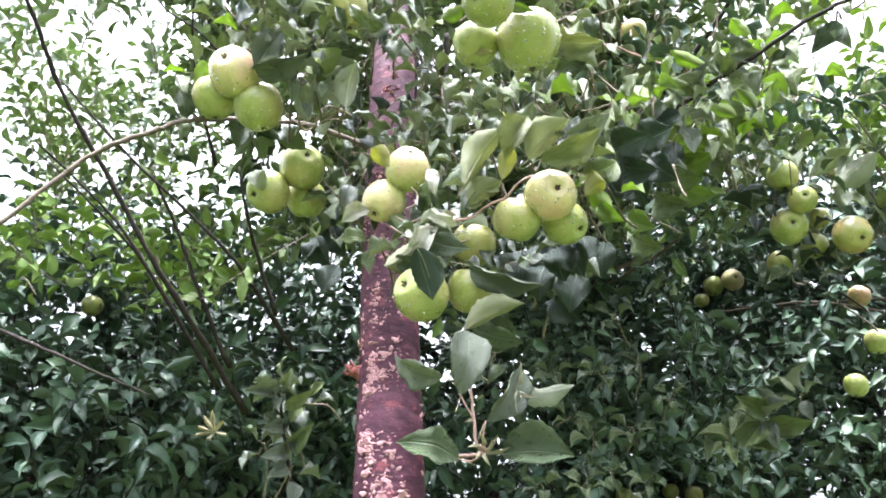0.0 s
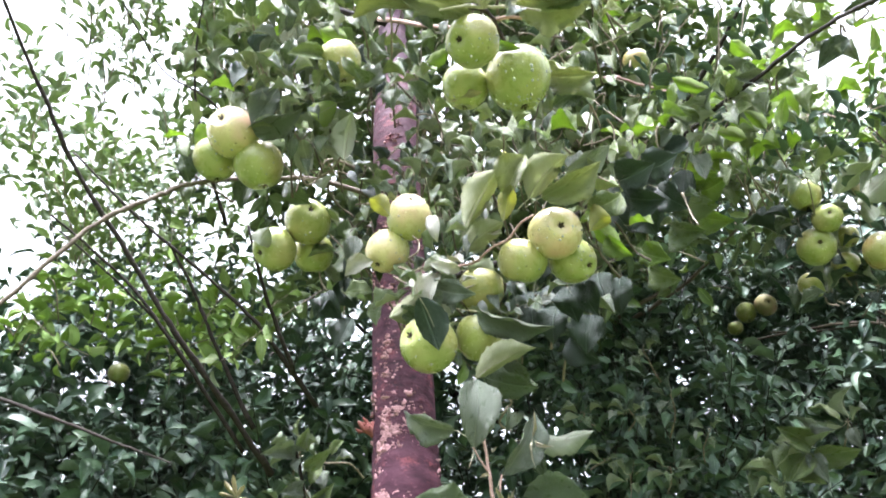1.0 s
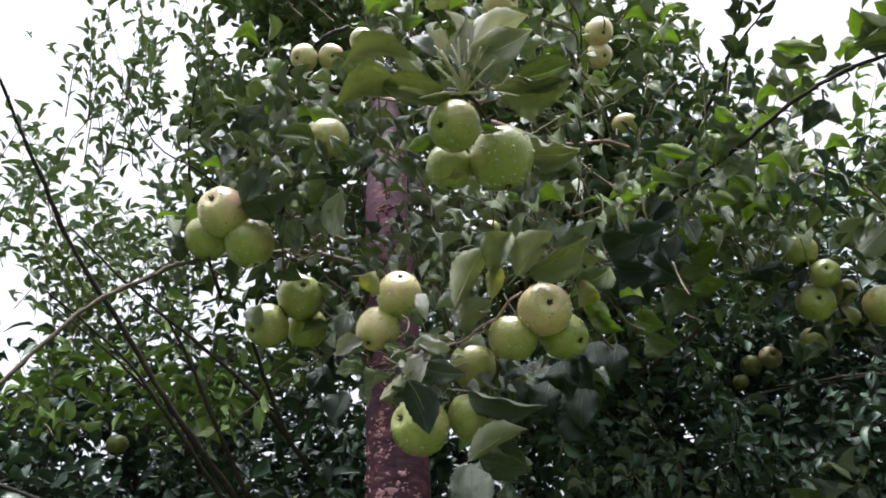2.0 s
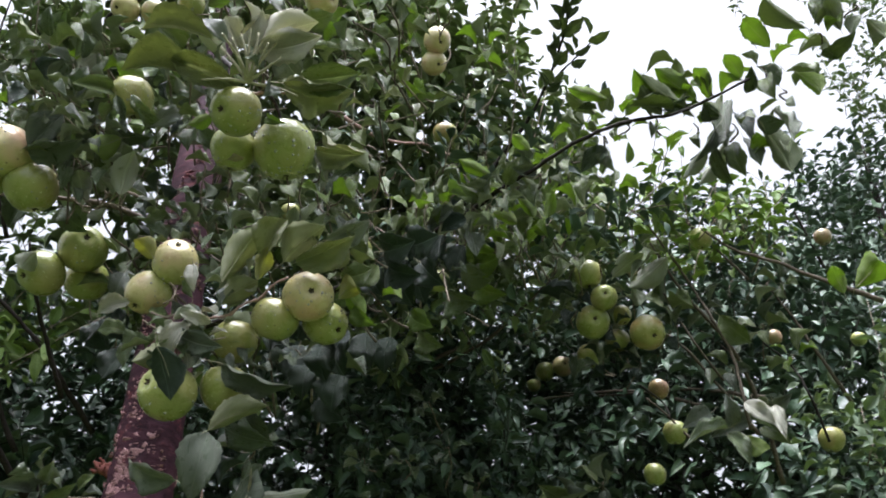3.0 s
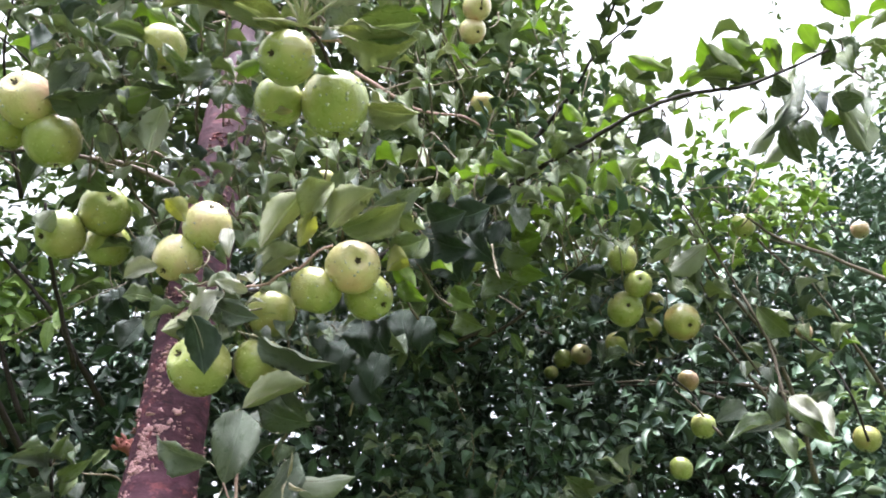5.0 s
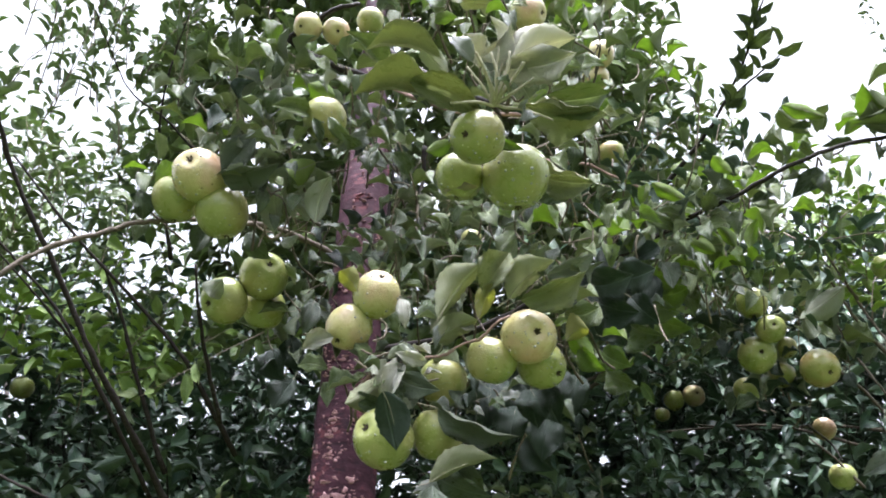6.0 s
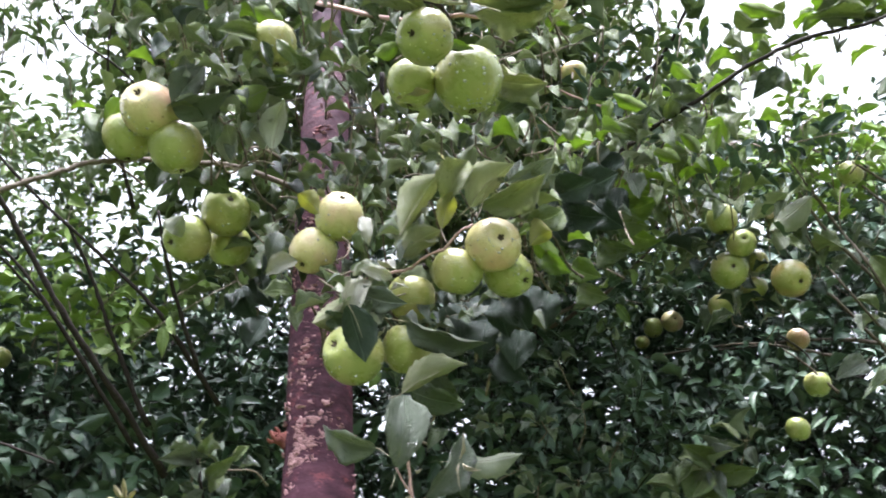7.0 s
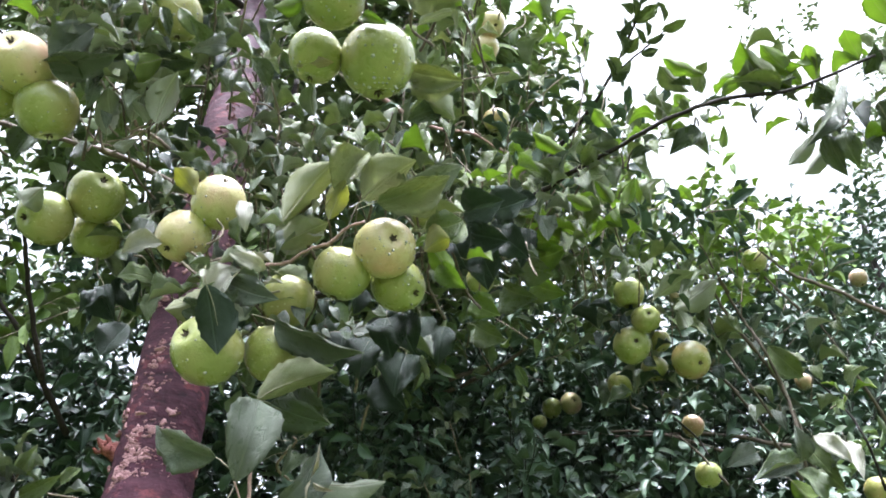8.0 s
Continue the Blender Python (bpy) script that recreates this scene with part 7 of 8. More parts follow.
limb('shoot', [(-0.210, 1.075, 2.185, 0.0013), (-0.213, 1.081, 2.170, 0.0013), (-0.220, 1.099, 2.165, 0.0013), (-0.222, 1.092, 2.143, 0.0013)], tree, 'thin curled pale dry stalk')
limb('shoot', [(0.012, 1.137, 2.284, 0.0013), (0.000, 1.136, 2.298, 0.0013), (-0.014, 1.124, 2.297, 0.0013), (-0.031, 1.127, 2.300, 0.0013)], tree, 'thin curled pale dry stalk')
limb('shoot', [(0.055, 1.139, 2.296, 0.0013), (0.070, 1.141, 2.289, 0.0013), (0.086, 1.134, 2.286, 0.0013), (0.100, 1.130, 2.294, 0.0013)], tree, 'thin curled pale dry stalk')
limb('shoot', [(-0.010, 1.159, 2.270, 0.0013), (0.006, 1.164, 2.267, 0.0013), (0.019, 1.166, 2.257, 0.0013), (0.028, 1.178, 2.248, 0.0013)], tree, 'thin curled pale dry stalk')
limb('shoot', [(-0.023, 1.141, 2.277, 0.0013), (-0.008, 1.149, 2.286, 0.0013), (0.009, 1.147, 2.279, 0.0013), (0.020, 1.157, 2.272, 0.0013)], tree, 'thin curled pale dry stalk')
limb('shoot', [(0.001, 1.137, 2.285, 0.0013), (-0.015, 1.148, 2.287, 0.0013), (-0.024, 1.146, 2.268, 0.0013), (-0.022, 1.150, 2.251, 0.0013)], tree, 'thin curled pale dry stalk')
limb('shoot', [(0.011, 1.113, 2.212, 0.0013), (0.014, 1.101, 2.223, 0.0013), (0.013, 1.106, 2.246, 0.0013), (0.010, 1.088, 2.251, 0.0013)], tree, 'thin curled pale dry stalk')
limb('shoot', [(0.024, 1.114, 2.225, 0.0013), (0.039, 1.109, 2.215, 0.0013), (0.055, 1.105, 2.217, 0.0013), (0.065, 1.106, 2.231, 0.0013)], tree, 'thin curled pale dry stalk')
limb('shoot', [(0.026, 1.164, 2.153, 0.0013), (0.038, 1.163, 2.140, 0.0013), (0.049, 1.180, 2.135, 0.0013), (0.059, 1.177, 2.120, 0.0013)], tree, 'thin curled pale dry stalk')
limb('shoot', [(0.027, 1.125, 2.194, 0.0013), (0.042, 1.139, 2.198, 0.0013), (0.058, 1.139, 2.196, 0.0013), (0.074, 1.133, 2.193, 0.0013)], tree, 'thin curled pale dry stalk')
limb('shoot', [(0.162, 1.051, 2.189, 0.0013), (0.164, 1.070, 2.184, 0.0013), (0.171, 1.065, 2.165, 0.0013), (0.184, 1.066, 2.158, 0.0013)], tree, 'thin curled pale dry stalk')
limb('shoot', [(0.234, 1.072, 2.169, 0.0013), (0.248, 1.066, 2.166, 0.0013), (0.262, 1.064, 2.169, 0.0013), (0.275, 1.058, 2.171, 0.0013)], tree, 'thin curled pale dry stalk')
limb('shoot', [(0.200, 1.052, 2.205, 0.0013), (0.204, 1.060, 2.194, 0.0013), (0.196, 1.059, 2.177, 0.0013), (0.184, 1.069, 2.176, 0.0013)], tree, 'thin curled pale dry stalk')
limb('shoot', [(-0.150, 1.260, 2.126, 0.0013), (-0.144, 1.254, 2.141, 0.0013), (-0.134, 1.240, 2.151, 0.0013), (-0.128, 1.245, 2.171, 0.0013)], tree, 'thin curled pale dry stalk')
limb('shoot', [(-0.135, 1.234, 2.178, 0.0013), (-0.117, 1.224, 2.175, 0.0013), (-0.106, 1.246, 2.176, 0.0013), (-0.102, 1.241, 2.153, 0.0013)], tree, 'thin curled pale dry stalk')
limb('shoot', [(-0.135, 1.263, 2.125, 0.0013), (-0.119, 1.267, 2.120, 0.0013), (-0.103, 1.270, 2.125, 0.0013), (-0.091, 1.269, 2.139, 0.0013)], tree, 'thin curled pale dry stalk')
limb('shoot', [(-0.027, 0.994, 1.961, 0.0013), (-0.014, 0.979, 1.960, 0.0013), (-0.012, 0.985, 1.978, 0.0013), (-0.020, 0.979, 1.986, 0.0013)], tree, 'thin curled pale dry stalk')
limb('shoot', [(0.019, 1.012, 1.922, 0.0013), (0.028, 1.002, 1.928, 0.0013), (0.032, 1.007, 1.944, 0.0013), (0.028, 0.999, 1.954, 0.0013)], tree, 'thin curled pale dry stalk')
limb('shoot', [(-0.009, 1.008, 1.923, 0.0013), (0.004, 1.008, 1.920, 0.0013), (0.013, 1.012, 1.931, 0.0013), (0.015, 1.002, 1.940, 0.0013)], tree, 'thin curled pale dry stalk')
limb('shoot', [(0.246, 1.075, 2.166, 0.0013), (0.250, 1.080, 2.187, 0.0013), (0.252, 1.071, 2.199, 0.0013), (0.252, 1.050, 2.202, 0.0013)], tree, 'thin curled pale dry stalk')
limb('shoot', [(0.278, 1.075, 2.163, 0.0013), (0.282, 1.071, 2.178, 0.0013), (0.282, 1.070, 2.195, 0.0013), (0.272, 1.050, 2.197, 0.0013)], tree, 'thin curled pale dry stalk')
spur(0.135, 1.314, 2.385, -0.394, -0.915, -0.083, 5, 0.053, ('mid', 'dark', 'mid', 'pale'))
spur(0.175, 1.331, 2.356, -0.417, -0.907, -0.055, 5, 0.053, ('mid', 'dark', 'mid', 'pale'))
spur(0.102, 1.330, 2.364, -0.366, -0.928, -0.071, 5, 0.053, ('grey', 'dark', 'mid', 'pale'))
spur(0.196, 1.298, 2.400, -0.440, -0.894, -0.085, 5, 0.053, ('mid', 'dark', 'mid', 'pale'))
spur(0.149, 1.300, 2.316, -0.399, -0.916, -0.049, 5, 0.051, ('grey', 'dark', 'mid', 'pale'))
spur(0.224, 1.319, 2.367, -0.454, -0.889, -0.056, 5, 0.053, ('mid', 'dark', 'mid', 'pale'))
spur(-0.282, 1.391, 1.802, -0.034, -0.966, 0.255, 5, 0.038, ('grey', 'mid', 'dark', 'grey'))
spur(-0.271, 1.408, 1.730, 0.096, -0.944, 0.315, 5, 0.038, ('grey', 'mid', 'dark', 'grey'))
spur(-0.253, 1.453, 1.790, -0.063, -0.961, 0.271, 5, 0.039, ('grey', 'mid', 'dark', 'grey'))
spur(-0.265, 1.429, 1.665, 0.479, -0.803, 0.356, 5, 0.038, ('grey', 'mid', 'dark', 'grey'))
spur(-0.319, 1.450, 1.712, -0.016, -0.949, 0.316, 5, 0.039, ('grey', 'mid', 'dark', 'grey'))
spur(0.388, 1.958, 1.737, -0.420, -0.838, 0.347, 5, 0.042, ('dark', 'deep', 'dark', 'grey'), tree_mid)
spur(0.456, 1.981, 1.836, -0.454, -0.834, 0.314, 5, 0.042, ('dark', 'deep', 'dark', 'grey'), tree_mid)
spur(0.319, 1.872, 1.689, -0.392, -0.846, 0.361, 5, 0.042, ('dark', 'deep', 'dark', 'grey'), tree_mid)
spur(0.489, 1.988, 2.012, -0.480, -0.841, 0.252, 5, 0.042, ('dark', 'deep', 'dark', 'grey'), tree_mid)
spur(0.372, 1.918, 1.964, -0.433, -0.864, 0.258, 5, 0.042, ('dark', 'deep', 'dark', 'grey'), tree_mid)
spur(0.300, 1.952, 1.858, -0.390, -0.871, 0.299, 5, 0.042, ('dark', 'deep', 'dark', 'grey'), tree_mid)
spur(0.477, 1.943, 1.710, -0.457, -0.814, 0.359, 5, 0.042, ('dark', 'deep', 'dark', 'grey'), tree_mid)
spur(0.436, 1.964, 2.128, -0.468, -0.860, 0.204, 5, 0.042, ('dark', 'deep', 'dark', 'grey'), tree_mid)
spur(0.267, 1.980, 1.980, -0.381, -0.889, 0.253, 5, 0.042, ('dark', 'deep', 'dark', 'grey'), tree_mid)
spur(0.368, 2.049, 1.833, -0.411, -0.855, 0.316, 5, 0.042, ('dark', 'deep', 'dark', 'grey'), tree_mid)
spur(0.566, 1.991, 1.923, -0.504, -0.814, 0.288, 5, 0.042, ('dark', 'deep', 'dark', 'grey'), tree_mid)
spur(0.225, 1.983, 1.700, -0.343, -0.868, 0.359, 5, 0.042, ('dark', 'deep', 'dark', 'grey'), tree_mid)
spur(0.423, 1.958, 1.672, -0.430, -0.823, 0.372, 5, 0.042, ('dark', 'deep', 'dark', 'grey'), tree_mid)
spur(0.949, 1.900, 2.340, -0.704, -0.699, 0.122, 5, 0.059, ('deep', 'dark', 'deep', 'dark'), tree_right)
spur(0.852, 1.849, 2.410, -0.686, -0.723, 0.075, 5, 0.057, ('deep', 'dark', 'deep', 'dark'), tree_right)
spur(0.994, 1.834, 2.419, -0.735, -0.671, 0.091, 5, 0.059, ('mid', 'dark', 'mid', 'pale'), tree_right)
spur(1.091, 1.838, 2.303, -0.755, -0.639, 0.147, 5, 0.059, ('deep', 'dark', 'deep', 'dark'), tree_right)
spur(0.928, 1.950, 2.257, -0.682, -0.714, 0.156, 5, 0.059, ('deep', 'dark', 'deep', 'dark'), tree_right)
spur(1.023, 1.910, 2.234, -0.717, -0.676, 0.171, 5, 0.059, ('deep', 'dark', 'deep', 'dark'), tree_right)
spur(0.780, 1.786, 2.466, -0.677, -0.736, 0.031, 5, 0.056, ('grey', 'dark', 'mid', 'pale'), tree_right)
spur(0.728, 1.712, 2.515, -0.674, -0.739, -0.012, 5, 0.054, ('lime', 'mid'), tree_right)
spur(1.052, 1.717, 2.545, -0.782, -0.622, 0.040, 5, 0.059, ('lime', 'mid', 'lime', 'mid'), tree_right)
spur(1.271, 1.672, 2.581, -0.843, -0.535, 0.064, 5, 0.062, ('lime', 'mid', 'lime', 'mid'), tree_right)
spur(1.372, 1.711, 2.399, -0.845, -0.514, 0.144, 5, 0.062, ('mid', 'dark', 'mid', 'pale'), tree_right)
spur(1.215, 1.845, 2.383, -0.788, -0.600, 0.137, 5, 0.062, ('grey', 'dark', 'mid', 'pale'), tree_right)
spur(1.338, 1.792, 2.308, -0.819, -0.546, 0.174, 5, 0.062, ('mid', 'dark', 'mid', 'pale'), tree_right)
spur(1.399, 1.784, 2.220, -0.826, -0.523, 0.210, 5, 0.062, ('lime', 'mid', 'lime', 'mid'), tree_right)
spur(1.276, 1.882, 2.216, -0.784, -0.586, 0.203, 5, 0.062, ('grey', 'dark', 'mid', 'pale'), tree_right)
spur(0.067, 0.936, 2.553, -0.255, -0.876, -0.410, 5, 0.044, ('lime', 'olive', 'mid'))
spur(0.110, 1.017, 2.553, -0.295, -0.890, -0.348, 5, 0.046, ('lime', 'olive', 'mid'))
spur(0.184, 1.005, 2.636, -0.376, -0.844, -0.383, 5, 0.047, ('lime', 'olive', 'mid'))
spur(0.246, 1.057, 2.723, -0.432, -0.819, -0.377, 5, 0.051, ('lime', 'olive', 'mid'))
spur(0.318, 1.109, 2.805, -0.486, -0.793, -0.366, 5, 0.054, ('lime', 'olive', 'mid'))
spur(0.206, 1.040, 2.605, -0.389, -0.856, -0.340, 5, 0.047, ('lime', 'olive', 'mid'))
spur(0.284, 1.117, 2.668, -0.449, -0.838, -0.309, 5, 0.051, ('lime', 'olive', 'mid'))
spur(0.359, 1.169, 2.749, -0.502, -0.810, -0.302, 5, 0.054, ('lime', 'olive', 'mid'))
spur(0.232, 1.082, 2.494, -0.394, -0.885, -0.249, 5, 0.046, ('lime', 'olive', 'mid'))
spur(0.313, 1.192, 2.516, -0.447, -0.875, -0.188, 5, 0.049, ('lime', 'olive', 'mid'))

spur(0.461, 1.500, 2.592, -0.658, -0.800, -0.128, 5, 0.061, ('lime', 'mid', 'dark', 'mid'))
spur(0.495, 1.450, 2.476, -0.707, -0.800, -0.153, 5, 0.061, ('mid', 'dark', 'lime', 'deep'))
spur(0.600, 1.550, 2.611, -0.249, -0.800, 0.360, 5, 0.065, ('mid', 'lime', 'dark', 'lime'))
spur(0.553, 1.500, 2.450, -0.667, -0.800, 0.176, 5, 0.059, ('lime', 'mid', 'dark', 'mid'))
spur(0.645, 1.500, 2.524, -0.696, -0.800, -0.126, 5, 0.059, ('mid', 'dark', 'lime', 'deep'))
spur(0.705, 1.550, 2.480, -0.244, -0.800, 0.380, 5, 0.066, ('mid', 'lime', 'dark', 'lime'))
spur(0.608, 1.500, 2.397, -0.320, -0.800, -0.065, 5, 0.060, ('lime', 'mid', 'dark', 'mid'))
spur(0.790, 1.550, 2.526, -0.424, -0.800, 0.312, 5, 0.066, ('mid', 'dark', 'lime', 'deep'))
spur(0.740, 1.500, 2.569, -0.272, -0.800, -0.139, 5, 0.063, ('mid', 'lime', 'dark', 'lime'))
spur(0.835, 1.600, 2.457, -0.397, -0.800, 0.154, 5, 0.058, ('lime', 'mid', 'dark', 'mid'))
spur(0.436, 1.420, 2.384, -0.516, -0.800, -0.137, 5, 0.067, ('mid', 'dark', 'lime', 'deep'))
spur(0.706, 1.550, 2.658, -0.281, -0.800, 0.183, 5, 0.060, ('mid', 'lime', 'dark', 'lime'))
spur(0.890, 1.600, 2.608, -0.255, -0.800, 0.201, 5, 0.067, ('lime', 'mid', 'dark', 'mid'))
spur(0.548, 1.600, 2.702, -0.291, -0.800, 0.156, 5, 0.061, ('mid', 'dark', 'lime', 'deep'))
spur(0.398, 1.360, 2.350, -0.614, -0.750, 0.577, 5, 0.052, ('lime', 'mid', 'lime', 'mid'))
spur(0.470, 1.410, 2.454, -0.327, -0.750, 0.051, 5, 0.053, ('mid', 'lime', 'dark', 'mid'))
spur(0.514, 1.460, 2.432, -0.151, -0.750, 0.126, 5, 0.058, ('lime', 'dark', 'mid', 'grey'))
spur(0.522, 1.360, 2.331, -0.475, -0.750, 0.272, 5, 0.056, ('lime', 'mid', 'lime', 'mid'))
spur(0.593, 1.410, 2.380, -0.635, -0.750, 0.498, 5, 0.051, ('mid', 'lime', 'dark', 'mid'))
spur(0.664, 1.460, 2.436, -0.609, -0.750, 0.012, 5, 0.053, ('lime', 'dark', 'mid', 'grey'))
spur(0.575, 1.360, 2.281, -0.505, -0.750, 0.541, 5, 0.055, ('lime', 'mid', 'lime', 'mid'))
spur(0.535, 1.410, 2.284, -0.682, -0.750, 0.155, 5, 0.062, ('mid', 'lime', 'dark', 'mid'))
spur(0.700, 1.460, 2.368, -0.712, -0.750, 0.372, 5, 0.055, ('lime', 'dark', 'mid', 'grey'))
spur(0.709, 1.360, 2.373, -0.353, -0.750, 0.203, 5, 0.058, ('lime', 'mid', 'lime', 'mid'))
spur(0.700, 1.410, 2.281, -0.451, -0.750, 0.390, 5, 0.061, ('mid', 'lime', 'dark', 'mid'))
spur(0.452, 1.460, 2.347, -0.401, -0.750, 0.085, 5, 0.051, ('lime', 'dark', 'mid', 'grey'))
# --- bare leaf stalks and short twigs among the near leaves
stalk_rng = np.random.default_rng(77)
for _ in range(64):
    here = np.array([stalk_rng.uniform(-0.26, 0.40), stalk_rng.uniform(1.02, 1.32), stalk_rng.uniform(2.02, 2.72)])
    way = stalk_rng.normal(0, 1, 3) * (1, 0.5, 1)
    way /= np.linalg.norm(way)
    bend = stalk_rng.normal(0, 0.5, 3)
    reach = stalk_rng.uniform(0.03, 0.085)
    limb("shoot", [(*(here + way * reach * u + bend * reach * u * u), 0.0017 - 0.0008 * u) for u in (0, 0.35, 0.7, 1.0)], tree,
         "thin pale leaf stalk" if stalk_rng.random() < 0.5 else "slender brown twig")
# ---- crowns ----
rng = np.random.default_rng(21)
near, far = crown_mats["near"], crown_mats["far"]
# the near tree's own crown, behind and above its fruit
start = crown_points(rng, 520, (-0.06, 1.95, 3.20), (0.78, 0.46, 0.92), -0.22, 2.8)
crown(tree, rng, start, (-0.1, 1.6, 2.4), 0.24, 14, 0.070, near, fine=True)
start = crown_points(rng, 60, (-0.66, 1.95, 3.42), (0.28, 0.30, 0.34), -0.3, 2.8)
crown(tree, rng, start, (-0.1, 1.6, 2.4), 0.22, 14, 0.060, near, fine=True)
start = crown_points(rng, 140, (0.62, 2.0, 2.78), (0.46, 0.38, 0.46), -0.1, 3.0)
crown(tree, rng, start, (0.3, 1.8, 2.0), 0.22, 13, 0.058, near, fine=True)
# short leafy spurs along the right-hand limb
start = crown_points(rng, 38, (0.50, 1.48, 2.32), (0.42, 0.26, 0.20), -0.1, 4.0)
crown(tree, rng, start, (0.3, 1.6, 2.0), 0.16, 10, 0.046, far, fine=True)
# left tree: dense below, thin shoots above
start = crown_points(rng, 1180, (-1.55, 2.75, 1.68), (1.15, 0.75, 0.86), -0.25, 2.0)
crown(tree_left, rng, start, (-1.5, 2.9, 1.2), 0.28, 14, 0.078, far)
start = crown_points(rng, 60, (-1.40, 2.7, 2.72), (1.0, 0.6, 0.46), 0.10, 2.2)
crown(tree_left, rng, start, (-1.5, 2.8, 1.2), 0.36, 15, 0.050, crown_mats["airy"], 1.2, fine=True, rise=0.6)
start = crown_points(rng, 26, (-1.02, 2.00, 2.26), (0.38, 0.20, 0.13), -1, 2.5)
crown(tree_left, rng, start, (-1.1, 2.4, 1.6), 0.20, 11, 0.062, crown_mats["bright"], 0.6, fine=True)
start = crown_points(rng, 20, (-0.84, 1.66, 3.01), (0.30, 0.25, 0.40), -1, 2.5)
crown(tree_left, rng, start, (-1.1, 2.6, 1.6), 0.44, 18, 0.044, crown_mats["airy"], 1.5, fine=True, rise=0.9)
start = crown_points(rng, 480, (-1.65, 3.55, 1.45), (1.5, 0.45, 0.85), -0.6, 2.0)
crown(tree_left, rng, start, (-1.6, 3.6, 1.0), 0.30, 13, 0.080, far)
# thin leafy shoots against the sky at its near side
for spot, size, count, kind in (((-1.14, 1.66, 2.69), (0.16, 0.2, 0.22), 7, crown_mats["airy"]), ((-0.88, 1.81, 2.90), (0.20, 0.2, 0.24), 11, crown_mats["airy"]),
                                ((-1.07, 2.08, 2.52), (0.24, 0.2, 0.12), 10, near), ((-1.19, 1.86, 2.54), (0.2, 0.2, 0.12), 5, near)):
    start = crown_points(rng, count, spot, size, -1, 2.5)
    crown(tree_left, rng, start, (-1.3, 2.6, 1.6), 0.32, 15, 0.050, kind, 1.3, fine=True, rise=0.7)
# leafy sprays at the top of its near side
start = crown_points(rng, 42, (-1.30, 2.35, 2.88), (0.62, 0.32, 0.32), 0.12, 2.6)
crown(tree_left, rng, start, (-1.4, 2.8, 1.8), 0.26, 13, 0.060, crown_mats["airy"], 0.8, fine=True, rise=0.3)
# the left tree's upper flank, behind the fruit
start = crown_points(rng, 32, (-1.05, 2.42, 2.46), (0.62, 0.30, 0.30), -0.3, 2.5)
crown(tree_left, rng, start, (-1.2, 2.9, 1.4), 0.26, 13, 0.062, far, 0.6)
# middle tree
start = crown_points(rng, 1280, (-0.05, 3.3, 2.1), (1.15, 0.75, 1.42), -0.25, 2.0)
crown(tree_mid, rng, start, (0.0, 3.6, 1.6), 0.28, 14, 0.076, far)
# extra foliage added behind the near crown to shade the leaves below it
start = crown_points(rng, 75, (0.58, 2.62, 2.98), (0.52, 0.30, 0.42), -0.3, 2.2)
crown(tree_mid, rng, start, (0.4, 3.2, 1.8), 0.26, 13, 0.070, far)
# right tree
start = crown_points(rng, 1640, (1.6, 3.15, 1.92), (1.25, 0.75, 1.30), -0.22, 1.9)
crown(tree_right, rng, start, (1.6, 3.2, 1.4), 0.28, 14, 0.076, far)
start = crown_points(rng, 40, (1.35, 2.6, 2.70), (0.60, 0.30, 0.26), -0.2, 2.2)
crown(tree_right, rng, start, (1.5, 3.0, 1.8), 0.26, 13, 0.064, far, fine=True)
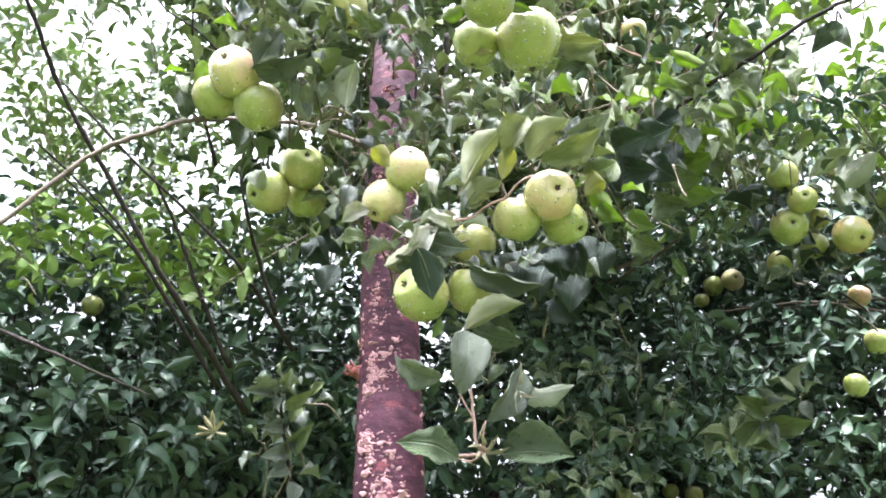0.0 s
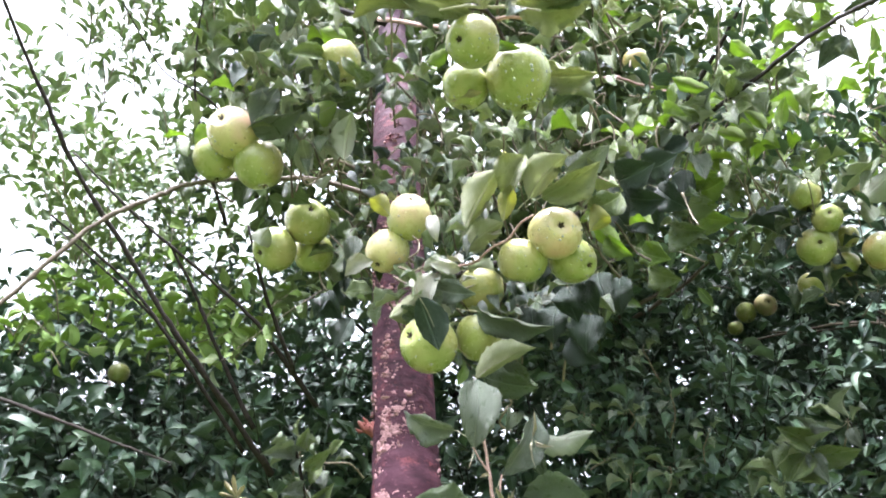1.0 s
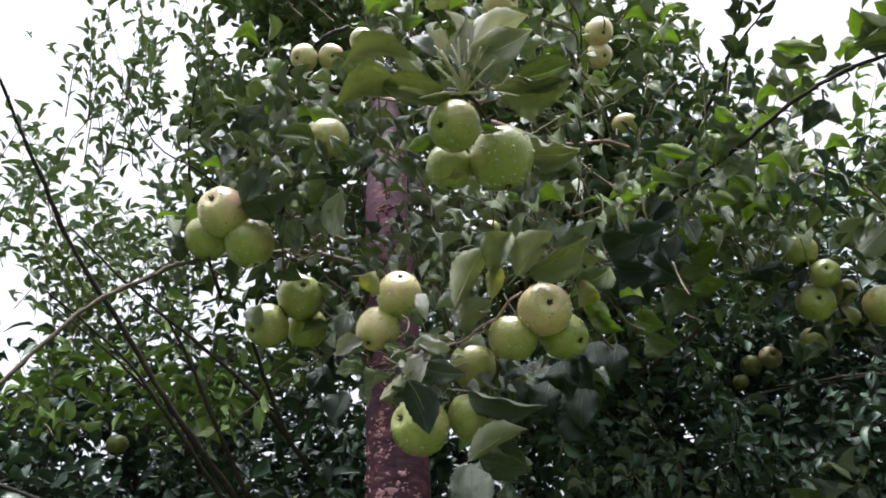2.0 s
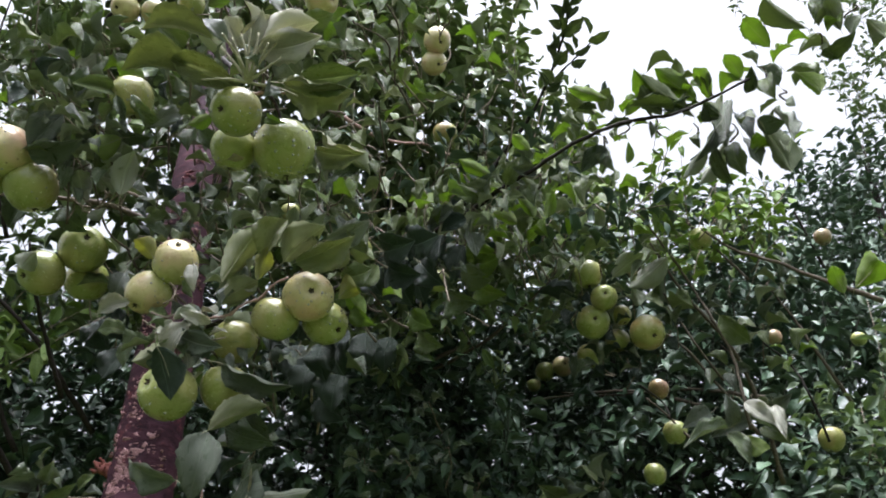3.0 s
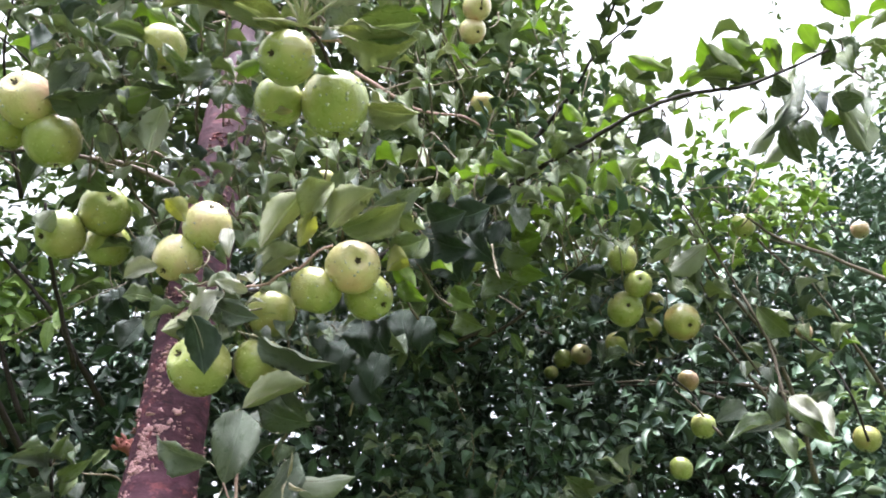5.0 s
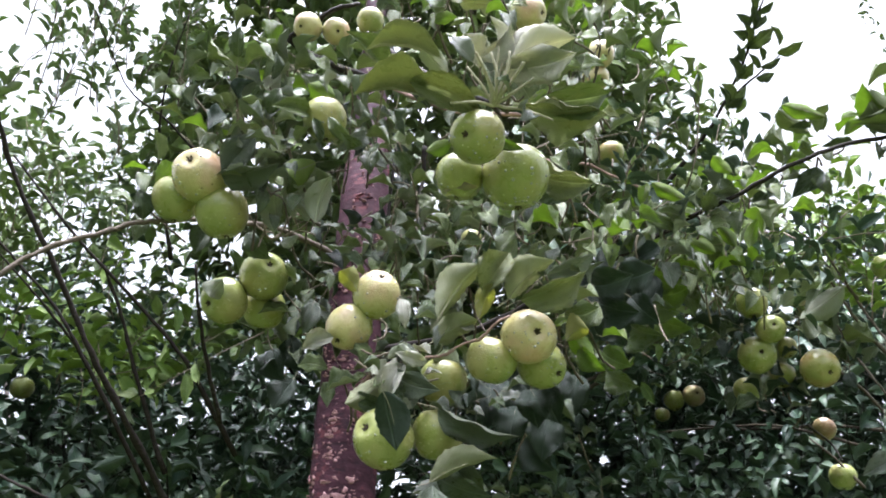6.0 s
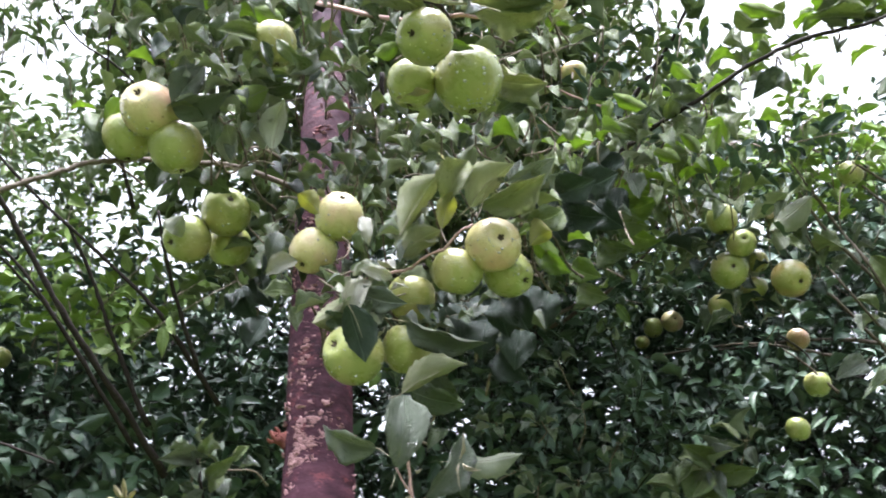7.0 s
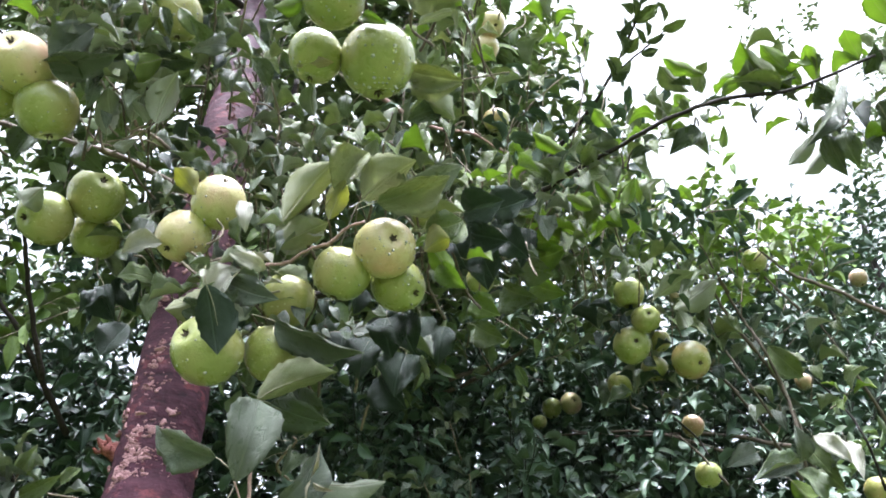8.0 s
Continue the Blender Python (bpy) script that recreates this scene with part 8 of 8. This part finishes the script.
# brighter yellow-green leaves on the right tree's near limbs
start = crown_points(rng, 34, (1.08, 1.75, 2.54), (0.30, 0.18, 0.16), -1, 2.5)
crown(tree_right, rng, start, (1.3, 2.4, 1.9), 0.18, 9, 0.050, crown_mats["bright"], 0.5, fine=True)
start = crown_points(rng, 24, (2.00, 2.00, 2.17), (0.26, 0.20, 0.28), -1, 2.5)
crown(tree_right, rng, start, (1.5, 2.8, 1.6), 0.24, 12, 0.052, crown_mats["airy"], 0.7, fine=True, rise=0.3)
start = crown_points(rng, 14, (1.60, 1.95, 1.97), (0.16, 0.14, 0.10), -1, 2.5)
crown(tree_right, rng, start, (1.3, 2.6, 1.4), 0.18, 10, 0.050, crown_mats["airy"], 0.6, fine=True)
# far right tree
start = crown_points(rng, 1080, (3.78, 3.9, 2.45), (1.12, 1.0, 2.15), -0.15, 1.5)
crown(tree_far, rng, start, (4.3, 4.3, 2.0), 0.36, 13, 0.090, far)
start = crown_points(rng, 95, (3.36, 2.8, 4.1), (0.42, 0.5, 0.9), -0.15, 2.2)
crown(tree_far, rng, start, (3.2, 3.6, 2.0), 0.34, 14, 0.060, crown_mats["airy"], 0.9, fine=True, rise=0.3)
start = crown_points(rng, 10, (2.75, 3.0, 5.1), (0.3, 0.25, 0.45), -1, 2.2)
crown(tree_far, rng, start, (2.9, 3.3, 2.0), 0.34, 14, 0.050, near, 1.4, fine=True)
start = crown_points(rng, 130, (0.50, 2.35, 1.95), (0.34, 0.25, 0.50), -0.2, 2.5)
crown(tree_mid, rng, start, (0.6, 3.2, 1.3), 0.24, 12, 0.062, far)
start = crown_points(rng, 45, (-1.05, 3.10, 2.47), (0.50, 0.30, 0.40), -0.4, 2.0)
crown(tree_left, rng, start, (-1.3, 3.4, 1.4), 0.28, 13, 0.076, far)
# trees behind and beside the camera, unseen, added to shade the lower foliage
shade_tree = orchard_tree(-2.6, -2.6, 3.2, "leafy apple tree added out of view to shade the others")
start = crown_points(rng, 260, (-2.6, -2.6, 1.9), (1.4, 1.1, 1.3), -0.2, 1.8)
crown(shade_tree, rng, start, (-2.6, -2.6, 1.2), 0.36, 8, 0.16, far)
copy_thing(shade_tree, pose(2.8, -0.5, 0, 0, 0, 130))
copy_thing(shade_tree, pose(-2.5, 0.1, 0, 0, 0, 250))
